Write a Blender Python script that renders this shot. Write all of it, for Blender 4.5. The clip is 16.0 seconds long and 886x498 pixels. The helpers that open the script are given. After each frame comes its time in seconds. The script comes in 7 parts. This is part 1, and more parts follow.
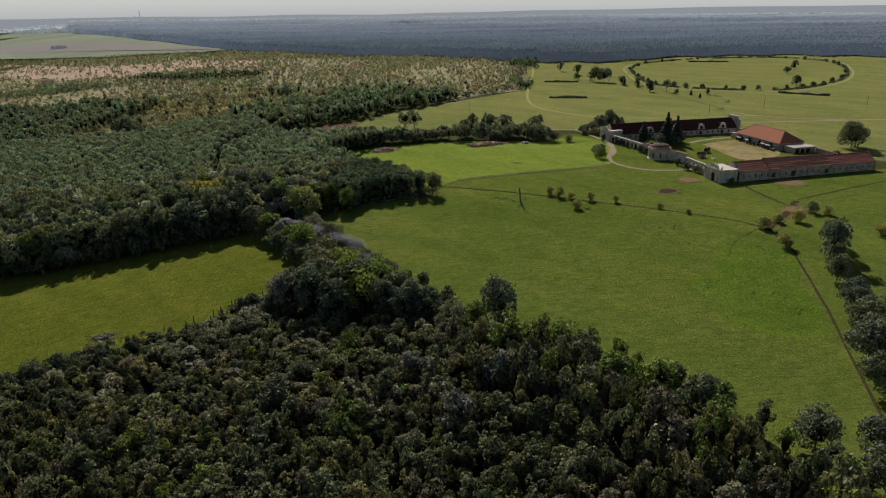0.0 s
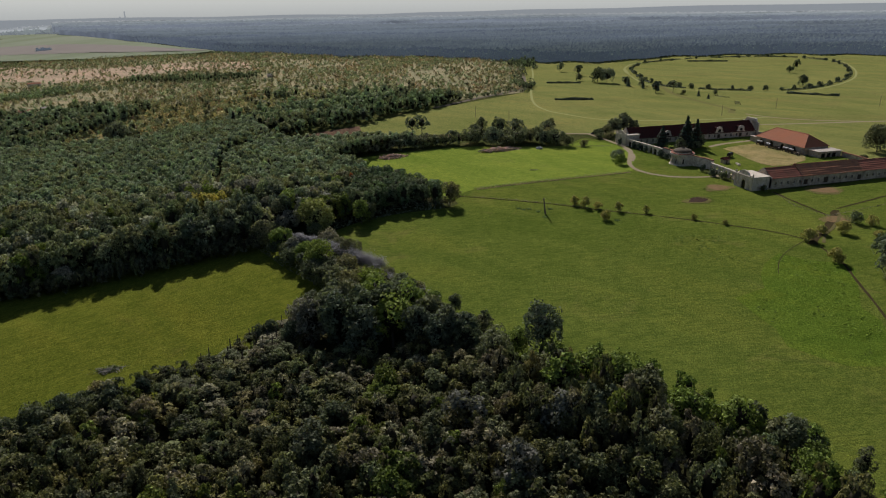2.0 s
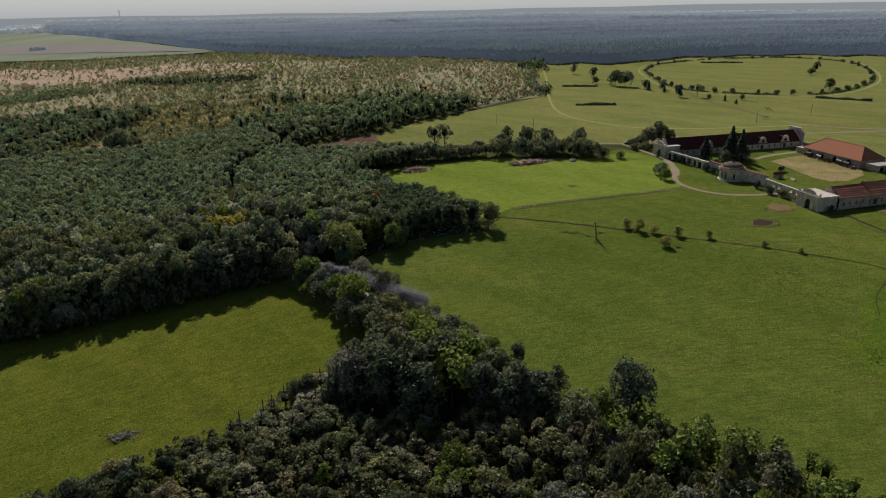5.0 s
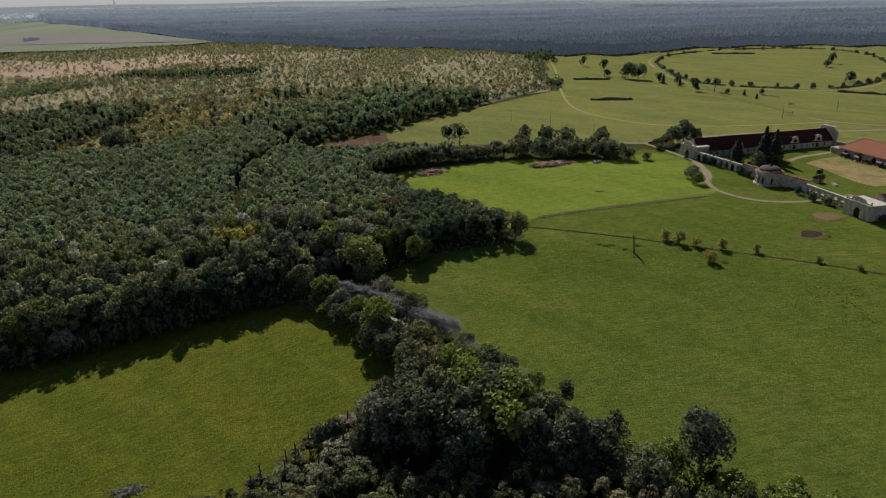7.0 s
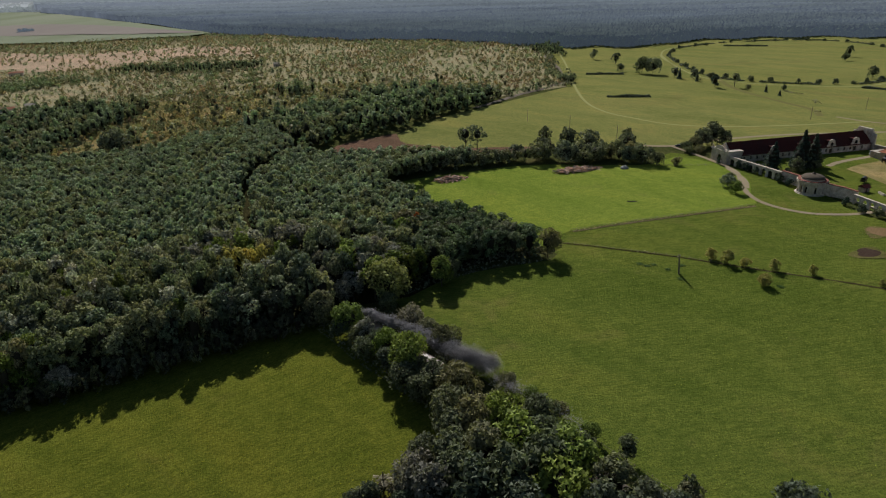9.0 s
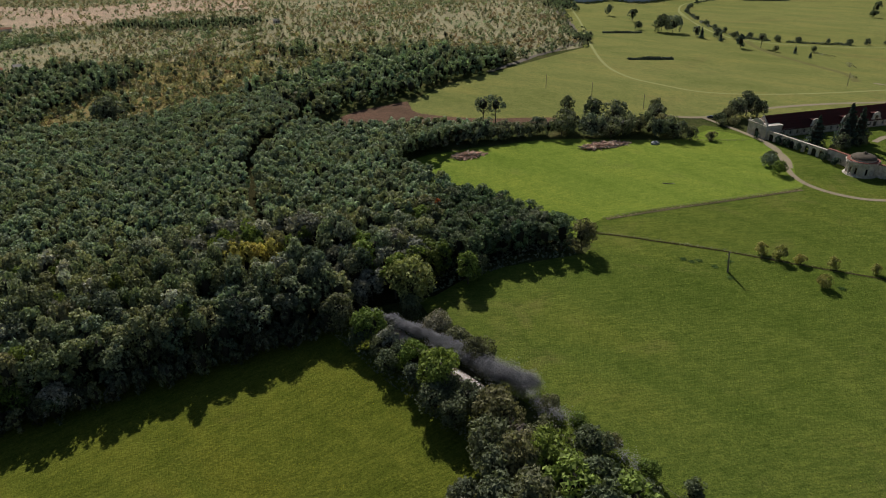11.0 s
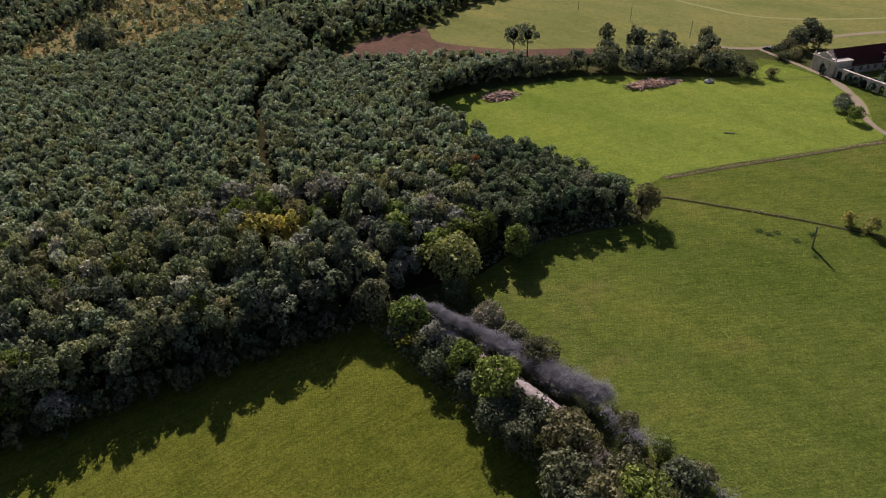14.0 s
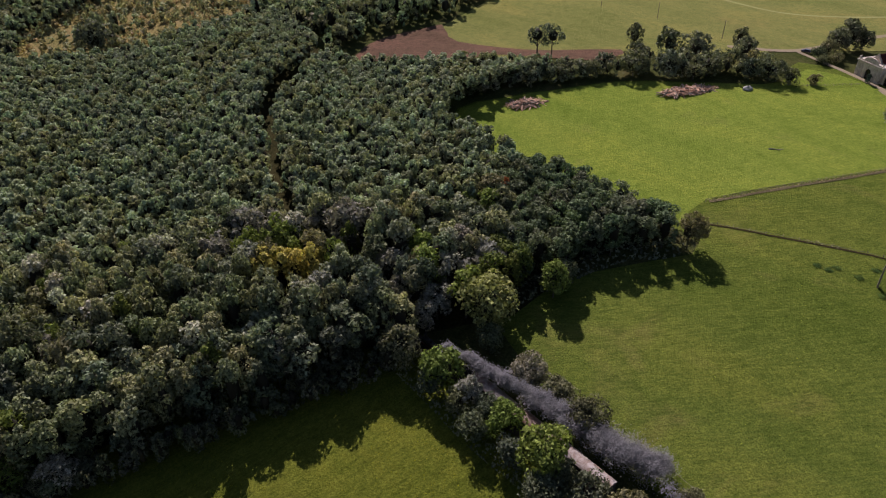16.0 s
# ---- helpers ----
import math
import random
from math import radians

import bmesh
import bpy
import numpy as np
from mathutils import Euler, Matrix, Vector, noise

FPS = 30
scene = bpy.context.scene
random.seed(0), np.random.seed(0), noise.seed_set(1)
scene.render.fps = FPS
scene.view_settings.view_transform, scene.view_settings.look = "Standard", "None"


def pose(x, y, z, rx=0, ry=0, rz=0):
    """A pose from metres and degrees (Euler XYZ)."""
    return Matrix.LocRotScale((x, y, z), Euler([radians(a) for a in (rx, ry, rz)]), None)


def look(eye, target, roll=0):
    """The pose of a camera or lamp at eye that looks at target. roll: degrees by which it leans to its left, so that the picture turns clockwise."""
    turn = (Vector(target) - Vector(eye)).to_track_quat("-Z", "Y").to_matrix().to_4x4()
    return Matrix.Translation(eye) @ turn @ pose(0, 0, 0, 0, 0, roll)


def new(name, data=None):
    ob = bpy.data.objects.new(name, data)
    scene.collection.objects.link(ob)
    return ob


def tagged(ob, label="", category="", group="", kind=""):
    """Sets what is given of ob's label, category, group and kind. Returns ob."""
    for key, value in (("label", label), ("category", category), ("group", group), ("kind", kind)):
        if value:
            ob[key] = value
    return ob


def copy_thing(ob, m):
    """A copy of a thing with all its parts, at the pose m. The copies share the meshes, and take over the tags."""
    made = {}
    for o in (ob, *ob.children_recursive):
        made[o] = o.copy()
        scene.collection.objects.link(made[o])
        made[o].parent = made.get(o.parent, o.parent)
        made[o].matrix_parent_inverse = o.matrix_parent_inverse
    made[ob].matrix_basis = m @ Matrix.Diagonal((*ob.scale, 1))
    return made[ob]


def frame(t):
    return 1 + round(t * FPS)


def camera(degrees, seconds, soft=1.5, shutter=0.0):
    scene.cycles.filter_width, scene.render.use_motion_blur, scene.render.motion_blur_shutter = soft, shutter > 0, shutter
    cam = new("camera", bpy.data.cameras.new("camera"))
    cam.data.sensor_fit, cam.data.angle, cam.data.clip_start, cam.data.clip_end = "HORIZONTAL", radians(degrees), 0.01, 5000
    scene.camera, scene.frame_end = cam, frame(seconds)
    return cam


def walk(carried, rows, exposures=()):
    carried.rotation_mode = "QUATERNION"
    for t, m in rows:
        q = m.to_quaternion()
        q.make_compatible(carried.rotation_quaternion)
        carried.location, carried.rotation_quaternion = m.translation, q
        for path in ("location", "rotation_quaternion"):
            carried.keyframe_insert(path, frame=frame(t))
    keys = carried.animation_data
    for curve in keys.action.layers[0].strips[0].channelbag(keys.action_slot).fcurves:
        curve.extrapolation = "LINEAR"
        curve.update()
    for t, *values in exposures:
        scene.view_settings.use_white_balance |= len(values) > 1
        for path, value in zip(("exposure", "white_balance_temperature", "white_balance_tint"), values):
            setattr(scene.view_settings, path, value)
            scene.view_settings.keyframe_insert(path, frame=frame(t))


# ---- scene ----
cam = camera(67.5, 16.0, 1.15)
METRES, EYE, TILT, LEAN, TURN = 1.0, 80.0, 0.0, 0.0, -14.1
ROWS = [
    (0.0, 0.00, 0.00, -0.00, -0.26, -20.00, 0.57),
    (0.5, -3.52, 4.34, 0.13, -0.59, -20.02, 0.64),
    (1.0, -7.01, 8.71, 0.29, -0.89, -20.04, 0.69),
    (1.5, -10.41, 13.15, 0.48, -1.11, -20.05, 0.73),
    (2.0, -13.67, 17.70, 0.72, -1.34, -20.06, 0.76),
    (2.5, -16.79, 22.37, 1.03, -1.55, -20.02, 0.76),
    (3.0, -19.81, 27.15, 1.36, -1.67, -19.99, 0.76),
    (3.5, -22.74, 32.01, 1.71, -1.69, -19.98, 0.74),
    (4.0, -25.62, 36.95, 2.10, -1.70, -19.97, 0.71),
    (6.5, -38.29, 63.13, 4.86, -1.92, -20.92, 0.76),
    (7.0, -40.78, 68.44, 5.55, -1.99, -21.13, 0.76),
    (7.5, -43.29, 73.80, 6.29, -2.04, -21.35, 0.76),
    (8.0, -45.77, 79.25, 7.10, -2.08, -21.55, 0.77),
    (8.5, -48.19, 84.80, 8.03, -2.13, -21.71, 0.77),
    (9.0, -50.53, 90.38, 8.94, -2.18, -22.03, 0.78),
    (11.5, -59.84, 119.56, 14.15, -2.16, -27.31, 0.74),
    (12.0, -61.76, 124.82, 14.68, -2.17, -28.68, 0.76),
    (12.5, -63.67, 129.98, 15.12, -2.20, -30.05, 0.77),
    (13.0, -65.58, 135.06, 15.48, -2.22, -31.40, 0.79),
    (13.5, -67.48, 140.11, 15.89, -2.23, -32.57, 0.79),
    (14.0, -69.35, 145.24, 16.50, -2.23, -33.38, 0.79),
    (14.5, -71.16, 150.43, 17.31, -2.22, -33.87, 0.77),
    (15.0, -72.93, 155.61, 18.19, -2.17, -34.23, 0.74),
    (15.5, -74.65, 160.74, 19.06, -2.11, -34.58, 0.71),
    (16.0, -76.35, 165.83, 19.93, -2.03, -34.94, 0.66),
]
EXPOSURES = [(0.0, 0.12, 6500, 10), (4.0, 0.0, 6500, 10), (9.0, 0.02, 6500, 8), (11.5, 0.16, 6500, 7), (12.5, 0.2, 6500, 8), (13.5, 0.34, 6500, 22), (14.5, 0.38, 6500, 25), (16.0, 0.38, 6500, 25)]
walk(cam, [(t, pose(0, 0, EYE, TILT, LEAN, TURN) @ pose(METRES * x, METRES * y, METRES * z, 90 + pitch, roll, yaw)) for t, x, y, z, yaw, pitch, roll in ROWS], EXPOSURES)

# ---- world, sun and exposure ----
SUN_AZIMUTH, SUN_HEIGHT = radians(4.5), radians(36.5)
world = bpy.data.worlds.new("sky")
scene.world = world
world.use_nodes = True
sky = world.node_tree.nodes.new("ShaderNodeTexSky")
sky.sky_type, sky.sun_disc = "NISHITA", False
sky.sun_elevation, sky.sun_rotation = SUN_HEIGHT, SUN_AZIMUTH
sky.air_density, sky.dust_density, sky.ozone_density = 1.0, 0.7, 1.5
background = world.node_tree.nodes["Background"]
background.inputs["Strength"].default_value = 0.052
world.node_tree.links.new(sky.outputs[0], background.inputs["Color"])
sun_data = bpy.data.lights.new("sun", "SUN")
sun_data.energy, sun_data.angle, sun_data.color = 5.0, radians(0.55), (1.0, 0.96, 0.94)
sun = new("sun", sun_data)
sun.matrix_world = look((300 * math.sin(SUN_AZIMUTH) * math.cos(SUN_HEIGHT), 300 * math.cos(SUN_AZIMUTH) * math.cos(SUN_HEIGHT), 300 * math.sin(SUN_HEIGHT)), (0, 0, 0))

rng = np.random.default_rng(7)


def ground_z(x, y):
    """Height of the land: a gentle bowl that falls towards the railway and the west meadow."""
    p = -6.3 + 0.080 * (np.asarray(x, float) - 72) + 0.026 * (np.asarray(y, float) - 290)
    p = np.where(p > 60, 0.0, -3.0 * np.log1p(np.exp(-np.clip(p, -300, 60) / 3.0)))
    return np.where(p > 0, 0.0, -22 + 3 * np.log1p(np.exp(np.clip((p + 22) / 3, -60, 60)))) - 0.002


def gz(x, y):
    return float(ground_z(x, y))


# ---- materials ----
class Nodes:
    """Short hand for building a material's nodes."""

    def __init__(self, name):
        self.mat = bpy.data.materials.new(name)
        self.mat.use_nodes = True
        self.tree = self.mat.node_tree
        self.bsdf = self.tree.nodes["Principled BSDF"]
        self.out = self.tree.nodes["Material Output"]

    def node(self, kind, **values):
        n = self.tree.nodes.new(kind)
        for key, value in values.items():
            n.inputs[key].default_value = value
        return n

    def link(self, a, b):
        self.tree.links.new(a, b)

    def noise(self, scale, detail=3.0, rough=0.55, vec=None, stretch=None, distort=0.0):
        n = self.node("ShaderNodeTexNoise", Scale=scale, Detail=detail, Roughness=rough, Distortion=distort)
        if vec is None:
            vec = self.tree.nodes.new("ShaderNodeNewGeometry").outputs["Position"]
        if stretch:
            m = self.tree.nodes.new("ShaderNodeMapping")
            m.vector_type = "TEXTURE"
            m.inputs["Scale"].default_value = [1 / k for k in stretch[:3]]
            if len(stretch) > 3:
                m.inputs["Rotation"].default_value = (0, 0, stretch[3])
            self.link(vec, m.inputs["Vector"])
            vec = m.outputs[0]
        self.link(vec, n.inputs["Vector"])
        return n.outputs["Fac"]

    def ramp(self, fac, stops):
        r = self.tree.nodes.new("ShaderNodeValToRGB")
        el = r.color_ramp.elements
        while len(el) < len(stops):
            el.new(0.5)
        for e, (p, c) in zip(el, stops):
            e.position, e.color = p, (*c, 1) if len(c) == 3 else c
        self.link(fac, r.inputs[0])
        return r.outputs[0]

    def mix(self, fac, a, b, blend="MIX"):
        m = self.tree.nodes.new("ShaderNodeMix")
        m.data_type, m.blend_type = "RGBA", blend
        for slot, value in ((0, fac), (6, a), (7, b)):
            if isinstance(value, (int, float)):
                m.inputs[slot].default_value = value
            elif isinstance(value, tuple):
                m.inputs[slot].default_value = (*value, 1)
            else:
                self.link(value, m.inputs[slot])
        return m.outputs[2]

    def finish(self, color, rough=0.9, bump=None, strength=0.5, distance=0.1, metallic=0.0, specular=0.3):
        if isinstance(color, tuple):
            self.bsdf.inputs["Base Color"].default_value = (*color, 1)
        else:
            self.link(color, self.bsdf.inputs["Base Color"])
        self.bsdf.inputs["Roughness"].default_value = rough
        self.bsdf.inputs["Metallic"].default_value = metallic
        self.bsdf.inputs["Specular IOR Level"].default_value = specular
        if bump is not None:
            b = self.node("ShaderNodeBump", Strength=strength, Distance=distance)
            self.link(bump, b.inputs["Height"])
            self.link(b.outputs[0], self.bsdf.inputs["Normal"])
        return self.mat


def turf(name, dark, mid, pale, dry, patch_scale=0.018, dryness=0.55, rows=None, comb=0.5):
    """Grassland: broad patches, tufts a metre wide, fine blades, dry spots."""
    n = Nodes(name)
    tuft = n.noise(1.5, 6, 0.72)
    color = n.ramp(tuft, [(0.38, dark), (0.50, mid), (0.62, pale)])
    broad = n.noise(patch_scale, 4, 0.6)
    color = n.mix(n.ramp(broad, [(0.35, (0, 0, 0)), (0.7, (1, 1, 1))]), color, n.mix(0.65, color, pale))
    weeds = n.noise(0.10, 5, 0.7, distort=0.6)
    color = n.mix(n.ramp(weeds, [(0.60, (0, 0, 0)), (0.78, (0.6, 0.6, 0.6))]), color, dark)
    spots = n.noise(patch_scale * 2.2, 6, 0.62, distort=1.0)
    color = n.mix(n.ramp(spots, [(dryness, (0, 0, 0)), (dryness + 0.2, (0.75, 0.75, 0.75))]), color, dry)
    if rows:
        swath = n.noise(1.3, 4, 0.7, stretch=(1.0, 0.10, 1.0, rows), distort=0.3)
        color = n.mix(n.ramp(swath, [(0.40, (comb,) * 3), (0.52, (0, 0, 0))]), color, dark)
        color = n.mix(n.ramp(swath, [(0.55, (0, 0, 0)), (0.68, (comb * 0.8,) * 3)]), color, pale)
    drift = n.noise(0.045, 6, 0.65, stretch=(1.0, 0.35, 1.0, 0.55), distort=0.5)
    color = n.mix(1.0, color, n.ramp(drift, [(0.33, (0.80, 0.86, 0.80)), (0.5, (1.0, 1.0, 1.0)), (0.68, (1.22, 1.12, 1.1))]), "MULTIPLY")
    tussock = n.noise(0.8, 5, 0.75, distort=0.8)
    color = n.mix(n.ramp(tussock, [(0.58, (0, 0, 0)), (0.70, (0.55, 0.55, 0.55))]), color, n.mix(1.0, dark, (0.8, 0.8, 0.8), "MULTIPLY"))
    mottle = n.noise(0.33, 4, 0.65, distort=0.4)
    color = n.mix(0.6, color, n.mix(1.0, color, n.ramp(mottle, [(0.32, (0.70, 0.76, 0.70)), (0.52, (1.0, 1.0, 1.0)), (0.72, (1.22, 1.16, 1.1))]), "MULTIPLY"))
    clump = n.noise(1.1, 5, 0.8, distort=0.5)
    color = n.mix(0.85, color, n.mix(1.0, color, n.ramp(clump, [(0.34, (0.62, 0.68, 0.62)), (0.46, (1.0, 1.0, 1.0)), (0.60, (1.04, 1.03, 1.0)), (0.72, (1.30, 1.24, 1.2))]), "MULTIPLY"))
    blade = n.noise(2.6, 4, 0.8)
    color = n.mix(0.9, color, n.mix(1.0, color, n.ramp(blade, [(0.32, (0.62, 0.64, 0.60)), (0.68, (1.36, 1.34, 1.3))]), "MULTIPLY"))
    return n.finish(color, 1.0, tuft, 1.0, 0.45, specular=0.0)


GRASS_EAST = turf("grass_pasture", (0.063, 0.088, 0.017), (0.093, 0.120, 0.022), (0.127, 0.150, 0.030), (0.155, 0.140, 0.045), dryness=0.56, rows=-1.78, comb=0.55)
GRASS_NORTH = turf("grass_pasture_bright", (0.115, 0.160, 0.026), (0.158, 0.206, 0.033), (0.196, 0.235, 0.044), (0.18, 0.165, 0.055), dryness=0.60, rows=-1.62, comb=0.35)
GRASS_WEST = turf("grass_hay_meadow", (0.065, 0.076, 0.012), (0.099, 0.112, 0.016), (0.132, 0.143, 0.023), (0.12, 0.105, 0.028), 0.014, 0.60, rows=-1.24)
GRASS_TRACK = turf("grass_race_meadow", (0.135, 0.146, 0.042), (0.168, 0.174, 0.055), (0.200, 0.198, 0.070), (0.18, 0.15, 0.06), 0.006, 0.55)
GRASS_ROUGH = turf("grass_rough", (0.030, 0.040, 0.014), (0.050, 0.060, 0.020), (0.075, 0.080, 0.03), (0.10, 0.08, 0.04), 0.03, 0.5)
GRASS_HEATH = turf("grass_heath_dry", (0.185, 0.175, 0.100), (0.250, 0.225, 0.137), (0.305, 0.265, 0.172), (0.34, 0.26, 0.18), 0.006, 0.53)
GRASS_SAND = turf("grass_sandy_strip", (0.26, 0.205, 0.14), (0.37, 0.275, 0.20), (0.43, 0.315, 0.235), (0.46, 0.33, 0.25), 0.01, 0.5)
SOIL_RED = turf("bare_soil", (0.088, 0.056, 0.041), (0.135, 0.080, 0.058), (0.175, 0.106, 0.077), (0.09, 0.09, 0.03), 0.05, 0.62, rows=0.9)
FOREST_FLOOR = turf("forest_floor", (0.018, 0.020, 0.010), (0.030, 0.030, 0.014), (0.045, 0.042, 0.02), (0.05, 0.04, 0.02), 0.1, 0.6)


def crop(name, a, b):
    """A far, evenly grown field: long soft drills and broad soft patches."""
    n = Nodes(name)
    color = n.mix(n.ramp(n.noise(0.006, 3, 0.5, stretch=(1.0, 0.3, 1.0, -0.5)), [(0.35, (0, 0, 0)), (0.65, (1, 1, 1))]), a, b)
    color = n.mix(0.25, color, n.mix(1.0, color, n.ramp(n.noise(0.5, 4, 0.7), [(0.3, (0.7, 0.7, 0.7)), (0.7, (1.2, 1.2, 1.2))]), "MULTIPLY"))
    return n.finish(color, 1.0, specular=0.0)


FIELD_GREEN = crop("crop_field_green", (0.185, 0.210, 0.135), (0.235, 0.250, 0.180))
FIELD_BROWN = crop("stubble_field", (0.225, 0.195, 0.175), (0.245, 0.220, 0.190))


def gravel(name, a, b, c):
    n = Nodes(name)
    fine = n.noise(2.5, 5, 0.75)
    color = n.ramp(fine, [(0.3, a), (0.55, b), (0.8, c)])
    color = n.mix(n.ramp(n.noise(0.25, 4, 0.6), [(0.5, (0, 0, 0)), (0.75, (0.6, 0.6, 0.6))]), color, a)
    return n.finish(color, 1.0, fine, 0.5, 0.06, specular=0.0)


ROAD_DIRT = gravel("road_pale_gravel", (0.20, 0.16, 0.10), (0.27, 0.22, 0.15), (0.34, 0.285, 0.205))
TRACK_DIRT = gravel("track_worn_grass", (0.22, 0.225, 0.085), (0.27, 0.265, 0.11), (0.32, 0.30, 0.145))
PATH_DARK = gravel("path_trodden_soil", (0.035, 0.040, 0.012), (0.065, 0.062, 0.025), (0.11, 0.09, 0.045))
EARTH_PINK = gravel("earth_bare_pinkish", (0.115, 0.085, 0.035), (0.19, 0.125, 0.068), (0.26, 0.165, 0.10))
GRASS_BAND = gravel("grass_dry_band", (0.125, 0.118, 0.042), (0.15, 0.138, 0.052), (0.175, 0.155, 0.066))
EARTH_DARK = gravel("earth_manure_dark", (0.035, 0.024, 0.018), (0.06, 0.04, 0.03), (0.09, 0.06, 0.045))
SAND = turf("arena_sand", (0.18, 0.150, 0.060), (0.26, 0.205, 0.095), (0.32, 0.25, 0.125), (0.13, 0.125, 0.035), 0.03, 0.5)
BALLAST = gravel("ballast", (0.05, 0.045, 0.035), (0.085, 0.072, 0.058), (0.12, 0.105, 0.085))


def plaster(name, base, stain, amount=0.5):
    n = Nodes(name)
    color = n.mix(n.ramp(n.noise(0.45, 6, 0.7, distort=0.5), [(0.42, (0, 0, 0)), (0.75, (amount,) * 3)]), base, stain)
    color = n.mix(n.ramp(n.noise(1.6, 5, 0.7, stretch=(1, 1, 0.25)), [(0.5, (0, 0, 0)), (0.8, (amount * 0.8,) * 3)]), color, stain)
    grain = n.noise(4.0, 4, 0.7)
    color = n.mix(0.3, color, n.mix(1.0, color, n.ramp(grain, [(0.3, (0.6, 0.6, 0.6)), (0.7, (1.1, 1.1, 1.1))]), "MULTIPLY"))
    return n.finish(color, 0.95, grain, 0.4, 0.03, specular=0.1)


def tiles(name, a, b, c, lichen):
    n = Nodes(name)
    color = n.ramp(n.noise(1.8, 5, 0.75), [(0.3, a), (0.52, b), (0.75, c)])
    color = n.mix(n.ramp(n.noise(0.22, 5, 0.65, stretch=(1.0, 0.5, 0.5)), [(0.42, (0, 0, 0)), (0.7, (0.8, 0.8, 0.8))]), color, lichen)
    lines = n.node("ShaderNodeTexWave", Scale=0.9, Distortion=0.4, Detail=2.0)
    lines.bands_direction = "Z"
    pos = n.tree.nodes.new("ShaderNodeNewGeometry")
    n.link(pos.outputs["Position"], lines.inputs["Vector"])
    return n.finish(color, 0.95, lines.outputs["Fac"], 0.5, 0.05, specular=0.04)


PLASTER_WHITE = plaster("plaster_white_weathered", (0.68, 0.59, 0.49), (0.22, 0.17, 0.125), 0.95)
PLASTER_GREY = plaster("plaster_grey_decayed", (0.50, 0.42, 0.33), (0.15, 0.11, 0.085), 0.95)
BRICK_RED = plaster("brick_coping_red", (0.26, 0.10, 0.07), (0.16, 0.09, 0.07), 0.7)
STONE_PALE = plaster("stone_pale", (0.58, 0.51, 0.42), (0.29, 0.23, 0.17), 0.7)
ROOF_DARK = tiles("roof_tiles_dark_red", (0.060, 0.018, 0.016), (0.085, 0.026, 0.022), (0.11, 0.036, 0.028), (0.055, 0.03, 0.025))
ROOF_BROWN = tiles("roof_tiles_red_brown", (0.20, 0.074, 0.052), (0.29, 0.112, 0.078), (0.37, 0.160, 0.112), (0.17, 0.09, 0.065))
ROOF_ORANGE = tiles("roof_tiles_orange", (0.24, 0.092, 0.052), (0.30, 0.122, 0.070), (0.36, 0.155, 0.092), (0.25, 0.118, 0.075))
ROOF_WORN = tiles("roof_tiles_worn_brown", (0.30, 0.122, 0.070), (0.42, 0.185, 0.108), (0.52, 0.25, 0.155), (0.22, 0.125, 0.085))
DOME_GREY = plaster("dome_sheet_lichen", (0.115, 0.092, 0.068), (0.06, 0.048, 0.036), 0.8)
FLAT_ROOF = plaster("roof_flat_pale", (0.42, 0.37, 0.31), (0.25, 0.20, 0.17), 0.6)


def plain(name, color, rough=0.6, metallic=0.0, grain=3.0, vary=0.25):
    n = Nodes(name)
    fac = n.noise(grain, 4, 0.65)
    c = n.mix(1.0, color, n.ramp(fac, [(0.3, (1 - vary,) * 3), (0.7, (1 + vary * 0.4,) * 3)]), "MULTIPLY")
    return n.finish(c, rough, fac, 0.2, 0.02, metallic)


# Dark glass; also black panels for the shade in unglazed openings.
DARK_OPENING = plain("glass_and_opening_dark", (0.012, 0.012, 0.014), 0.15)
WOOD_GREY = plain("wood_grey", (0.20, 0.165, 0.125), 0.85)
WOOD_DARK = plain("wood_dark", (0.07, 0.05, 0.035), 0.8)
WOOD_LOG = plain("wood_log_cut", (0.60, 0.37, 0.25), 0.9, grain=1.5, vary=0.5)
BARK = plain("bark", (0.085, 0.07, 0.055), 0.9)
BARK_PALE = plain("bark_pale", (0.26, 0.24, 0.20), 0.9)
STEEL = plain("steel_rail", (0.32, 0.29, 0.27), 0.4, 0.9)
IRON_BLACK = plain("iron_black", (0.022, 0.021, 0.020), 0.55, 0.3)
RUBBER = plain("rubber", (0.015, 0.015, 0.015), 0.8)
PAINT_WHITE = plain("paint_white", (0.70, 0.70, 0.70), 0.35)
PAINT_RED = plain("paint_red_dark", (0.20, 0.035, 0.030), 0.4)
PAINT_BLUE = plain("paint_blue_dark", (0.030, 0.040, 0.085), 0.4)
PAINT_BLACK = plain("paint_black", (0.02, 0.02, 0.022), 0.3)
CANVAS_GREY = plain("canvas_grey", (0.34, 0.32, 0.29), 0.8)
COACH_GREEN = plain("coach_side_dark", (0.035, 0.036, 0.045), 0.45)


def coach_roof(name, base, rust, amount):
    n = Nodes(name)
    color = n.mix(n.ramp(n.noise(0.55, 6, 0.7, distort=0.8), [(0.5 - amount, (0, 0, 0)), (0.66 - amount * 0.6, (1, 1, 1))]), base, rust)
    color = n.mix(n.ramp(n.noise(3.0, 4, 0.7), [(0.55, (0, 0, 0)), (0.8, (0.5, 0.5, 0.5))]), color, (0.10, 0.07, 0.05))
    return n.finish(color, 0.55, n.noise(6.0, 3), 0.2, 0.02)


COACH_ROOF_WHITE = coach_roof("coach_roof_pale", (0.37, 0.325, 0.305), (0.20, 0.135, 0.105), 0.14)
COACH_ROOF_RUST = coach_roof("coach_roof_rusty", (0.31, 0.235, 0.19), (0.19, 0.11, 0.078), 0.20)


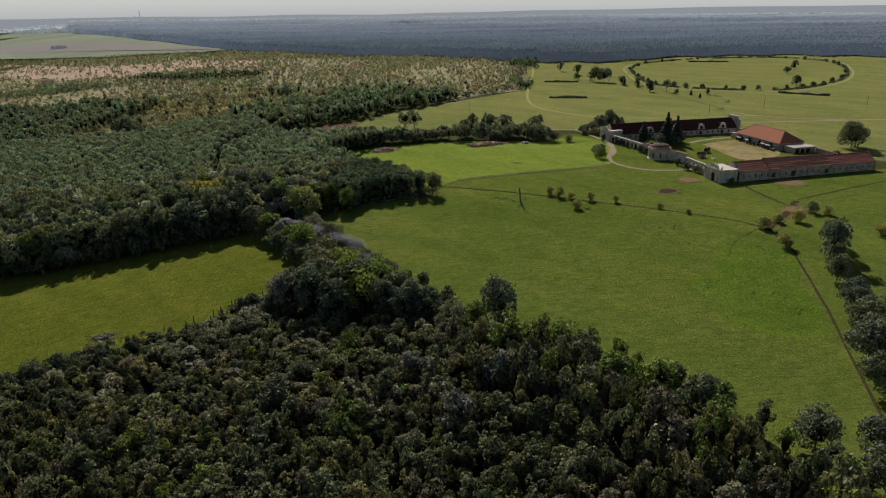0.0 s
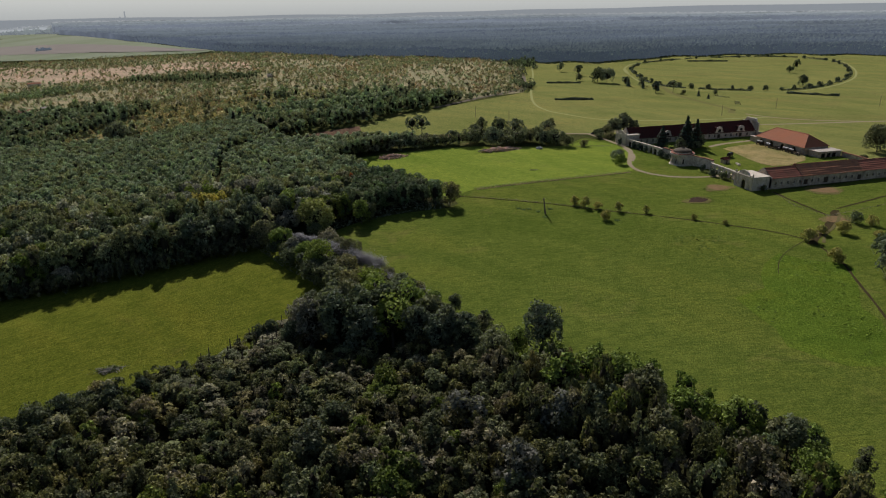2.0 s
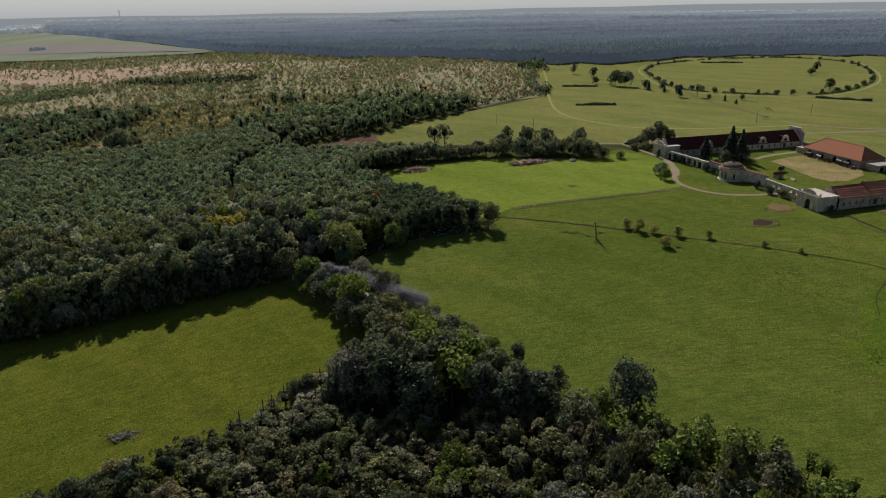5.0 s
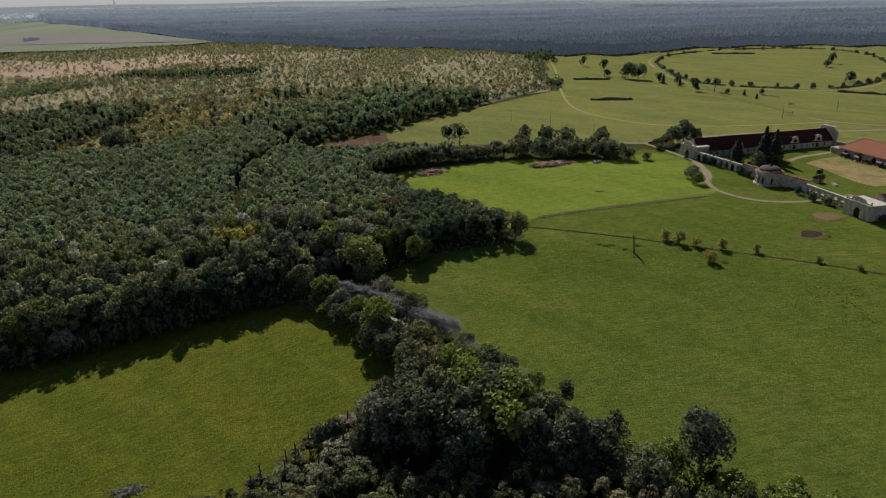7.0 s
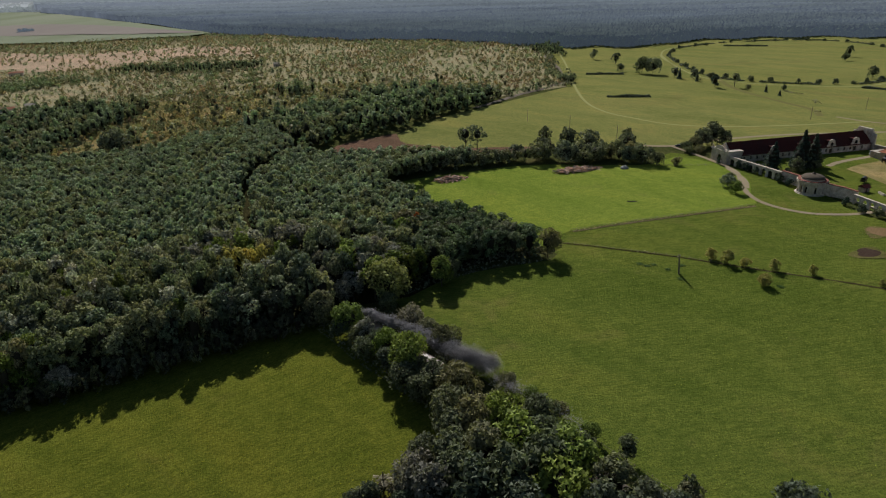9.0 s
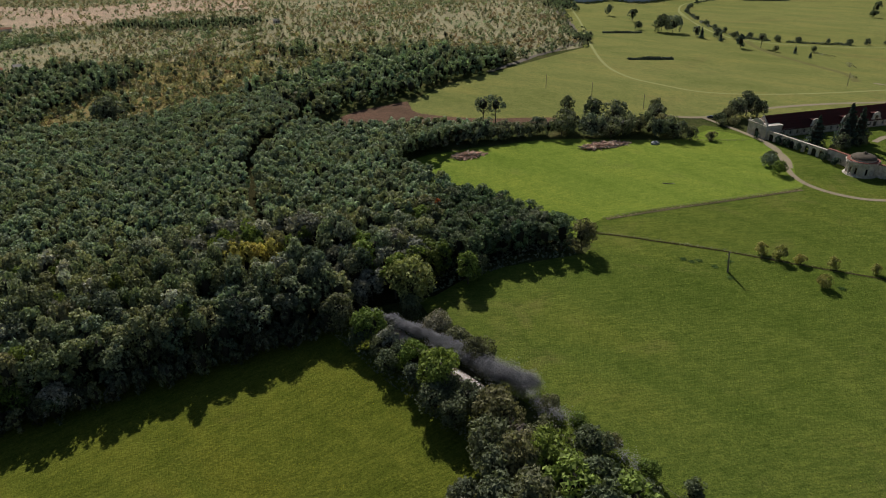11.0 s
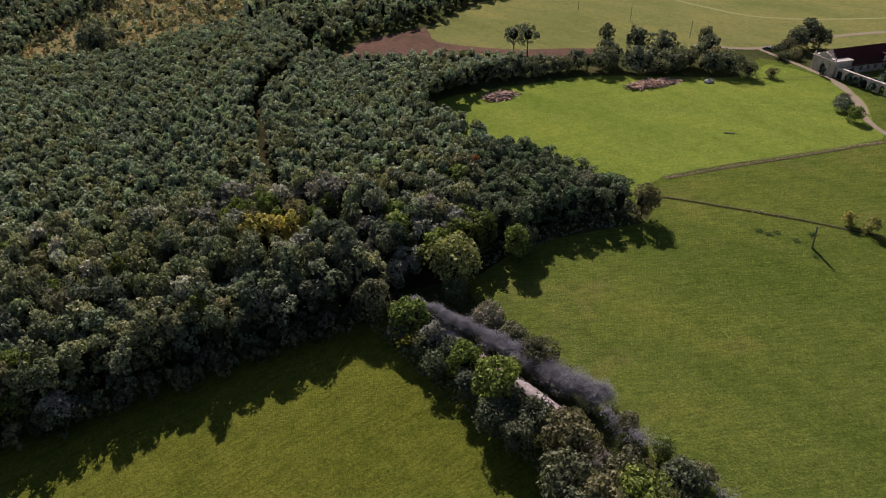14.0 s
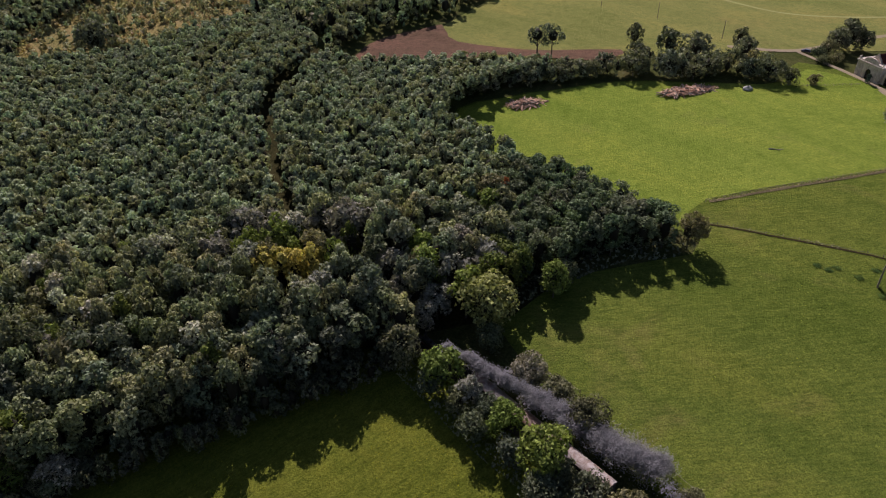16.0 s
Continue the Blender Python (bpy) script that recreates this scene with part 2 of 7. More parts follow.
def foliage(name, bright=1.0):
    """Leaves: the colour is stored on each tree; leaf sprays differ a little, and let some light through."""
    n = Nodes(name)
    leaf = n.tree.nodes.new("ShaderNodeAttribute")
    leaf.attribute_name = "leaf"
    geo = n.tree.nodes.new("ShaderNodeNewGeometry")
    one = n.tree.nodes.new("ShaderNodeObjectInfo")
    shade = n.ramp(geo.outputs["Random Per Island"], [(0.0, (0.46 * bright,) * 3), (1.0, (1.56 * bright,) * 3)])
    color = n.mix(1.0, leaf.outputs["Color"], shade, "MULTIPLY")
    tone = n.ramp(one.outputs["Random"], [(0.0, (0.82, 0.86, 0.80)), (0.5, (1.0, 1.0, 1.0)), (1.0, (1.22, 1.12, 1.0))])
    color = n.mix(1.0, color, tone, "MULTIPLY")
    n.finish(color, 0.70, specular=0.05)
    trans = n.tree.nodes.new("ShaderNodeBsdfTranslucent")
    n.link(n.mix(1.0, color, (1.30, 1.36, 0.85), "MULTIPLY"), trans.inputs["Color"])
    both = n.tree.nodes.new("ShaderNodeMixShader")
    both.inputs[0].default_value = 0.22
    n.link(n.bsdf.outputs[0], both.inputs[1])
    n.link(trans.outputs[0], both.inputs[2])
    n.link(both.outputs[0], n.out.inputs["Surface"])
    return n.mat


LEAVES = foliage("leaves")


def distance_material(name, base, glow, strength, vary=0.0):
    """Far country seen through kilometres of bright air: a backdrop, with that haze put into its emission."""
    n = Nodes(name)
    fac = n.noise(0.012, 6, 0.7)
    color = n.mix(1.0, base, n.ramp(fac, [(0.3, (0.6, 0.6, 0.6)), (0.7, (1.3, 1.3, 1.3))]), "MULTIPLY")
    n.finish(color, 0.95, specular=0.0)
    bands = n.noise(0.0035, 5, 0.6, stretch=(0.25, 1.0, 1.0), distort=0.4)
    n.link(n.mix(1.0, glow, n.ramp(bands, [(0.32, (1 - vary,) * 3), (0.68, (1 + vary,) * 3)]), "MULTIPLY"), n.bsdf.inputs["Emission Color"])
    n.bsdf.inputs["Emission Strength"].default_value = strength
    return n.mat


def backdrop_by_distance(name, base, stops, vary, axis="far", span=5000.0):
    """A backdrop with the haze of the air put into its emission, rising with the distance from the farm, or with the
    height for the sky.
    """
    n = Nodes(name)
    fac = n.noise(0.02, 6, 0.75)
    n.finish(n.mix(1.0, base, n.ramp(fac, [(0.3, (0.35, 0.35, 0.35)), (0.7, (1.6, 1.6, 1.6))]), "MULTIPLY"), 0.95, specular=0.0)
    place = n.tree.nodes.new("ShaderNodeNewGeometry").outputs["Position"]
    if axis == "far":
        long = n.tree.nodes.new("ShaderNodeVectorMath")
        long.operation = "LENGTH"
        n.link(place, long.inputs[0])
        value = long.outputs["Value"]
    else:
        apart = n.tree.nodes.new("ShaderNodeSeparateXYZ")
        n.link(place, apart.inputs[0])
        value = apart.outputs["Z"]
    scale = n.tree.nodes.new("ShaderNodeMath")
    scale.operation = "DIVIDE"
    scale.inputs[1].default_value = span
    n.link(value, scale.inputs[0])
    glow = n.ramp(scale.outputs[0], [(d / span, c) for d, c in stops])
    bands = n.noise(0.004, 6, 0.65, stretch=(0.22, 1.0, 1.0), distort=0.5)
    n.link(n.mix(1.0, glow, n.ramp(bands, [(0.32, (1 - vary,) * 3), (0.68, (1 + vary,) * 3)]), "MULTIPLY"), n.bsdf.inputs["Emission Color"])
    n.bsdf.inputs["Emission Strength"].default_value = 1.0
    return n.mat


# Haze of the air by distance, painted into the far woods' emission.
AIR_HAZE = [(900, (0.025, 0.034, 0.047)), (1400, (0.052, 0.065, 0.092)), (2000, (0.084, 0.101, 0.138)), (2800, (0.124, 0.144, 0.186)), (3700, (0.175, 0.196, 0.236)), (4500, (0.24, 0.26, 0.285)), (4900, (0.32, 0.335, 0.35))]
FAR_WOODS = backdrop_by_distance("far_woods", (0.032, 0.040, 0.030), AIR_HAZE, 0.30)
FAR_FRONT = backdrop_by_distance("far_woods_front", (0.085, 0.105, 0.060), AIR_HAZE, 0.1)
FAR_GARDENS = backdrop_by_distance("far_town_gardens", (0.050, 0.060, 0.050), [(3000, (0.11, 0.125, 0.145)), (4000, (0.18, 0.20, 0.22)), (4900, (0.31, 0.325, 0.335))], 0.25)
# Ridge and town: the pale emission is painted haze, nothing there shines.
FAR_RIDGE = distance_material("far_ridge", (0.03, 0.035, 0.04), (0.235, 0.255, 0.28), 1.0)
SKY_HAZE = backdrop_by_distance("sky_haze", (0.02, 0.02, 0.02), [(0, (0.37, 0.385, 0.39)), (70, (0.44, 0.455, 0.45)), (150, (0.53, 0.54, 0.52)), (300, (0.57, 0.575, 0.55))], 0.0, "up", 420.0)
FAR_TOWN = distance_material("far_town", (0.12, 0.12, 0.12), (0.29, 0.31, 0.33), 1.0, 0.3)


# ---- mesh helpers ----
def part(name, bm, material, parent=None, label="", smooth=False):
    """One mesh object out of a bmesh, under a thing or a part."""
    me = bpy.data.meshes.new(name)
    bmesh.ops.recalc_face_normals(bm, faces=bm.faces)
    bm.to_mesh(me)
    bm.free()
    for m in (material if isinstance(material, (list, tuple)) else [material]):
        me.materials.append(m)
    if smooth:
        me.polygons.foreach_set("use_smooth", [True] * len(me.polygons))
    ob = new(name, me)
    ob.parent = parent
    return tagged(ob, label)


def shared(name, me, parent, m=None, label=""):
    ob = new(name, me)
    ob.parent = parent
    if m is not None:
        ob.matrix_basis = m
    return tagged(ob, label)


def thing(name, m, label, category, group="", kind=""):
    ob = new(name)
    ob.empty_display_size = 0.5
    ob.matrix_basis = m if isinstance(m, Matrix) else Matrix.Translation(m)
    return tagged(ob, label, category, group, kind)


def box(bm, x0, y0, z0, x1, y1, z1):
    v = [bm.verts.new(p) for p in ((x0, y0, z0), (x1, y0, z0), (x1, y1, z0), (x0, y1, z0), (x0, y0, z1), (x1, y0, z1), (x1, y1, z1), (x0, y1, z1))]
    for f in ((3, 2, 1, 0), (4, 5, 6, 7), (0, 1, 5, 4), (1, 2, 6, 5), (2, 3, 7, 6), (3, 0, 4, 7)):
        bm.faces.new([v[i] for i in f])
    return bm


def boxed(*a):
    return box(bmesh.new(), *a)


def slab(bm, points, thick, m=None):
    """A flat outline in x and z, drawn thick along y."""
    m = m or Matrix.Identity(4)
    a = [bm.verts.new(m @ Vector((x, 0, z))) for x, z in points]
    b = [bm.verts.new(m @ Vector((x, thick, z))) for x, z in points]
    bm.faces.new(a)
    bm.faces.new(b[::-1])
    for i in range(len(a)):
        j = (i + 1) % len(a)
        bm.faces.new((a[j], a[i], b[i], b[j]))
    return bm


def hoop(bm, r0, r1, z0, z1, n=24, cx=0.0, cy=0.0):
    """A tube or, with r0 0, a solid drum."""
    rings = []
    for r, z in ((r1, z0), (r1, z1), (r0, z1), (r0, z0)):
        rings.append([bm.verts.new((cx + r * math.cos(2 * math.pi * i / n), cy + r * math.sin(2 * math.pi * i / n), z)) for i in range(n)] if r > 0 else None)
    for a, b in ((0, 1), (1, 2), (2, 3), (3, 0)):
        A, B = rings[a], rings[b]
        if A and B:
            for i in range(n):
                j = (i + 1) % n
                bm.faces.new((A[i], A[j], B[j], B[i]))
    if r0 <= 0:
        bm.faces.new(rings[1])
        bm.faces.new(rings[0][::-1])
    return bm


def lathe(bm, profile, n=20, cx=0.0, cy=0.0):
    rings = []
    for r, z in profile:
        rings.append([bm.verts.new((cx + max(r, 0.001) * math.cos(2 * math.pi * i / n), cy + max(r, 0.001) * math.sin(2 * math.pi * i / n), z)) for i in range(n)])
    for A, B in zip(rings, rings[1:]):
        for i in range(n):
            j = (i + 1) % n
            bm.faces.new((A[i], A[j], B[j], B[i]))
    bm.faces.new(rings[-1])
    bm.faces.new(rings[0][::-1])
    return bm


def rod(bm, a, b, r0, r1=None, n=6):
    a, b = Vector(a), Vector(b)
    r1 = r0 if r1 is None else r1
    q = (b - a).to_track_quat("Z", "Y")
    rings = [[bm.verts.new(c + q @ Vector((r * math.cos(2 * math.pi * i / n), r * math.sin(2 * math.pi * i / n), 0))) for i in range(n)] for c, r in ((a, r0), (b, r1))]
    for i in range(n):
        j = (i + 1) % n
        bm.faces.new((rings[0][i], rings[0][j], rings[1][j], rings[1][i]))
    bm.faces.new(rings[0][::-1])
    bm.faces.new(rings[1])
    return bm


def inside(poly, x, y):
    """Which of the points lie in the outline."""
    x, y = np.asarray(x, float), np.asarray(y, float)
    hit = np.zeros(x.shape, bool)
    for (x0, y0), (x1, y1) in zip(poly, poly[1:] + poly[:1]):
        cross = ((y0 > y) != (y1 > y)) & (x < (x1 - x0) * (y - y0) / ((y1 - y0) or 1e-9) + x0)
        hit ^= cross
    return hit


def smooth_line(points, step=4.0):
    """A rounded line through the points."""
    p = [Vector(q) for q in points]
    p = [2 * p[0] - p[1]] + p + [2 * p[-1] - p[-2]]
    out = []
    for a, b, c, d in zip(p, p[1:], p[2:], p[3:]):
        k = max(2, int((c - b).length / step))
        for i in range(k):
            t = i / k
            out.append(0.5 * ((2 * b) + (c - a) * t + (2 * a - 5 * b + 4 * c - d) * t * t + (3 * b - a - 3 * c + d) * t ** 3))
    return out + [p[-2]]


def sheet(name, outline, material, lift, label, step=20.0, wobble=0.0, kind="structure", category="ground"):
    """A piece of land with a drawn outline, laid over the ground."""
    bm = bmesh.new()
    line = smooth_line([(*q, 0) for q in outline] + [(*outline[0], 0)], 9.0)[:-1] if wobble else [Vector((*q, 0)) for q in outline]
    if wobble:
        line = [q + Vector((noise.noise(q * 0.09) * wobble, noise.noise(q * 0.09 + Vector((40, 7, 0))) * wobble, 0)) for q in line]
    bm.faces.new([bm.verts.new(q) for q in line])
    xs, ys = [q.x for q in line], [q.y for q in line]
    for axis, low, high in ((0, min(xs), max(xs)), (1, min(ys), max(ys))):
        c = math.ceil(low / step) * step
        while c < high:
            normal = (1, 0, 0) if axis == 0 else (0, 1, 0)
            bmesh.ops.bisect_plane(bm, geom=bm.verts[:] + bm.edges[:] + bm.faces[:], plane_co=Vector(normal) * c, plane_no=normal, dist=1e-4)
            c += step
    bmesh.ops.triangulate(bm, faces=bm.faces)
    for v in bm.verts:
        v.co.z = gz(v.co.x, v.co.y) + lift
    for f in bm.faces:
        if f.normal.z < 0:
            f.normal_flip()
    me = bpy.data.meshes.new(name)
    bm.to_mesh(me)
    bm.free()
    me.materials.append(material)
    return tagged(new(name, me), label, category, kind=kind)


def ribbon(name, points, width, material, lift, label, vary=0.15, category="road"):
    """A road or path that follows the ground."""
    line = smooth_line([(*q, 0) for q in points], 3.0)
    bm = bmesh.new()
    rows = []
    for i, q in enumerate(line):
        d = (line[min(i + 1, len(line) - 1)] - line[max(i - 1, 0)]).normalized()
        side = Vector((-d.y, d.x, 0))
        row = []
        for k in (-1, -0.33, 0.33, 1):
            w = width / 2 * (1 + vary * noise.noise(q * 0.2 + Vector((k * 9, 0, 0))))
            v = q + side * k * w
            row.append(bm.verts.new((v.x, v.y, gz(v.x, v.y) + lift)))
        rows.append(row)
    for a, b in zip(rows, rows[1:]):
        for i in range(3):
            bm.faces.new((a[i], a[i + 1], b[i + 1], b[i]))
    return tagged(part(name, bm, material), label, category, kind="structure")

# ---- the land ----
def spread(fine_low, fine_high, step, far):
    """Grid lines: close together in the middle, wider and wider outwards."""
    mid = list(np.arange(fine_low, fine_high + 0.1, step))
    up, down, s = [mid[-1]], [mid[0]], step
    while up[-1] < far:
        s *= 1.35
        up.append(up[-1] + s)
        down.append(down[-1] - s)
    return np.array(down[:0:-1] + mid + up[1:])


def land():
    xs, ys = spread(-320, 620, 20, 5600), spread(-60, 1100, 20, 5600)
    X, Y = np.meshgrid(xs, ys)
    V = np.stack([X, Y, ground_z(X, Y)], -1).reshape(-1, 3)
    w = len(xs)
    faces = [(r * w + c, r * w + c + 1, (r + 1) * w + c + 1, (r + 1) * w + c) for r in range(len(ys) - 1) for c in range(w - 1)]
    me = bpy.data.meshes.new("ground")
    me.from_pydata(V.tolist(), [], faces)
    me.materials.append(GRASS_ROUGH)
    me.polygons.foreach_set("use_smooth", [True] * len(faces))
    return tagged(new("ground", me), "rough green and brown grassland reaching the horizon", "ground", kind="structure")


def rail_x(y):
    """The railway: straight beside the meadow, then bending north into the wood."""
    y = np.asarray(y, float)
    return np.where(y < 352, 90 - (y - 83) * 0.4545, -32.3 - 2.2 * np.sin(np.clip((y - 352) / 60, 0, 1.57)) + np.clip(y - 420, 0, 200) * 0.42 * np.clip((y - 420) / 60, 0, 1))


land()
EAST = [(12, 300), (40, 306), (77, 306), (55, 347), (42, 374), (34, 398), (40, 418), (62, 420), (110, 416), (140, 402), (170, 392), (192, 408), (204, 384), (211, 330), (212, 269), (297, 268), (330, 262), (420, 200), (400, 60), (300, -20), (125, 20), (100, 85), (95, 110), (80, 143), (60, 163), (46, 190), (35, 218), (24, 250), (16, 275)]
WEST = [(-102, 292), (-60, 299), (-12, 302), (4, 280), (12, 250), (8, 225), (-8, 212), (-22, 202), (-38, 188), (-60, 177), (-85, 163), (-125, 145), (-170, 200), (-150, 285)]
TRACK = [(58, 502), (63, 516), (102, 552), (140, 574), (246, 645), (303, 785), (365, 968), (402, 1052), (452, 1000), (640, 990), (850, 1005), (950, 860), (1200, 700), (1150, 300), (750, 90), (420, 190), (332, 264), (300, 300), (300, 386), (200, 421), (140, 436), (60, 466), (20, 490)]
HEATH = [(-240, 745), (-200, 700), (-140, 565), (-20, 560), (72, 570), (150, 608), (246, 647), (303, 787), (366, 970), (404, 1055), (100, 1310), (-86, 1560), (-100, 1428), (-352, 1517), (-600, 1722), (-1000, 1650), (-800, 900), (-420, 760)]
sheet("meadow_east", EAST, GRASS_EAST, 0.10, "lush green pasture between railway hedge and stud farm", wobble=2.0)
sheet("meadow_north", [(77, 316), (56, 347), (43, 374), (35, 398), (41, 417), (62, 419), (110, 415), (140, 401), (170, 391), (190, 400), (201, 376), (196, 352), (180, 330), (174, 320), (139, 321.5), (91, 325)], GRASS_NORTH, 0.14, "bright green grazed pasture beyond the fence", wobble=1.0)
sheet("meadow_west", WEST, GRASS_WEST, 0.10, "mown olive-green hay meadow enclosed by woodland", wobble=1.5)
sheet("meadow_track", TRACK, GRASS_TRACK, 0.13, "wide pale green race meadow behind the stud farm", 40)
sheet("heath", HEATH, GRASS_HEATH, 0.10, "dry tan heath scattered with small bushes", 40)
sheet("heath_sandy_strip", [(-560, 1560), (-466, 1500), (-330, 1330), (-225, 1240), (-114, 1232), (-20, 1175), (-14, 1060), (-110, 1085), (-202, 1050), (-290, 1095), (-376, 1195), (-520, 1330)], GRASS_SAND, 0.25, "sandy orange-tan strip of bare dry heath", 40, 14.0)
sheet("heath_yellow_patch", [(-185, 590), (-185, 720), (-120, 750), (-30, 720), (-6, 612), (-52, 570), (-118, 560)], turf("grass_yellow_scrub", (0.13, 0.115, 0.045), (0.19, 0.16, 0.065), (0.24, 0.19, 0.085), (0.28, 0.20, 0.11), 0.02, 0.5), 0.22, "yellowish scrub grass at the wood's edge", 20, 8.0)
sheet("field_green", [(-1700, 3700), (-1210, 3680), (-1000, 3400), (-735, 3030), (-347, 2160), (-150, 1660), (-78, 1522), (-84, 1490), (-120, 1440), (-290, 1452), (-571, 1705), (-1400, 1900), (-2200, 2400)], FIELD_GREEN, 3.0, "pale green crop field far away", 120)
sheet("field_brown", [(-1500, 2750), (-700, 2300), (-380, 1960), (-180, 1640), (-100, 1520), (-240, 1560), (-420, 1720), (-700, 1950), (-1500, 2250)], FIELD_BROWN, 3.6, "pale brown stubble band across the far field", 120, 12.0)
sheet("field_bare", [(9, 490), (17, 503), (26, 509), (38, 514), (50, 516), (62, 517), (61, 504), (62, 490), (88, 466), (128, 449), (122, 442), (113, 440), (70, 468), (52, 464)], SOIL_RED, 0.24, "reddish-brown ploughed strip beside the wood", 20, 2.0)
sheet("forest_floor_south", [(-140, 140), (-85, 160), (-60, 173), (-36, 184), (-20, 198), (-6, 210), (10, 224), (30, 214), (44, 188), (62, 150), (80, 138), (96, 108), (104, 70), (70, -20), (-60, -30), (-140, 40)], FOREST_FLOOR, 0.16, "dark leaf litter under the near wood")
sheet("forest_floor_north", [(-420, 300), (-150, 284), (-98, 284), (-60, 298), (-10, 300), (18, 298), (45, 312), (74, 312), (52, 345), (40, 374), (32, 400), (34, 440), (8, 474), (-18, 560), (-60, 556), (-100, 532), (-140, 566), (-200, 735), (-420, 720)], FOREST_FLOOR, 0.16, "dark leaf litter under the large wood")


# roads and paths
FENCE_SOIL = gravel("path_fence_earth", (0.10, 0.085, 0.040), (0.17, 0.135, 0.075), (0.25, 0.195, 0.115))
ribbon("road_gravel", [(228, 297), (214, 296), (200, 297), (186, 304), (179, 318), (181, 333), (192, 352), (200, 366), (202, 388), (201, 420)], 2.3, ROAD_DIRT, 0.22, "pale gravel drive curving past the stud farm")
ribbon("road_north", [(176, 436), (201, 421), (242, 425), (285, 422), (345, 408), (480, 380), (700, 310)], 3.4, ROAD_DIRT, 0.24, "pale gravel road behind the stud farm")
ribbon("road_fork", [(352, 456), (358, 436), (374, 416), (405, 398)], 2.6, ROAD_DIRT, 0.3, "pale gravel fork across the race meadow")
ribbon("path_meadow", [(372, 930), (320, 800), (272, 690), (228, 580), (218, 530), (224, 500), (240, 468), (285, 448), (360, 436)], 2.2, TRACK_DIRT, 0.2, "worn yellowish wheel track through the race meadow")
LANE = gravel("lane_grey_earth", (0.105, 0.088, 0.066), (0.17, 0.145, 0.115), (0.24, 0.205, 0.165))
ribbon("path_lane", [(136, 576), (161, 596), (189, 620), (228, 648), (261, 688), (294, 765), (326, 858), (348, 930)], 5.0, LANE, 0.26, "grey-brown earth lane between heath and race meadow", 0.8)
ribbon("path_diagonal", [(345, 462), (358, 484), (362, 522), (370, 574), (386, 615), (410, 660)], 5.0, GRASS_BAND, 0.2, "dry brown band of an old avenue in the race meadow")
ribbon("path_court", [(248, 357), (262, 362), (290, 366)], 3.0, ROAD_DIRT, 0.26, "pale path along the courtyard lawn")
ribbon("path_branch", [(200, 372), (194, 352), (186, 340)], 2.4, ROAD_DIRT, 0.24, "worn gravel patch beside the drive")
ribbon("path_fence", [(91, 323.6), (116, 322.1), (139, 320.1), (173, 318.6)], 1.3, FENCE_SOIL, 0.19, "pale bare soil strip under the pasture fence", 0.5)
DITCH = gravel("ditch_bare_soil", (0.026, 0.024, 0.010), (0.055, 0.042, 0.022), (0.105, 0.078, 0.042))
WORN = gravel("path_worn_pale", (0.075, 0.075, 0.024), (0.125, 0.108, 0.048), (0.19, 0.145, 0.085))
ribbon("path_ditch", [(78, 318), (86, 312.2), (99, 300.6), (114, 286.6), (124, 275.8), (134, 265.4), (147, 252.6), (157.5, 241.5), (168, 229.5), (176.5, 218.5), (181, 208.5)], 0.75, DITCH, 0.2, "dark bare ditch line across the pasture", 0.8)
ribbon("path_gate", [(179.5, 203), (186, 209), (197.5, 215.5), (208, 223), (213, 228), (217.5, 231.5)], 3.0, DITCH, 0.23, "broad trodden brown gateway path", 0.7)
ribbon("path_gate_pale", [(184, 203), (191, 209.5), (200, 215), (210, 222.5), (216, 229)], 1.1, WORN, 0.27, "pale worn wheel rut beside the gateway", 0.6)
ribbon("path_wing", [(213, 263), (211, 250), (210, 238), (209, 228)], 1.2, DITCH, 0.2, "thin dark hedge bottom along the paddock", 0.6)
ribbon("path_paddock", [(219, 233), (240, 238), (262, 243), (300, 250), (340, 256)], 0.9, DITCH, 0.2, "thin trodden path along the paddock", 0.6)
ribbon("path_east", [(180, 200), (175.7, 186), (169, 174), (163.7, 164), (157, 152), (150.3, 140), (137.7, 119), (125.6, 98)], 0.8, DITCH, 0.21, "worn bare path down the pasture's edge", 0.6)
ribbon("path_sheep", [(179, 207), (172, 204), (163, 199), (156, 193), (151, 187)], 0.35, PATH_DARK, 0.2, "thin trodden animal track in the pasture", 0.8)
OVAL = [(473, 833), (429, 741), (402, 663), (409, 620), (447, 581), (490, 566), (553, 586), (638, 642), (729, 734), (795, 831), (785, 925), (667, 950), (542, 908)]
ribbon("path_oval", [(c[0] + (c[0] - 600) * 0.05, c[1] + (c[1] - 760) * 0.05) for c in OVAL + OVAL[:2]], 2.4, TRACK_DIRT, 0.2, "worn oval race track in the meadow")
sheet("court_lawn", [(213, 281), (297, 281), (298, 378), (207, 378)], GRASS_EAST, 0.20, "mown green lawn of the courtyard", 20)
sheet("court_sand", [(252, 350), (266, 354), (290, 356), (296, 350), (280, 318), (266, 305), (247, 303), (247, 322)], SAND, 0.32, "sandy yellow riding arena in the courtyard", 20, 2.0)


# ---- trees ----
def unit(v):
    return v / np.maximum(np.linalg.norm(v, axis=-1, keepdims=True), 1e-9)


ICO = bmesh.new()
bmesh.ops.create_icosphere(ICO, subdivisions=1, radius=1.0)
ICO_V = np.array([v.co[:] for v in ICO.verts])
ICO.verts.index_update()
ICO_F = np.array([[v.index for v in f.verts] for f in ICO.faces])
ICO.free()


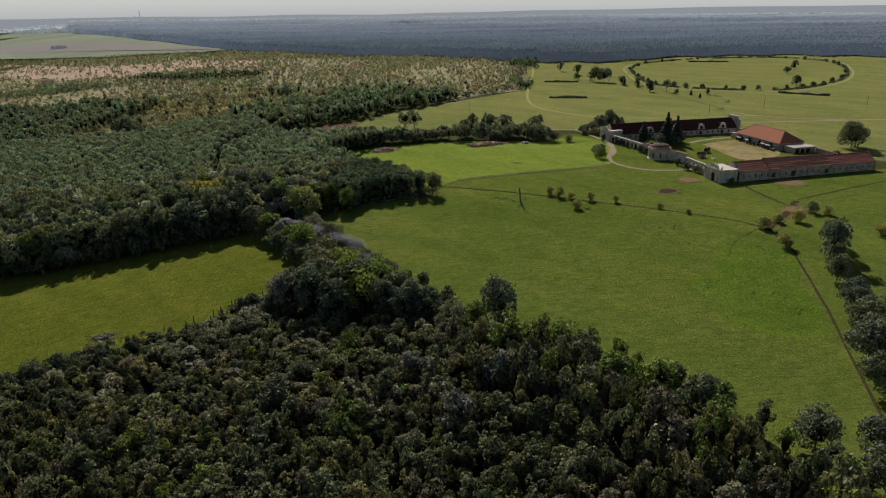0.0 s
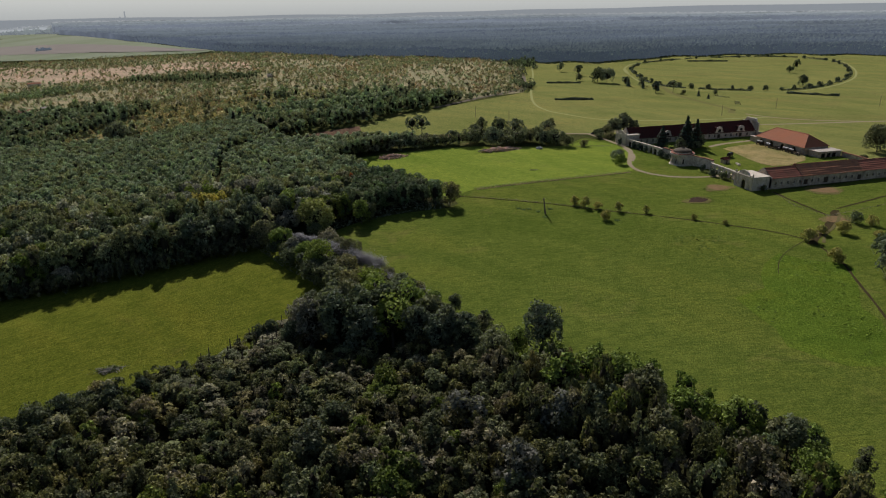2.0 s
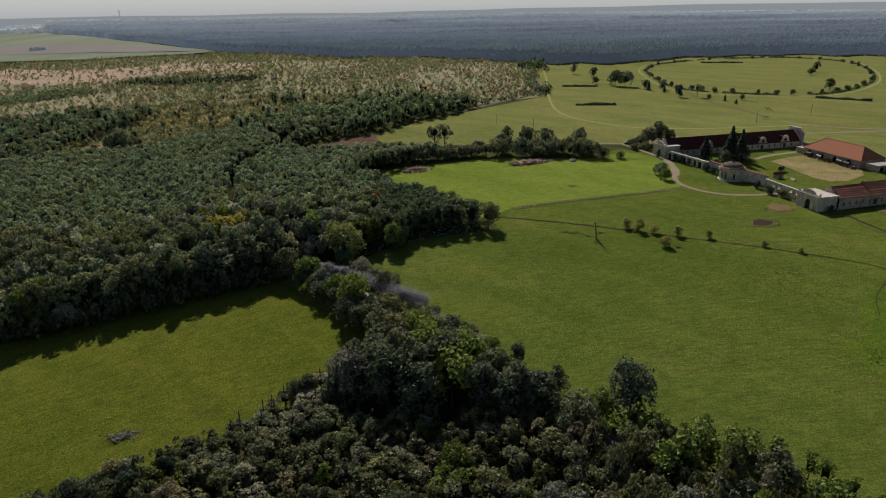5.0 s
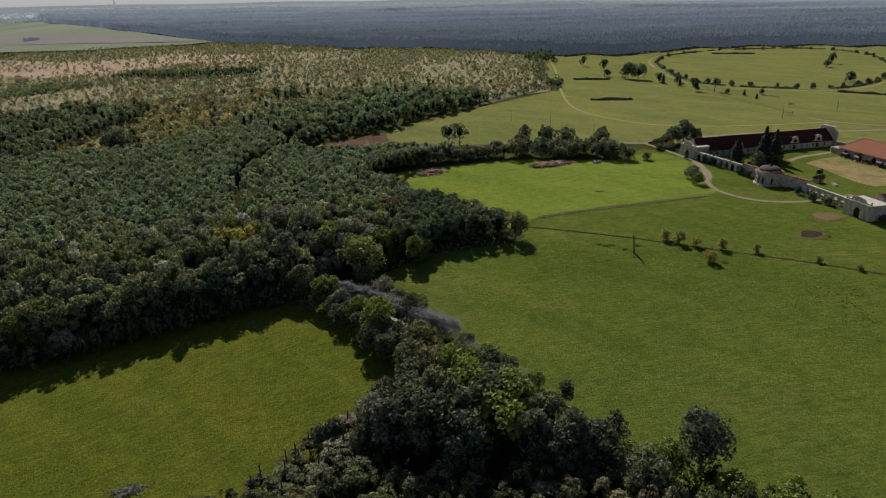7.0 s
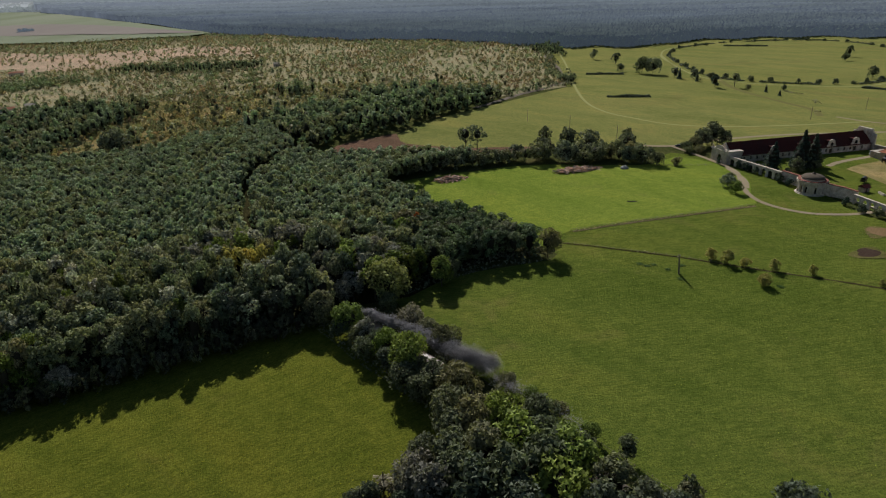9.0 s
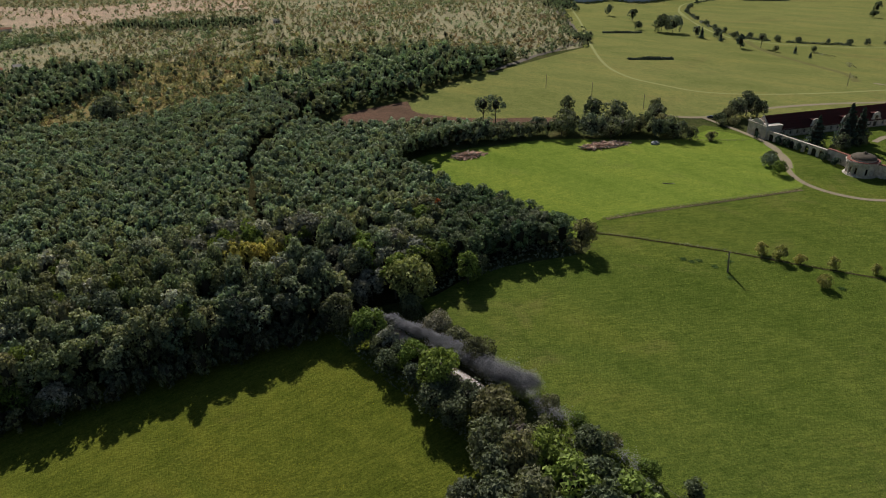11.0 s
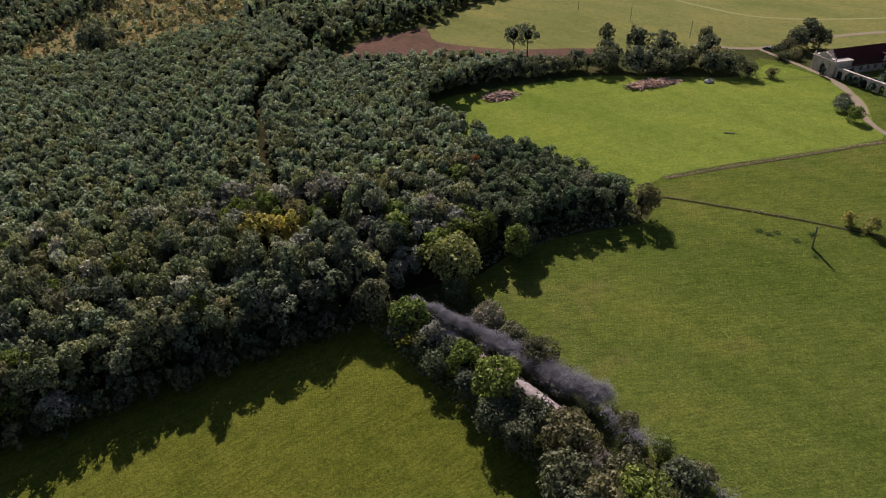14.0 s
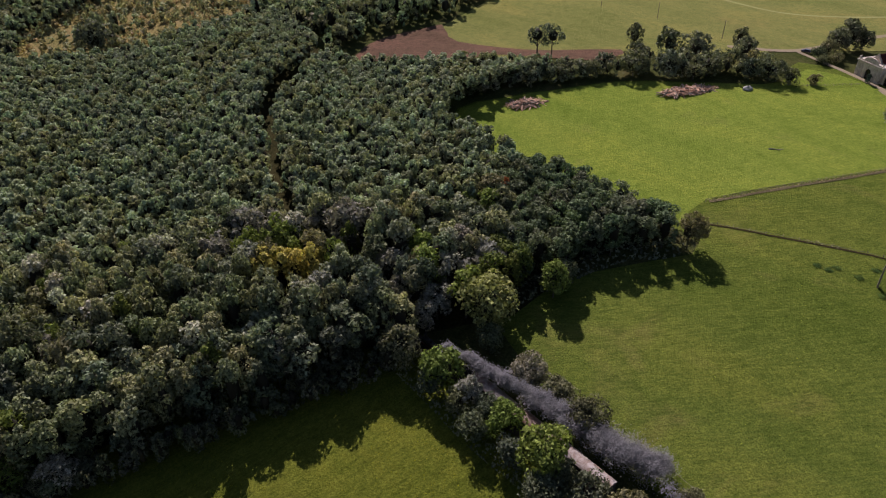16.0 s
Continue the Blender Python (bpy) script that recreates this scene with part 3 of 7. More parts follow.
def sprays(r, pos, normal, size):
    """One small leaf spray at each place, three corners each."""
    n = len(pos)
    a = unit(np.cross(normal, unit(r.normal(size=(n, 3)))))
    b = np.cross(normal, a)
    s = (size * r.uniform(0.65, 1.4, n))[:, None]
    k = r.uniform(0.5, 0.95, (n, 1))
    dip = normal * s * r.uniform(-0.1, 0.35, (n, 1))
    return np.stack([pos + a * s - dip, pos - a * s * 0.5 + b * s * k, pos - a * s * 0.5 - b * s * k], 1).reshape(-1, 3)


def broadleaf(r, R, low, high, clumps, cards, size, loose=0.6, heart=True):
    """Crown of a broad-leaved tree: clumps of sprays round a heart coloured dark for the inner shade. Gives vertices,
    triangles and how many vertices are leaf.
    """
    half = (high - low) / 2
    centre = np.array([0, 0, low + half])
    d = unit(r.normal(size=(clumps, 3)) + np.array([0, 0, 0.45]))
    grow = r.uniform(0.50, 0.82, (clumps, 1))
    c = centre + d * grow * np.array([R, R, half])
    rad = R * r.uniform(0.26, 0.46, clumps)
    pick = r.integers(0, clumps, cards)
    u = unit(r.normal(size=(cards, 3)) + 0.7 * unit(c[pick] - centre) + np.array([0, 0, 0.3]))
    pos = c[pick] + u * (rad[pick] * r.uniform(0.70, 1.10, cards))[:, None]
    V = sprays(r, pos, unit(u + loose * r.normal(size=(cards, 3))), size)
    if not heart:
        return V, np.arange(cards * 3).reshape(-1, 3), len(V)
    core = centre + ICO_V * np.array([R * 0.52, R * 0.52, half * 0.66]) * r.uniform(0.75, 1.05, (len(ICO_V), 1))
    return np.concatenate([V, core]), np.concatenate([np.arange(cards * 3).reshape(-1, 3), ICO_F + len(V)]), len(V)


def spruce(r, R, high, cards, size):
    """Crown of a spruce: drooping sprays in a pointed cone."""
    h = high * (0.06 + 0.94 * r.uniform(0, 1, cards) ** 1.35)
    rad = R * (1 - h / high) ** 0.85 * (0.72 + 0.28 * np.sin(h * 4.0)) * r.uniform(0.55, 1.05, cards)
    a = r.uniform(0, 2 * np.pi, cards)
    out = np.stack([np.cos(a), np.sin(a), np.full(cards, 0.6)], 1)
    pos = np.stack([rad * np.cos(a), rad * np.sin(a), h], 1)
    V = sprays(r, pos, unit(out + 0.45 * r.normal(size=(cards, 3))), size)
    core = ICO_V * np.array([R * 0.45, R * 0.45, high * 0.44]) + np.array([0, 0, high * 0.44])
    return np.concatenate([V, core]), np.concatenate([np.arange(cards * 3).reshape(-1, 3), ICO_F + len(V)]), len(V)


# Near-black for crown hearts: the shade inside the foliage, put into colour.
CROWN_SHADE = np.array((0.032, 0.030, 0.022))


def trunk_shape(r, height, radius, limbs, spread_to):
    bm = bmesh.new()
    bend = Vector((r.uniform(-0.3, 0.3), r.uniform(-0.3, 0.3), 0))
    rod(bm, (0, 0, -0.4), Vector((0, 0, height * 0.5)) + bend, radius, radius * 0.75, 7)
    rod(bm, Vector((0, 0, height * 0.5)) + bend, (0, 0, height), radius * 0.75, radius * 0.35, 7)
    for i in range(limbs):
        a = i * 2.4 + r.uniform(-0.4, 0.4)
        z = height * r.uniform(0.35, 0.75)
        rod(bm, (0, 0, z), (spread_to * math.cos(a), spread_to * math.sin(a), z + height * 0.28), radius * 0.4, radius * 0.12, 5)
    return bm


def leaf_mesh(name, V, T, color=None, colors=None, leaves=None, bark_from=None):
    """A mesh straight from arrays, with the leaf colour on its points. leaves: vertices past this get the dark heart
    colour; bark_from: triangles past this are bark.
    """
    me = bpy.data.meshes.new(name)
    me.vertices.add(len(V))
    me.vertices.foreach_set("co", V.astype(np.float32).ravel())
    me.loops.add(len(T) * 3)
    me.loops.foreach_set("vertex_index", T.astype(np.int32).ravel())
    me.polygons.add(len(T))
    me.polygons.foreach_set("loop_start", (np.arange(len(T)) * 3).astype(np.int32))
    me.materials.append(LEAVES)
    if bark_from is not None:
        me.materials.append(BARK)
        index = np.zeros(len(T), np.int32)
        index[bark_from:] = 1
        me.polygons.foreach_set("material_index", index)
    me.update(calc_edges=True)
    att = me.attributes.new("leaf", "FLOAT_COLOR", "POINT")
    rgba = np.ones((len(V), 4), np.float32)
    rgba[:, :3] = color if colors is None else colors
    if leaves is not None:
        rgba[leaves:, :3] = CROWN_SHADE
    att.data.foreach_set("color", rgba.ravel())
    return me


DARK, OAK, OLIVE, SILVER, LIME, GOLD, RUST, PINE = (np.array(c) for c in ((0.100, 0.116, 0.080), (0.122, 0.136, 0.080), (0.160, 0.158, 0.088), (0.235, 0.230, 0.190), (0.160, 0.205, 0.050), (0.40, 0.345, 0.10), (0.22, 0.16, 0.095), (0.036, 0.050, 0.040)))


PLANT = np.array((0.214, 0.268, 0.178))
CLEARINGS = [(9.6, 297, 6.6), (13.0, 300.5, 5.0), (15.6, 312.2, 4.6), (5.4, 310.8, 4.0), (10.6, 308.5, 3.2), (-41, 322, 4.0), (-36, 319.5, 4.5), (-29, 318.5, 4.0), (-37, 324, 3.0), (-32, 323, 3.0), (29.8, 300.6, 4.0), (-5.6, 281.4, 5.0), (73, 305, 3.0), (-44, 344, 5.5), (-37, 341, 4.5), (-18.5, 336.5, 6.0), (-12.5, 333, 4.5), (-53, 336.5, 5.0), (-9.4, 316.6, 4.5), (-9.8, 308.8, 3.5), (-5.4, 300, 3.5), (-0.6, 303.4, 4.0), (-16, 324, 4.0), (-3.4, 325.2, 3.2), (0.2, 320, 3.8), (23, 330, 3.6)]


def scatter(poly, step, r, jitter=0.38, clear=0.0, seed_off=0.0):
    """Places in an outline, on a jittered, staggered grid; none nearer than clear to the railway."""
    xs, ys = [q[0] for q in poly], [q[1] for q in poly]
    gx, gy = np.meshgrid(np.arange(min(xs), max(xs), step), np.arange(min(ys), max(ys), step * 0.9))
    gx = gx + (np.arange(gx.shape[0]) % 2)[:, None] * step / 2
    x = (gx + r.uniform(-jitter, jitter, gx.shape) * step).ravel()
    y = (gy + r.uniform(-jitter, jitter, gy.shape) * step).ravel()
    keep = inside(poly, x, y)
    for cx, cy, cr in CLEARINGS:
        keep &= np.hypot(x - cx, y - cy) > cr
    if clear:
        keep &= np.abs(x - rail_x(y)) > clear * np.where(y > 428, 1.6, 1.0)
    return x[keep], y[keep]


def wood(name, x, y, label, variants, palette, weights, scale, r, trunks=True, clump_noise=0.02, lift=0.0, category="trees", vary=0.15, tone=(0.75, 1.3), tall=None):
    """Many trees that nobody would count: one mesh, built of shaped crowns set down one by one."""
    Vs, Ts, Ks, Cs = [], [], [], []
    off = 0
    order = np.argsort(r.uniform(size=len(x)))
    for i in order:
        V, T, leaves = variants[r.integers(len(variants))]
        s = r.uniform(*scale)
        a = r.uniform(0, 2 * np.pi)
        sx, sz = s * r.uniform(0.88, 1.14), s * r.uniform(1 - vary, 1 + vary)
        if tall is not None:
            sz = tall(x[i], y[i]) / V[:leaves, 2].max() * r.uniform(1 - vary, 1 + vary)
        ca, sa = np.cos(a), np.sin(a)
        W = np.empty_like(V)
        W[:, 0] = (V[:, 0] * ca - V[:, 1] * sa) * sx + x[i]
        W[:, 1] = (V[:, 0] * sa + V[:, 1] * ca) * sx + y[i]
        W[:, 2] = V[:, 2] * sz + gz(x[i], y[i]) + lift
        drift = noise.noise(Vector((x[i] * clump_noise, y[i] * clump_noise, 3.0)))
        w = np.array(weights) * np.exp(np.linspace(-1.6, 1.6, len(weights)) * drift * 2.0)
        c = palette[r.choice(len(palette), p=w / w.sum())] * r.uniform(*tone) * r.uniform(0.95, 1.05, 3)
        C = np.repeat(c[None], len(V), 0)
        C[leaves:] = CROWN_SHADE
        Vs.append(W); Ts.append(T + off); Cs.append(C)
        off += len(V)
    if trunks:
        for i in range(len(x)):
            z = gz(x[i], y[i])
            a = np.arange(4) * np.pi / 2
            ring = np.stack([np.cos(a), np.sin(a)], 1)
            base = np.concatenate([np.c_[ring * 0.22 + (x[i], y[i]), np.full(4, z - 0.3)], np.c_[ring * 0.12 + (x[i], y[i]), np.full(4, z + 6.5)]])
            Vs.append(base); Cs.append(np.ones((8, 3)))
            Ks.append(np.array([[0, 1, 5], [0, 5, 4], [1, 2, 6], [1, 6, 5], [2, 3, 7], [2, 7, 6], [3, 0, 4], [3, 4, 7]]) + off)
            off += 8
    nT = sum(len(t) for t in Ts)
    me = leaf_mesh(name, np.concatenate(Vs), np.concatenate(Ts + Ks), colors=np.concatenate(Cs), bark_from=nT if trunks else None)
    return tagged(new(name, me), label, category, kind="stuff")


r = np.random.default_rng(11)
NEAR = [broadleaf(r, 3.0, 1.5, 12.6, 18, 640, 0.36, 0.55) for _ in range(8)]
MIDDLE = [broadleaf(r, 3.1, 0.2, 13.0, 24, 940, 0.35, 0.40) for _ in range(6)]
BACK = [broadleaf(r, 2.75, 4.6, 11.8, 14, 300, 0.50, 0.45) for _ in range(7)]
COARSE = [broadleaf(r, 3.3, 0.8, 12.0, 12, 150, 0.80, 0.4) for _ in range(6)]
HEDGE_LOW = [broadleaf(r, 2.4, 0.0, 6.5, 12, 300, 0.36, 0.5) for _ in range(4)]
HEDGE = [broadleaf(r, 3.2, 0.1, 9.5, 14, 230, 0.55, 0.4) for _ in range(5)]
SMALL = [broadleaf(r, 1.7, -0.3, 2.7, 6, 38, 0.60, 0.4, False) for _ in range(6)]
DISTANT = [broadleaf(r, 4.2, 1.0, 13.0, 7, 50, 1.9) for _ in range(5)]

GREENER = np.array((0.84, 0.83, 0.68))
SOUTH_WOOD = [(-104, 152), (-92, 170), (-67, 182), (-43, 193), (-27, 203), (-14, 212), (-4, 218), (8, 223), (24, 216), (40, 192), (53, 160), (72, 118), (86, 86), (94, 66), (84, 66), (50, 80), (0, 94), (-66, 116), (-96, 134)]
MOUND = [(-9, 203), (-3, 213), (8, 224), (24, 216), (37, 194), (38, 184), (24, 183), (6, 186), (-4, 195)]


def south_height(x, y):
    """Young wood low beside the tall mound, higher towards the south and along the railway."""
    h = 7.0 + 3.4 * np.clip((166 - y) / 30, 0, 1) + 2.2 * np.clip((-x - 34) / 16, 0, 1)
    beside = float(rail_x(y)) - x
    return float(h + 6.5 * np.exp(-((beside - 8) / 12) ** 2) * np.clip((172 - y) / 22, 0, 1) - 2.5 * np.clip((y - 188) / 14, 0, 1) * (x < 0))


x, y = scatter(SOUTH_WOOD, 4.1, r, 0.45, clear=5.5)
keep = (x < rail_x(y)) & ~inside(MOUND, x, y)
wood("south_wood", x[keep], y[keep], "dense mixed broad-leaved woodland with rounded grey-green crowns", NEAR, [DARK * GREENER * 1.1, OAK * GREENER, OLIVE * GREENER, SILVER * GREENER * 0.85, LIME * 0.7], [0.36, 0.28, 0.18, 0.14, 0.04], (0.55, 1.15), r, tall=south_height, clump_noise=0.05, tone=(0.6, 1.4), vary=0.22)
EAST_STRIP = [(36, 192), (46, 192), (60, 166), (80, 146), (92, 122), (98, 100), (108, 70), (92, 60), (82, 100), (60, 148)]
x, y = scatter(EAST_STRIP, 5.2, r, clear=5.0)
keep = x > rail_x(y)
wood("railway_thicket", x[keep], y[keep], "leafy bright green thicket beside the railway", NEAR, [OAK, OLIVE, LIME, LIME], [0.3, 0.3, 0.25, 0.15], (0.5, 0.85), r)
WARMER = np.array((1.42, 1.44, 1.34))
NORTH_FRONT = [(-150, 284), (-98, 281), (-80, 284), (-68, 286), (-44, 290), (-14, 295), (6, 302), (20, 304), (24, 306), (30, 340), (12, 340), (-12, 343), (-24, 350), (-158, 350)]
x, y = scatter(NORTH_FRONT, 4.9, r, clear=3.0)
wood("north_wood_front", x, y, "tall mixed woodland front with silvery and olive crowns", MIDDLE, [DARK * WARMER, OAK * WARMER, OLIVE * WARMER, SILVER * WARMER, LIME * 0.8], [0.26, 0.34, 0.24, 0.06, 0.10], (1.05, 1.40), r, tall=lambda x, y: 16.0 + 2.6 * float(np.clip((y - 296) / 14, 0, 1)) - 4.5 * float(np.clip((x + 2) / 12, 0, 1)), tone=(0.65, 1.35), clump_noise=0.035)
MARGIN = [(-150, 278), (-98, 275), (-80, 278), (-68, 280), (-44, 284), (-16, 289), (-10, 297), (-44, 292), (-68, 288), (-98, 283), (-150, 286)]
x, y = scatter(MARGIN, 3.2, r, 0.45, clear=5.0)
# Understory; its leaf colours are lowered to deepen the shade of the wood's front.
wood("wood_margin", x, y, "low shrubs with leaf colour darkened for the shade under the tall wood", HEDGE_LOW, [DARK * 0.75, OAK * 0.75, DARK * 0.9], [0.5, 0.3, 0.2], (0.7, 1.0), r, trunks=False, tall=lambda x, y: 6.5, vary=0.3)
SPUR = [(22, 306), (38, 309), (55, 310.5), (67, 307), (70.5, 314), (67, 326), (52, 346), (44, 356), (30, 352), (29, 340)]
x, y = scatter(SPUR, 4.6, r)
wood("spur_wood", x, y, "compact dark green spur of woodland reaching into the pasture", MIDDLE, [np.array((0.092, 0.130, 0.068)), np.array((0.108, 0.150, 0.075)), np.array((0.122, 0.155, 0.082)), OAK], [0.3, 0.3, 0.3, 0.1], (0.95, 1.2), r, tall=lambda x, y: 12.6 - 1.6 * float(np.clip((x - 50) / 20, 0, 1)), vary=0.08, tone=(0.85, 1.2))
NORTH_BACK = [(-160, 350), (-24, 350), (-12, 343), (12, 340), (29, 340), (31, 352), (44, 354), (40, 372), (31, 395), (34, 412), (60, 424), (90, 428), (60, 450), (8, 470), (-4, 500), (-18, 556), (-60, 553), (-100, 530), (-150, 548), (-215, 540)]
x, y = scatter(NORTH_BACK, 4.6, r, 0.36, clear=3.1)
wood("north_wood_plantation", x, y, "close dark green plantation with even rounded crowns", BACK, [PLANT * 0.85, PLANT, PLANT * 1.15, np.array((0.20, 0.225, 0.125))], [0.3, 0.3, 0.2, 0.2], (0.92, 1.12), r, trunks=False, vary=0.09, tone=(0.74, 1.26), tall=lambda x, y: 13.4 - 1.5 * float(np.clip((y - 420) / 80, 0, 1)) - 2.6 * float(np.clip((y - 405) / 25, 0, 1) * np.clip((x + 10) / 20, 0, 1)), clump_noise=0.03)
MOSS = PLANT * np.array((1.06, 1.0, 0.86))
LEFT_WOOD = [(-215, 545), (-150, 552), (-158, 598), (-170, 604), (-150, 614), (-138, 640), (-116, 672), (-116, 704), (-150, 736), (-190, 744), (-240, 762), (-330, 800), (-300, 700)]
x, y = scatter(LEFT_WOOD, 5.6, r, 0.5)
wood("heath_wood", x, y, "uneven dark green wood on the edge of the heath", COARSE, [MOSS * 1.05, MOSS * 0.85, OLIVE * 1.5], [0.45, 0.35, 0.2], (0.45, 1.15), r, trunks=False, vary=0.25)
RIGHT_WOOD = [(-52, 556), (-30, 575), (0, 600), (60, 640), (105, 655), (125, 622), (60, 560), (-10, 530), (-18, 556)]
x, y = scatter(RIGHT_WOOD, 5.6, r, 0.45)
wood("heath_wood", x, y, "tall uneven dark green wood beside the ploughed strip", COARSE, [MOSS * 1.2, MOSS, OLIVE * 1.6], [0.45, 0.35, 0.2], (0.6, 1.25), r, trunks=False, vary=0.22)
MEADOW_BELT = [(-16, 556), (-2, 514), (4, 494), (13, 505), (22, 515), (42, 521), (64, 526), (102, 556), (138, 575), (156, 598), (152, 612), (120, 626), (72, 606), (10, 590)]
x, y = scatter(MEADOW_BELT, 6.0, r, 0.45)
wood("belt_wood", x, y, "dark green tree belt along the race meadow", COARSE, [MOSS * 1.2, MOSS, OLIVE * 1.6], [0.45, 0.35, 0.2], (0.6, 1.15), r, trunks=False, vary=0.22)
x, y = scatter([(140, 580), (160, 598), (190, 620), (228, 649), (258, 684), (288, 752), (318, 840), (308, 845), (276, 756), (248, 694), (220, 660), (186, 632), (150, 606)], 4.6, r, 0.5)
keep = r.uniform(size=len(x)) < 0.55
wood("lane_bushes", x[keep], y[keep], "low dark bushes lining a lane beside the heath", HEDGE_LOW, [MOSS * 0.9, OLIVE * 1.3, OAK * 1.2], [0.4, 0.35, 0.25], (0.4, 0.85), r, trunks=False, category="bushes", vary=0.3, tall=lambda x, y: 3.0)
x, y = scatter([(254, 660), (268, 672), (280, 700), (270, 704), (256, 684)], 4.4, r, 0.5)
wood("lane_bushes", x, y, "thick dark bushes at the bend of a lane", HEDGE_LOW, [MOSS * 0.9, OAK * 1.2], [0.6, 0.4], (0.7, 1.1), r, trunks=False, category="bushes", vary=0.3, tall=lambda x, y: 5.0)
x, y = scatter([(340, 945), (336, 905), (346, 872), (362, 880), (372, 930), (402, 985), (386, 995)], 7.0, r, 0.5)
wood("lane_copse", x, y, "small dark copse where the lane leaves the heath", COARSE, [MOSS, OAK * 1.2], [0.6, 0.4], (0.4, 0.8), r, trunks=False, vary=0.25)
for cx, cy, across, label in ((-116, 712, 15, "round clump of dark trees on the heath's edge"), (-115, 585, 15, "dark clump of trees beside yellow scrub"), (11, 700, 17, "olive clump of trees amid the heath"), (158, 612, 16, "tall dark clump of trees beside the lane"), (-176, 752, 16, "dark clump of trees by the small house")):
    a, d = r.uniform(0, 6.28, 16), across * np.sqrt(r.uniform(size=16))
    wood("heath_thicket", cx + d * np.cos(a), cy + d * 0.8 * np.sin(a), label, COARSE, [MOSS * 0.95, OLIVE * 1.4], [0.65, 0.35], (0.55, 1.15), r, trunks=False, vary=0.25)

x, y = scatter([(40, 423), (62, 425), (110, 420), (140, 407), (166, 397), (172, 396), (171, 402), (150, 416), (120, 426), (90, 434), (55, 446), (38, 440)], 5.0, r)
wood("north_hedge", x, y, "dense dark green hedge of low trees north of the pasture", HEDGE, [DARK * 1.5, OAK * 1.5, OLIVE * 1.3], [0.5, 0.38, 0.12], (0.62, 0.95), r, trunks=False, tall=lambda x, y: 6.6 + 2.0 * float(np.clip((x - 100) / 30, 0, 1)), vary=0.25)

# bushes on the heath: thicker in some places than in others
gx, gy = scatter(HEATH, 6.2, r, 0.5)
dense = np.array([noise.noise(Vector((a * 0.008, b * 0.008, 1.5))) + 0.5 * noise.noise(Vector((a * 0.03, b * 0.03, 8.0))) for a, b in zip(gx, gy)])
keep = r.uniform(size=len(gx)) < np.clip(0.80 + dense * 0.65 - np.clip((-gx - 100) / 700, 0, 0.3), 0.03, 0.95)
keep &= gx > -0.36 * gy - 60
keep &= ~inside([(-560, 1560), (-466, 1500), (-330, 1330), (-225, 1240), (-114, 1232), (-20, 1175), (-14, 1060), (-110, 1085), (-202, 1050), (-290, 1095), (-376, 1195), (-520, 1330)], gx, gy) | (r.uniform(size=len(gx)) < 0.38)
wood("heath_bushes", gx[keep], gy[keep], "scattered small olive-green bushes on dry heath", SMALL, [MOSS * 1.1, OLIVE * 1.6, np.array((0.33, 0.285, 0.165)), RUST * 1.5], [0.26, 0.40, 0.26, 0.08], (0.55, 1.65), r, trunks=False, category="bushes", tone=(0.55, 1.35))
gx, gy = scatter([(-185, 575), (-190, 700), (-150, 770), (-60, 780), (60, 740), (200, 690), (150, 640), (0, 620), (-40, 566), (-118, 560)], 5.2, r, 0.48)
thin = np.array([noise.noise(Vector((a * 0.04, b * 0.04, 9.0))) for a, b in zip(gx, gy)])
keep = thin + r.uniform(-0.35, 0.35, len(gx)) > -0.12
wood("scrub", gx[keep], gy[keep], "yellowish and olive scrub crowding the heath's edge", SMALL, [OLIVE * 1.7, np.array((0.235, 0.245, 0.125)), np.array((0.33, 0.285, 0.145)), OAK * 1.6, RUST * 1.5], [0.30, 0.20, 0.24, 0.2, 0.06], (0.6, 1.9), r, trunks=False, category="bushes")
gx, gy = scatter([(-150, 620), (-60, 740), (100, 760), (220, 690), (60, 640), (-60, 590)], 22.0, r, 0.48)
wood("heath_edge_trees", gx, gy, "loose dark green trees at the heath's edge", BACK, [DARK, OAK, OLIVE], [0.4, 0.4, 0.2], (0.35, 0.8), r, trunks=False)
gx, gy = scatter([(-183, 998), (-109, 928), (-35, 890), (3, 919), (-20, 936), (-100, 962), (-165, 1016)], 6.4, r, 0.45)
wood("heath_copse", gx, gy, "long dark green copse across the heath", COARSE, [MOSS, MOSS * 1.15, OLIVE * 1.4], [0.45, 0.3, 0.25], (0.45, 0.8), r, trunks=False, vary=0.25)
gx, gy = scatter([(-330, 935), (-281, 922), (-249, 927), (-218, 940), (-184, 944), (-230, 990), (-275, 1007), (-320, 990)], 6.0, r, 0.48)
wood("heath_copse", gx, gy, "low green scrub filling a hollow of the heath", SMALL, [MOSS, MOSS * 1.2, OLIVE * 1.4], [0.45, 0.3, 0.25], (1.0, 2.2), r, trunks=False, category="bushes", vary=0.3)


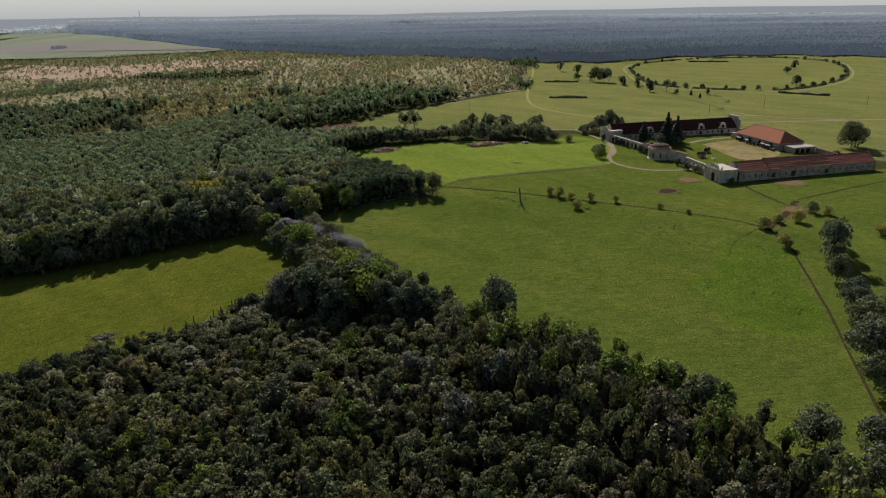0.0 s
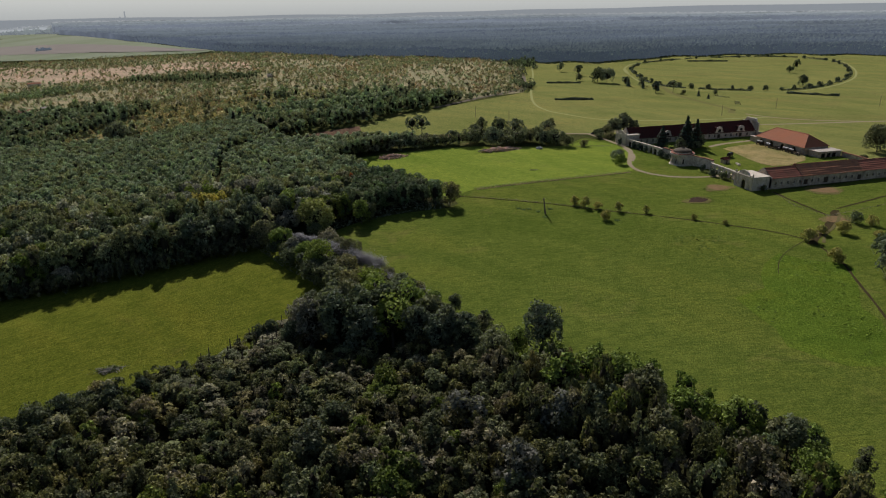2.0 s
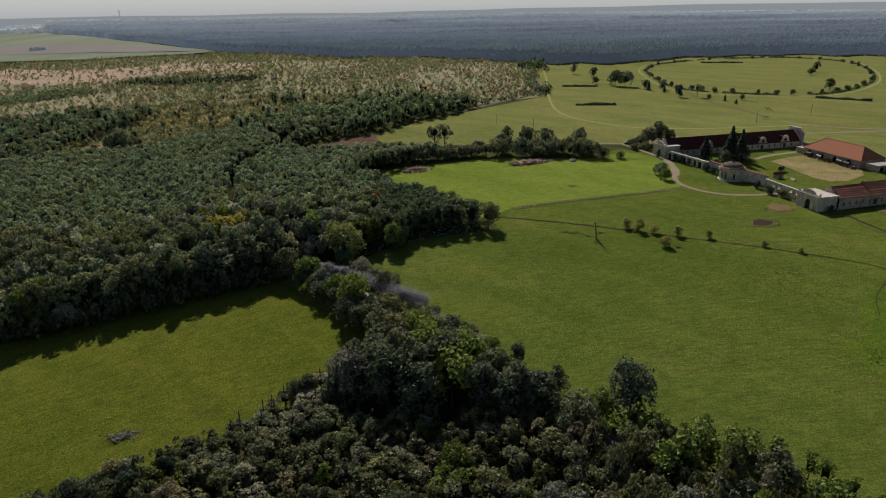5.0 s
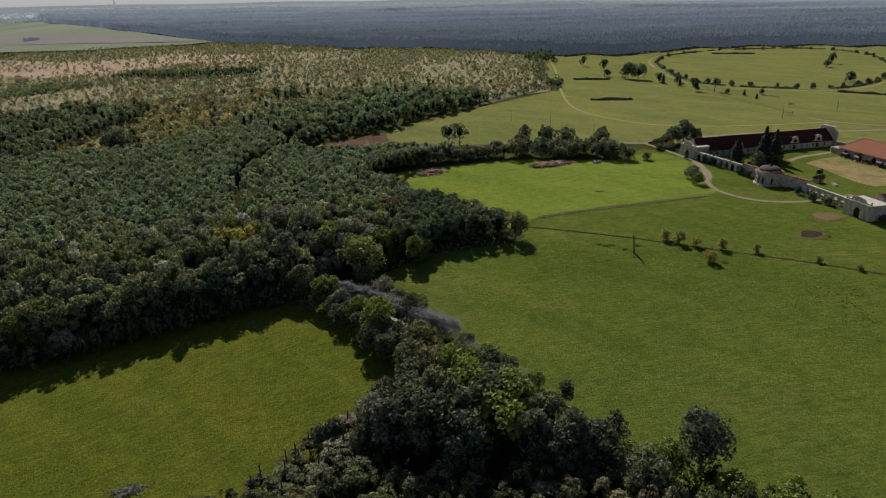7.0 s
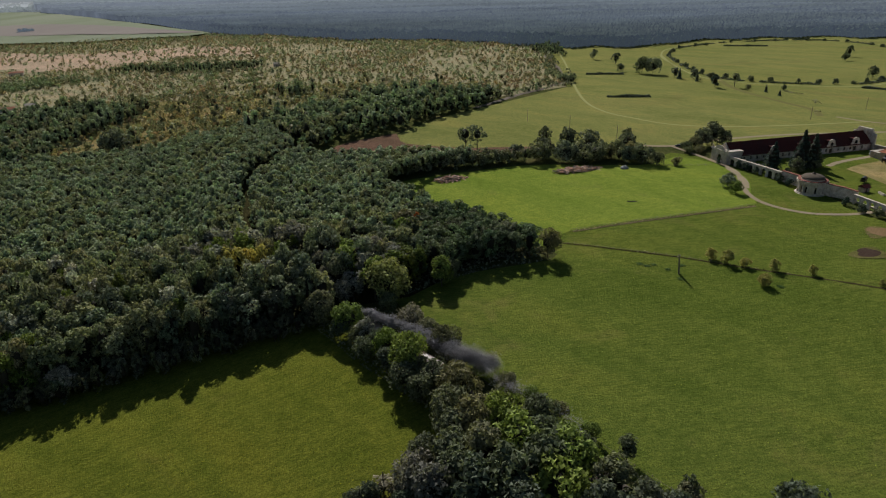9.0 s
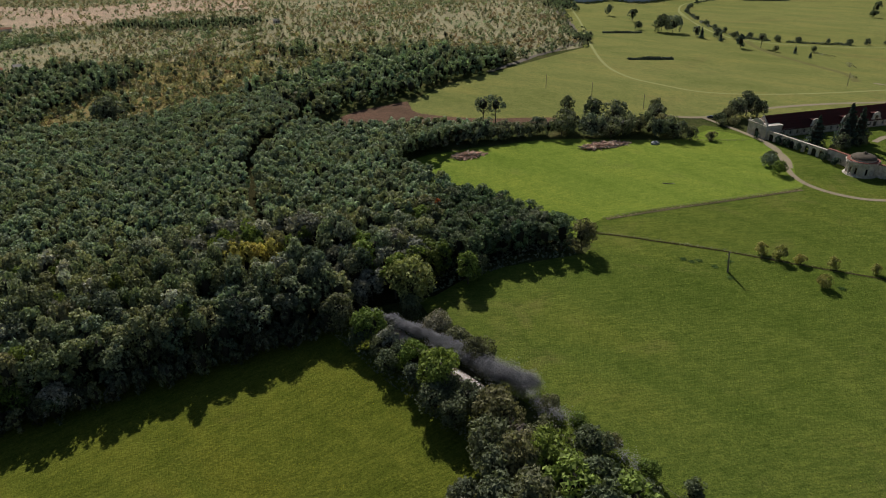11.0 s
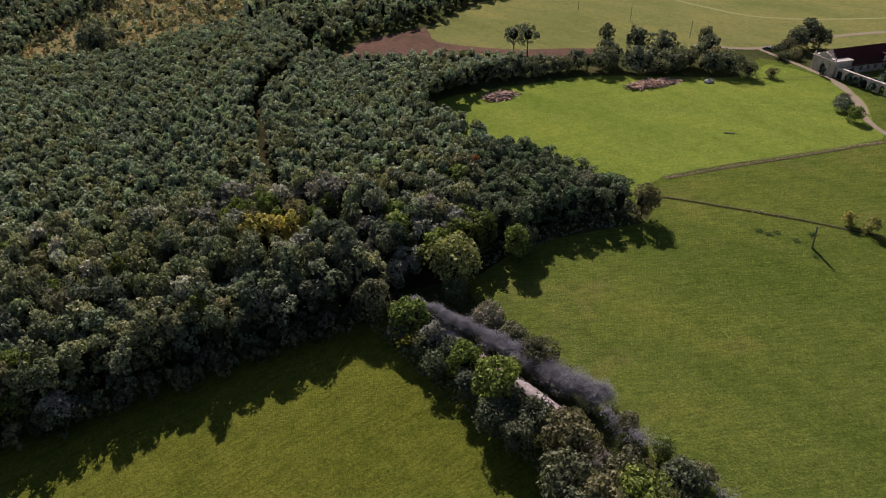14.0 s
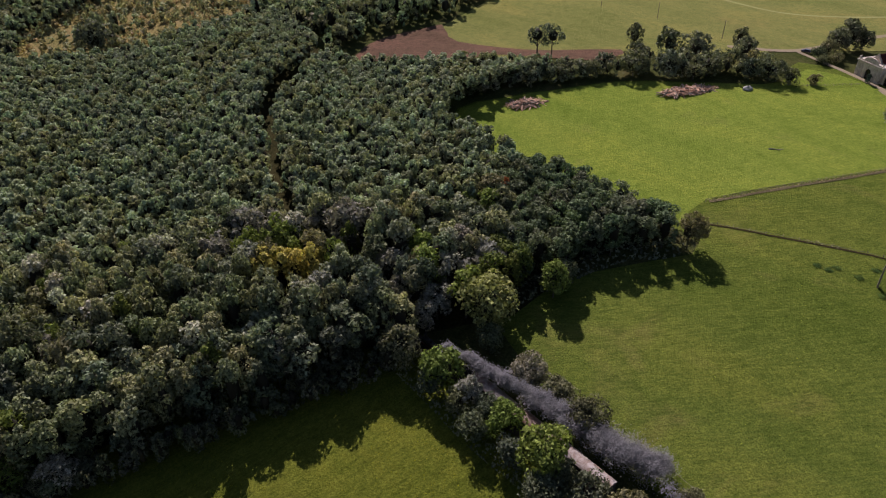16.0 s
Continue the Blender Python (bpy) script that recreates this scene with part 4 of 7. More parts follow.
# ---- far woods: a rough canopy with a broken front, a long way off ----
def far_canopy(name, material, near, far, turn, label, rows=60, cols=420, top=14.0, rough=1.7):
    """near and far: the distance of each edge for a direction, as functions of the angle from north."""
    a = np.linspace(*turn, cols)
    V = []
    rr = np.random.default_rng(3)
    for k in range(rows + 1):
        t = max(0, (k - 1) / (rows - 1)) ** 1.3
        d = near(a) * (1 - t) + far(a) * t
        d = d + rr.uniform(-0.3, 0.3, cols) * (d * 0.008)
        x, y = d * np.sin(a), d * np.cos(a)
        swell = np.array([noise.noise(Vector((p * 0.004, q * 0.004, 0.7))) + 0.6 * noise.noise(Vector((p * 0.02, q * 0.02, 4.0))) for p, q in zip(x, y)])
        z = (0 if k == 0 else top + swell * 4 + rr.normal(0, rough, cols) * np.clip(d / 2200, 0.5, 1.4))
        V.append(np.stack([x, y, ground_z(x, y) + z], 1))
    V = np.concatenate(V)
    F = [(k * cols + i, k * cols + i + 1, (k + 1) * cols + i + 1, (k + 1) * cols + i) for k in range(rows) for i in range(cols - 1)]
    me = bpy.data.meshes.new(name)
    me.from_pydata(V.tolist(), [], F)
    me.materials.append(material)
    return tagged(new(name, me), label, "far woods", kind="structure")


EDGE_A = np.array([-0.30, -0.242, -0.237, -0.16, -0.054, 0.10, 0.25, 0.393, 0.504, 0.579, 0.65, 0.75, 0.95, 1.2])
EDGE_D = np.array([4800, 3400, 3107, 2180, 1530, 1285, 1212, 1075, 1105, 1215, 1275, 1300, 1380, 1400])


def first_edge(a):
    return np.interp(a, EDGE_A, EDGE_D) * (1 + 0.012 * np.sin(a * 90) + 0.008 * np.sin(a * 37))


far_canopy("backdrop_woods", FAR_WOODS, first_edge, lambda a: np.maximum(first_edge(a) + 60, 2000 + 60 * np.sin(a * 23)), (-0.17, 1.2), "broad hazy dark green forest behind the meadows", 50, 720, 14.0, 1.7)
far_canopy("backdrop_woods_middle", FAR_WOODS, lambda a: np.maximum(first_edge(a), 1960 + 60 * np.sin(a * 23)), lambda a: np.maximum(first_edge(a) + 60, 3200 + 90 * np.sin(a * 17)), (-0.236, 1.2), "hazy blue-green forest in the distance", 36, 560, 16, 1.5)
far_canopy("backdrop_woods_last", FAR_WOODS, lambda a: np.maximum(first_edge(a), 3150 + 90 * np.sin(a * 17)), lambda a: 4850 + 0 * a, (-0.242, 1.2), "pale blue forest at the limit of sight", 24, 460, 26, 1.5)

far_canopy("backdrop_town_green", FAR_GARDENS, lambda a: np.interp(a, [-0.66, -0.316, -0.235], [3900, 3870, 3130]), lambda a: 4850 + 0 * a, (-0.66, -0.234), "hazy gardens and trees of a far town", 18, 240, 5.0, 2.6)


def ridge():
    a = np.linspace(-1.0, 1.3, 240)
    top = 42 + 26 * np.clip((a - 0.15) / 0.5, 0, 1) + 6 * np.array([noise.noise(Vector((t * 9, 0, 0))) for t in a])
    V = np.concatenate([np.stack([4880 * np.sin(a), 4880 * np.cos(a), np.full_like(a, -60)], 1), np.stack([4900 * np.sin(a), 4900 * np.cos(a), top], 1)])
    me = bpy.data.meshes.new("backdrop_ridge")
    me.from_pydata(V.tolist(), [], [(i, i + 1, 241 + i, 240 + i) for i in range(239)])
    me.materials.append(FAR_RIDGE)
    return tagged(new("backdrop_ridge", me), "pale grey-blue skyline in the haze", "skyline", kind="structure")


ridge()


def sky_band():
    a = np.linspace(-2.2, 2.6, 120)
    V = np.concatenate([np.stack([4940 * np.sin(a), 4940 * np.cos(a), np.full_like(a, z)], 1) for z in (-80, 420)])
    me = bpy.data.meshes.new("backdrop_sky_haze")
    me.from_pydata(V.tolist(), [], [(i, i + 1, 121 + i, 120 + i) for i in range(119)])
    me.materials.append(SKY_HAZE)
    return tagged(new("backdrop_sky_haze", me), "pale grey haze of the sky low over the horizon", "sky", kind="structure")


sky_band()
x, y = [], []
for a in np.arange(-0.15, 0.95, 0.0042):
    for k in range(2):
        d = float(first_edge(np.array([a]))[0]) - 15 + k * 11 + r.uniform(-6, 5)
        x.append(d * math.sin(a + r.uniform(-0.002, 0.002))); y.append(d * math.cos(a))
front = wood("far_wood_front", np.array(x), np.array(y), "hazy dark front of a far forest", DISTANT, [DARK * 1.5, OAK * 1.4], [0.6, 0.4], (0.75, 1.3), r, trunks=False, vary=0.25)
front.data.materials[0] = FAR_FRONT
# Margin bushes with the same painted haze, added to cover the forest's shaded foot.
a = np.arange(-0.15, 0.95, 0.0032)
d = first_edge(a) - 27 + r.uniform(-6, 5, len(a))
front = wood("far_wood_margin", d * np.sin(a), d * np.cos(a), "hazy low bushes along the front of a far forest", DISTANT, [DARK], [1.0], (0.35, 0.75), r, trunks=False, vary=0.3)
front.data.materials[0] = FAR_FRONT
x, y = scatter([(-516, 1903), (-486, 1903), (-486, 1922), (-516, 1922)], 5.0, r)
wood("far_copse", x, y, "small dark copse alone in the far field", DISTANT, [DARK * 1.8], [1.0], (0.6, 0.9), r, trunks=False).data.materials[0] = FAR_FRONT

# ---- single trees and bushes ----
PROTOTYPES = {}


def single_tree(x, y, R, high, color, look_label, name="tree", category="tree", group="", lod="tree"):
    """A tree of its own: trunk with limbs, and a crown."""
    gap = x - float(rail_x(y))
    if abs(gap) < 4.0 and y > 60 and R > 2:
        x += (4.0 - abs(gap)) * (1 if gap > 0 else -1)
    shape = int(rng.integers(2))
    ratio = min((0.24, 0.33, 0.45, 0.62, 0.85), key=lambda k: abs(math.log(k * high / R)))
    key = (lod, tuple(np.round(color, 4)), shape, ratio)
    W = ratio * 12.0
    m = Matrix.Translation((x, y, gz(x, y))) @ Matrix.Rotation(float(rng.uniform(0, 6.28)), 4, "Z") @ Matrix.Diagonal((R / W, R / W, high / 12.0, 1))
    if key in PROTOTYPES:
        first = PROTOTYPES[key]
        ob = copy_thing(first, m @ Matrix.Diagonal((1 / first.scale.x, 1 / first.scale.y, 1 / first.scale.z, 1)))
        ob.name = name
        return tagged(ob, look_label, category, group)
    rr = np.random.default_rng(100 + len(PROTOTYPES))
    root = thing(name, m, look_label, category, group)
    wide = W / 3.1
    count = lambda n: int(n * min(2.2, wide ** 0.9))
    if lod in ("tree", "tall"):
        V, T, leaves = broadleaf(rr, W, 2.0 if lod == "tree" else 0.8, 12.3, count(24), count(1250), 0.36 * wide ** 0.3)
        part("trunk", trunk_shape(rr, 8.5, 0.26, 6, 0.55 * W), BARK, root, "grey-brown bark")
    elif lod == "open":
        V, T, leaves = broadleaf(rr, W, 5.0, 12.3, count(9), count(330), 0.42)
        part("trunk", trunk_shape(rr, 10.0, 0.26, 8, 0.6 * W), BARK, root, "bare dark stem and limbs")
    elif lod == "far":
        V, T, leaves = broadleaf(rr, W, 0.4, 12.3, count(16), count(420), 0.56 * wide ** 0.3)
        part("trunk", trunk_shape(rr, 7.0, 0.26, 4, 0.5 * W), BARK, root, "grey-brown bark")
    elif lod == "bush":
        V, T, leaves = broadleaf(rr, W, -0.6, 12.2, count(16), count(620), 0.50 * wide ** 0.3)
        part("stem", trunk_shape(rr, 7.0, 0.25, 5, 0.4 * W), BARK, root, "short woody stems")
    else:
        V, T, leaves = spruce(rr, W, 12.0, 1300, 0.46)
        part("trunk", trunk_shape(rr, 11.0, 0.2, 0, 1.0), BARK, root, "straight brown stem")
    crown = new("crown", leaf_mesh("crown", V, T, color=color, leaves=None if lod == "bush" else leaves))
    crown.parent = root
    PROTOTYPES[key] = root
    return root


def row_of(items, text, **more):
    for x, y, R, high, color in items:
        single_tree(x, y, R, high, color, text, **more)


LIMEY, WILLOW, PALE = LIME, np.array((0.29, 0.285, 0.11)), SILVER
row_of([(6.4, 252.2, 5.6, 13.2, LIMEY), (2.6, 263.8, 4.2, 9.5, LIMEY), (-1.9, 273.7, 3.2, 9.0, PALE), (-5.6, 281.4, 5.2, 10.5, LIMEY), (-12.8, 291, 5.0, 11.5, OLIVE), (-3.4, 266, 3.6, 7.5, OAK), (-4.6, 273, 3.0, 7, OAK), (1.2, 257, 3.6, 8, DARK), (3.6, 246, 4.4, 9.0, OAK * 0.85), (-0.5, 268, 2.8, 7, DARK), (-8.5, 281, 3.2, 7, DARK), (7, 241, 4.2, 8.5, OAK), (11.6, 243.4, 3.8, 9.6, DARK), (8.6, 248.6, 3.2, 8.4, OAK), (2.0, 269.5, 2.8, 7.2, DARK)], "round leafy bright green tree on the railway bank", group="railway bank trees")
row_of([(12.4, 274.6, 4.6, 8.6, SILVER * 0.8), (16.3, 267.6, 4.0, 7.8, OLIVE * 0.9), (18.8, 259.2, 4.8, 8.6, OLIVE * 0.7), (25.5, 246, 2.4, 4, LIMEY), (29.5, 238, 2.6, 4.5, OLIVE), (33, 230, 2.4, 4.5, LIMEY), (37, 222, 2.2, 4.5, OLIVE), (44, 203, 2.4, 7, OAK), (40, 212, 2.6, 5, LIMEY), (8, 288, 3.4, 8, OAK), (22, 252, 2.4, 5, OLIVE)], "small greyish tree on the meadow side of the railway", group="railway meadow trees")
row_of([(15.0, 234.2, 5.4, 13.0, OLIVE * 0.8), (10.6, 226.4, 5.4, 12.6, OAK * 0.9), (23.8, 224.5, 4.8, 10.5, OLIVE * 0.8), (31.5, 220.5, 4.4, 8.5, OAK), (14.2, 218.8, 5.4, 14, OLIVE), (19.8, 217.8, 5.6, 14, LIMEY), (27.5, 209.5, 4.8, 13, OAK), (19.5, 207, 6.2, 17, LIMEY), (34.5, 203, 4.6, 11, OAK), (28, 199, 6.2, 16.5, LIMEY), (5.8, 211.6, 5.0, 14.5, OAK), (-2.6, 208.4, 5.0, 12.6, SILVER * 0.6), (-6.4, 203.0, 3.6, 8.0, DARK), (14.6, 197.5, 6.4, 18.8, OAK), (6.6, 195.6, 6.2, 18.2, DARK), (-0.6, 200.6, 5.4, 16.0, SILVER * 0.55), (21.8, 191.0, 6.2, 17.2, LIMEY), (13, 189, 5.8, 17.0, DARK), (33, 190.5, 5.0, 14.5, OAK), (28, 186, 4.8, 15.0, DARK), (36.5, 183.5, 4.6, 13.5, DARK), (41.0, 177.5, 4.2, 12.0, OAK), (32, 180.5, 4.4, 13.0, DARK), (9.5, 220.5, 4.6, 13, OAK), (1.0, 214.5, 4.0, 11.5, DARK), (12.4, 207.4, 5.6, 17.2, OLIVE), (22, 200, 5.8, 17.8, OAK), (4, 203.4, 5.4, 16.4, OAK)], "large full-crowned green tree in the dense railway wood", lod="tall", group="railway wood trees")
row_of([(60, 171.5, 5.8, 14.4, DARK * 1.1), (58.5, 160, 4.2, 9, LIMEY), (63.5, 151.6, 5.0, 11, LIMEY), (69, 145, 5.2, 12, LIMEY), (52.5, 143, 4.6, 17.5, LIMEY), (55, 130, 4.6, 17, OAK), (48, 133, 4.4, 15, SILVER * 0.7), (63, 118, 4.6, 15, OLIVE), (52, 151, 4.8, 12, OLIVE), (72.5, 138, 5.2, 11, OAK), (76.5, 128, 5.4, 11, LIMEY), (84, 121, 5.4, 11, LIMEY), (90, 113, 4.6, 10, OAK), (45, 168, 5.2, 12, OAK), (40, 180, 4.6, 12, DARK), (60, 136, 5.0, 12, SILVER * 0.7), (88, 104, 4.4, 9, LIMEY), (53.5, 174, 3.6, 8, LIMEY), (48, 186, 3.2, 7, OLIVE)], "leafy yellow-green tree beside the railway", lod="tall", group="railway thicket trees")
row_of([(-69, 179.5, 4.4, 10.5, OAK * 0.8), (-64, 182, 4.2, 10.5, DARK), (-58.5, 182.5, 4.2, 10.0, OAK * 0.8), (-52.5, 183, 4.0, 9.5, DARK), (-45.5, 186, 2.6, 9.8, DARK), (-75, 176, 4.4, 10.5, OAK * 0.75), (-82, 172.5, 4.6, 11, DARK), (-16, 209.5, 2.6, 6.0, DARK * 0.8), (-12.5, 210, 2.8, 6.4, DARK * 0.8)], "dark green tree at the edge of the young wood", lod="tall", group="young wood edge trees")
row_of([(-6.2, 145, 4.8, 13, DARK * 0.85), (12, 129.5, 4.2, 12, LIME * 0.6), (8, 124.5, 4.4, 12.5, LIME * 0.6), (15, 166, 3.8, 9.4, LIME * 0.55), (28.5, 142.5, 4.6, 13.5, SILVER * 0.6), (0.5, 157, 3.4, 9.0, OAK * 0.8), (33, 121, 4.6, 15, SILVER * 0.55), (-28, 141, 4.2, 11.5, OLIVE * 0.7)], "broad tree rising above the young wood", lod="tall", group="young wood tall trees")
single_tree(55, 140, 3.2, 13, RUST * 0.8, "thin half-bare tree with brownish leaves", lod="open")
single_tree(58, 128, 3.4, 12, SILVER * 0.6, "thin half-bare grey tree beside the railway", lod="open")
row_of([(180.0, 172.0, 4.6, 15, DARK * 1.3), (184.5, 176.5, 4.2, 11, DARK * 1.2), (176, 167, 3.2, 8, OAK), (190, 184, 3.8, 9, DARK * 1.3), (169, 158, 3.6, 9, OAK), (160, 142, 4.3, 9, DARK), (150.5, 128.5, 5.2, 11, OAK), (140, 117, 5.4, 11, DARK), (133, 107.5, 4.2, 9, OAK), (114, 89, 4.0, 9, DARK), (104, 94, 5.0, 10, OAK), (108, 80, 5.2, 11, DARK), (156, 137, 4.2, 9, DARK), (146, 121, 4.8, 10, OAK)], "dark green tree in the row at the pasture's edge", lod="tall", group="pasture edge trees")
row_of([(9.8, 296.0, 6.8, 15.5, WILLOW), (13.5, 298.8, 4.6, 12, WILLOW), (6.4, 301.5, 4.0, 16.5, LIMEY)], "broad yellowish willow at the corner of the wood", lod="tall")
row_of([(-3.4, 325.2, 3.6, 16.5, LIMEY), (0.2, 320.0, 4.0, 16, LIMEY * 1.1), (29.8, 300.6, 4.4, 10.5, LIMEY * 0.9), (33.5, 303, 3.4, 8.5, OAK)], "tall yellow-green poplar rising from the wood", group="wood corner poplars")
row_of([(-44, 344.5, 6.2, 19, SILVER * 0.9), (-37, 341, 5.4, 18, SILVER * 0.82), (-18.5, 336.5, 6.6, 19.5, SILVER * 0.9), (-12.5, 333, 5.2, 18, SILVER * 0.8), (-53, 336.5, 5.6, 18, SILVER * 0.8), (-9.4, 316.6, 4.8, 14.5, SILVER * 0.85), (-9.8, 308.8, 3.8, 12.5, SILVER * 0.95), (5.4, 310.8, 4.2, 14, SILVER * 1.15), (15.6, 312.2, 5.2, 13.5, SILVER), (10.6, 308.5, 3.6, 13, SILVER * 0.95), (-5.4, 300, 3.6, 10, SILVER), (-0.6, 303.4, 4.0, 11, SILVER * 1.1), (23, 323, 4.2, 12, SILVER * 0.85), (-24, 342, 4.6, 18, SILVER * 0.75)], "silvery grey poplar in the front of the wood", group="wood silver poplars")
row_of([(-41.0, 324.6, 3.8, 18.5, GOLD), (-37.0, 322.4, 3.8, 18.8, GOLD), (-33.2, 322.6, 3.6, 18.4, GOLD), (-28.4, 321.4, 3.4, 19.2, GOLD)], "tree with golden yellow autumn leaves in the wood", group="golden trees")
row_of([(-95.7, 284.5, 4.4, 10, LIMEY * 0.8), (-104, 300, 4.6, 15, LIMEY), (-90, 281, 2.4, 6, OLIVE)], "yellow-green tree at the meadow corner", group="meadow corner trees")
single_tree(-86.5, 281.5, 4.4, 8.5, SILVER * 1.1, "pale grey-leaved willow bush at the meadow corner", name="willow_bush", category="bush")
single_tree(31.6, 341.0, 1.6, 13.4, np.array((0.42, 0.13, 0.055)), "slim tree with rust-red leaves in the spur of wood", lod="tall")
row_of([(98.9, 287.5, 1.3, 0.32, np.array((0.055, 0.095, 0.022))), (100.3, 285.0, 1.3, 0.32, np.array((0.055, 0.095, 0.022))), (102.8, 284.8, 1.3, 0.32, np.array((0.055, 0.095, 0.022))), (105.0, 279.7, 1.3, 0.32, np.array((0.055, 0.095, 0.022))), (111.0, 280.5, 1.3, 0.32, np.array((0.055, 0.095, 0.022))), (105.0, 272.1, 1.3, 0.32, np.array((0.055, 0.095, 0.022))), (129.8, 254.8, 1.3, 0.32, np.array((0.055, 0.095, 0.022)))], "small dark tussock of rank grass in the pasture", name="tussock", category="grass tussock", lod="bush", group="pasture tussocks")
single_tree(-113, 562, 9.5, 16, DARK, "large dark rounded tree standing over the scrub", lod="far")
single_tree(72.2, 306.2, 4.5, 10.8, np.array((0.165, 0.150, 0.072)), "olive-brown tree standing at the wood's tip", lod="tree")
row_of([(166, 395, 6.0, 9.6, OAK), (168, 414, 5.5, 12.0, DARK * 1.3), (177, 430, 3.5, 10.8, OAK), (150, 423, 6.6, 13.2, DARK * 1.3), (143, 432, 6.1, 13.2, OAK), (146, 408, 6.7, 9.6, OAK), (131, 412, 6.6, 10.2, DARK * 1.3), (118, 419, 6.6, 10.2, OAK), (108, 426, 5.0, 8.0, DARK * 1.3), (95, 428, 4.6, 7.2, OAK), (81, 430, 4.6, 7.6, DARK * 1.3), (68, 432, 4.4, 7.4, OAK), (171, 389, 4.4, 6.0, OLIVE), (156, 412, 4.9, 8.4, OAK), (124, 428, 4.9, 10.8, OAK), (101, 424, 4.2, 7.0, OLIVE), (88, 426, 4.2, 6.8, OLIVE), (74, 428, 4.2, 7.2, OAK), (58, 431, 4.6, 7.6, DARK * 1.3), (48, 428, 5.0, 9.0, OAK), (180, 385, 2.8, 4.1, OLIVE), (160, 399, 4.6, 7.8, DARK * 1.3), (138, 406, 4.6, 7.2, OAK)], "rounded dark green tree in the hedge north of the pasture", lod="far", group="north hedge trees")
row_of([(135.7, 450, 4.4, 11, OAK)], "lone rounded tree at the ploughed strip", lod="far")
row_of([(88, 452, 5.4, 16, DARK * 1.3), (94, 449, 5.0, 15.5, DARK * 1.3)], "tall open tree with visible stem at the ploughed strip", lod="open")
row_of([(224, 416, 6.6, 13, OAK), (216, 414, 5.4, 10.5, DARK * 1.3), (209, 411, 4.0, 6.5, OLIVE), (202, 408, 3.6, 5.5, OAK), (228, 412, 4.6, 9, OAK), (206, 402, 3.0, 4, OLIVE), (199, 403, 2.6, 3.5, OAK)], "dark rounded tree in the copse by the road fork", lod="far", group="road fork copse")
row_of([(374, 612, 3.0, 9, PINE * 2.2), (370, 632, 2.6, 8, PINE * 2.2), (365, 652, 3.2, 10, PINE * 2.2), (384, 560, 2.2, 6, PINE * 2.2), (380, 540, 2.0, 5, PINE * 2.2)], "small dark conifer along the old avenue", name="conifer", lod="spruce", group="avenue conifers")
row_of([(370, 828, 5.0, 12, DARK * 1.6), (370, 778, 5.0, 13, OAK), (354, 699, 8.5, 16, OAK), (361, 690, 8.0, 15, DARK * 1.5), (368, 664, 3.6, 10, DARK * 1.4), (378, 648, 3.8, 9, DARK * 1.4), (362, 596, 4.0, 11, PINE * 1.6), (376, 572, 2.4, 5, OAK), (617, 709, 4.4, 8, OAK), (527, 590, 5.0, 11, OAK), (652, 738, 4.4, 13, OAK), (390, 640, 3.0, 6, OAK), (402, 560, 2.4, 5, OAK), (342, 720, 4.0, 8, OAK)], "single dark green tree standing in the race meadow", lod="far", group="race meadow trees")
single_tree(377, 590, 4.2, 12, DARK * 1.4, "umbrella-shaped open tree in the race meadow", lod="open")
SALLOW = np.array((0.33, 0.30, 0.10))
row_of([(123, 281, 2.2, 4.2, SALLOW), (125.5, 275.5, 2.4, 5.0, SALLOW), (129.5, 271, 1.9, 3.2, SALLOW), (136, 265, 2.0, 4.2, SALLOW), (145, 258, 1.6, 3.4, SALLOW), (125.5, 257.5, 2.2, 4.0, SALLOW * 0.8), (181, 207, 2.9, 4.6, SALLOW), (174, 187.5, 2.9, 5.0, SALLOW * 0.8), (198, 209, 2.8, 4.6, SALLOW), (211, 216, 2.6, 4.4, OAK * 1.3), (215, 212, 2.2, 3.8, SALLOW), (215, 186, 2.6, 4.6, SALLOW * 0.8), (190, 210.5, 2.0, 3.4, SALLOW), (205, 200, 1.8, 3.0, SALLOW * 0.8), (158, 243, 1.4, 2.2, SALLOW * 0.8), (165, 233, 1.3, 2.0, SALLOW * 0.8)], "rounded yellow-green bush along the ditch", name="bush", category="bush", lod="bush", group="pasture bushes")
row_of([(180, 346, 3.6, 5.0, DARK * 1.8), (184, 350, 3.2, 4.6, OAK), (176.8, 336, 3.2, 5.2, LIMEY * 0.9)], "large rounded bush beside the gravel drive", name="bush", category="bush", lod="bush", group="drive bushes")
row_of([(206, 297, 2.0, 4.0, DARK), (207.5, 291, 2.2, 3.6, OAK), (204.8, 369, 2.0, 4.2, PINE * 1.6), (205, 364, 1.8, 4.0, PINE * 1.6), (205.6, 358, 1.8, 3.6, PINE * 1.6), (206, 343, 2.0, 4.2, PINE * 1.6), (206, 337, 1.8, 3.8, PINE * 1.6), (200.5, 379, 1.4, 4.4, PINE * 1.6), (208.5, 270, 1.8, 3.4, DARK), (210, 265.5, 1.6, 3.0, OAK), (207, 306.5, 1.6, 4.0, PINE * 1.6)], "dark ivy-like shrub against the arcade", name="shrub", category="shrub", lod="bush", group="arcade shrubs")
row_of([(209.6, 373.5 - 3.9 * k, 1.9, 4.0, PINE * 1.3) for k in range(7)], "dark ivy-like shrub behind the arches", name="shrub", category="shrub", lod="bush", group="arch shrubs")
row_of([(224.5, 352.5, 3.6, 7.5, OAK * 0.9), (243, 360, 3.4, 7.0, DARK), (236, 353.5, 2.8, 5.0, OAK)], "dark leafy tree between the spruces", lod="far", group="courtyard trees")
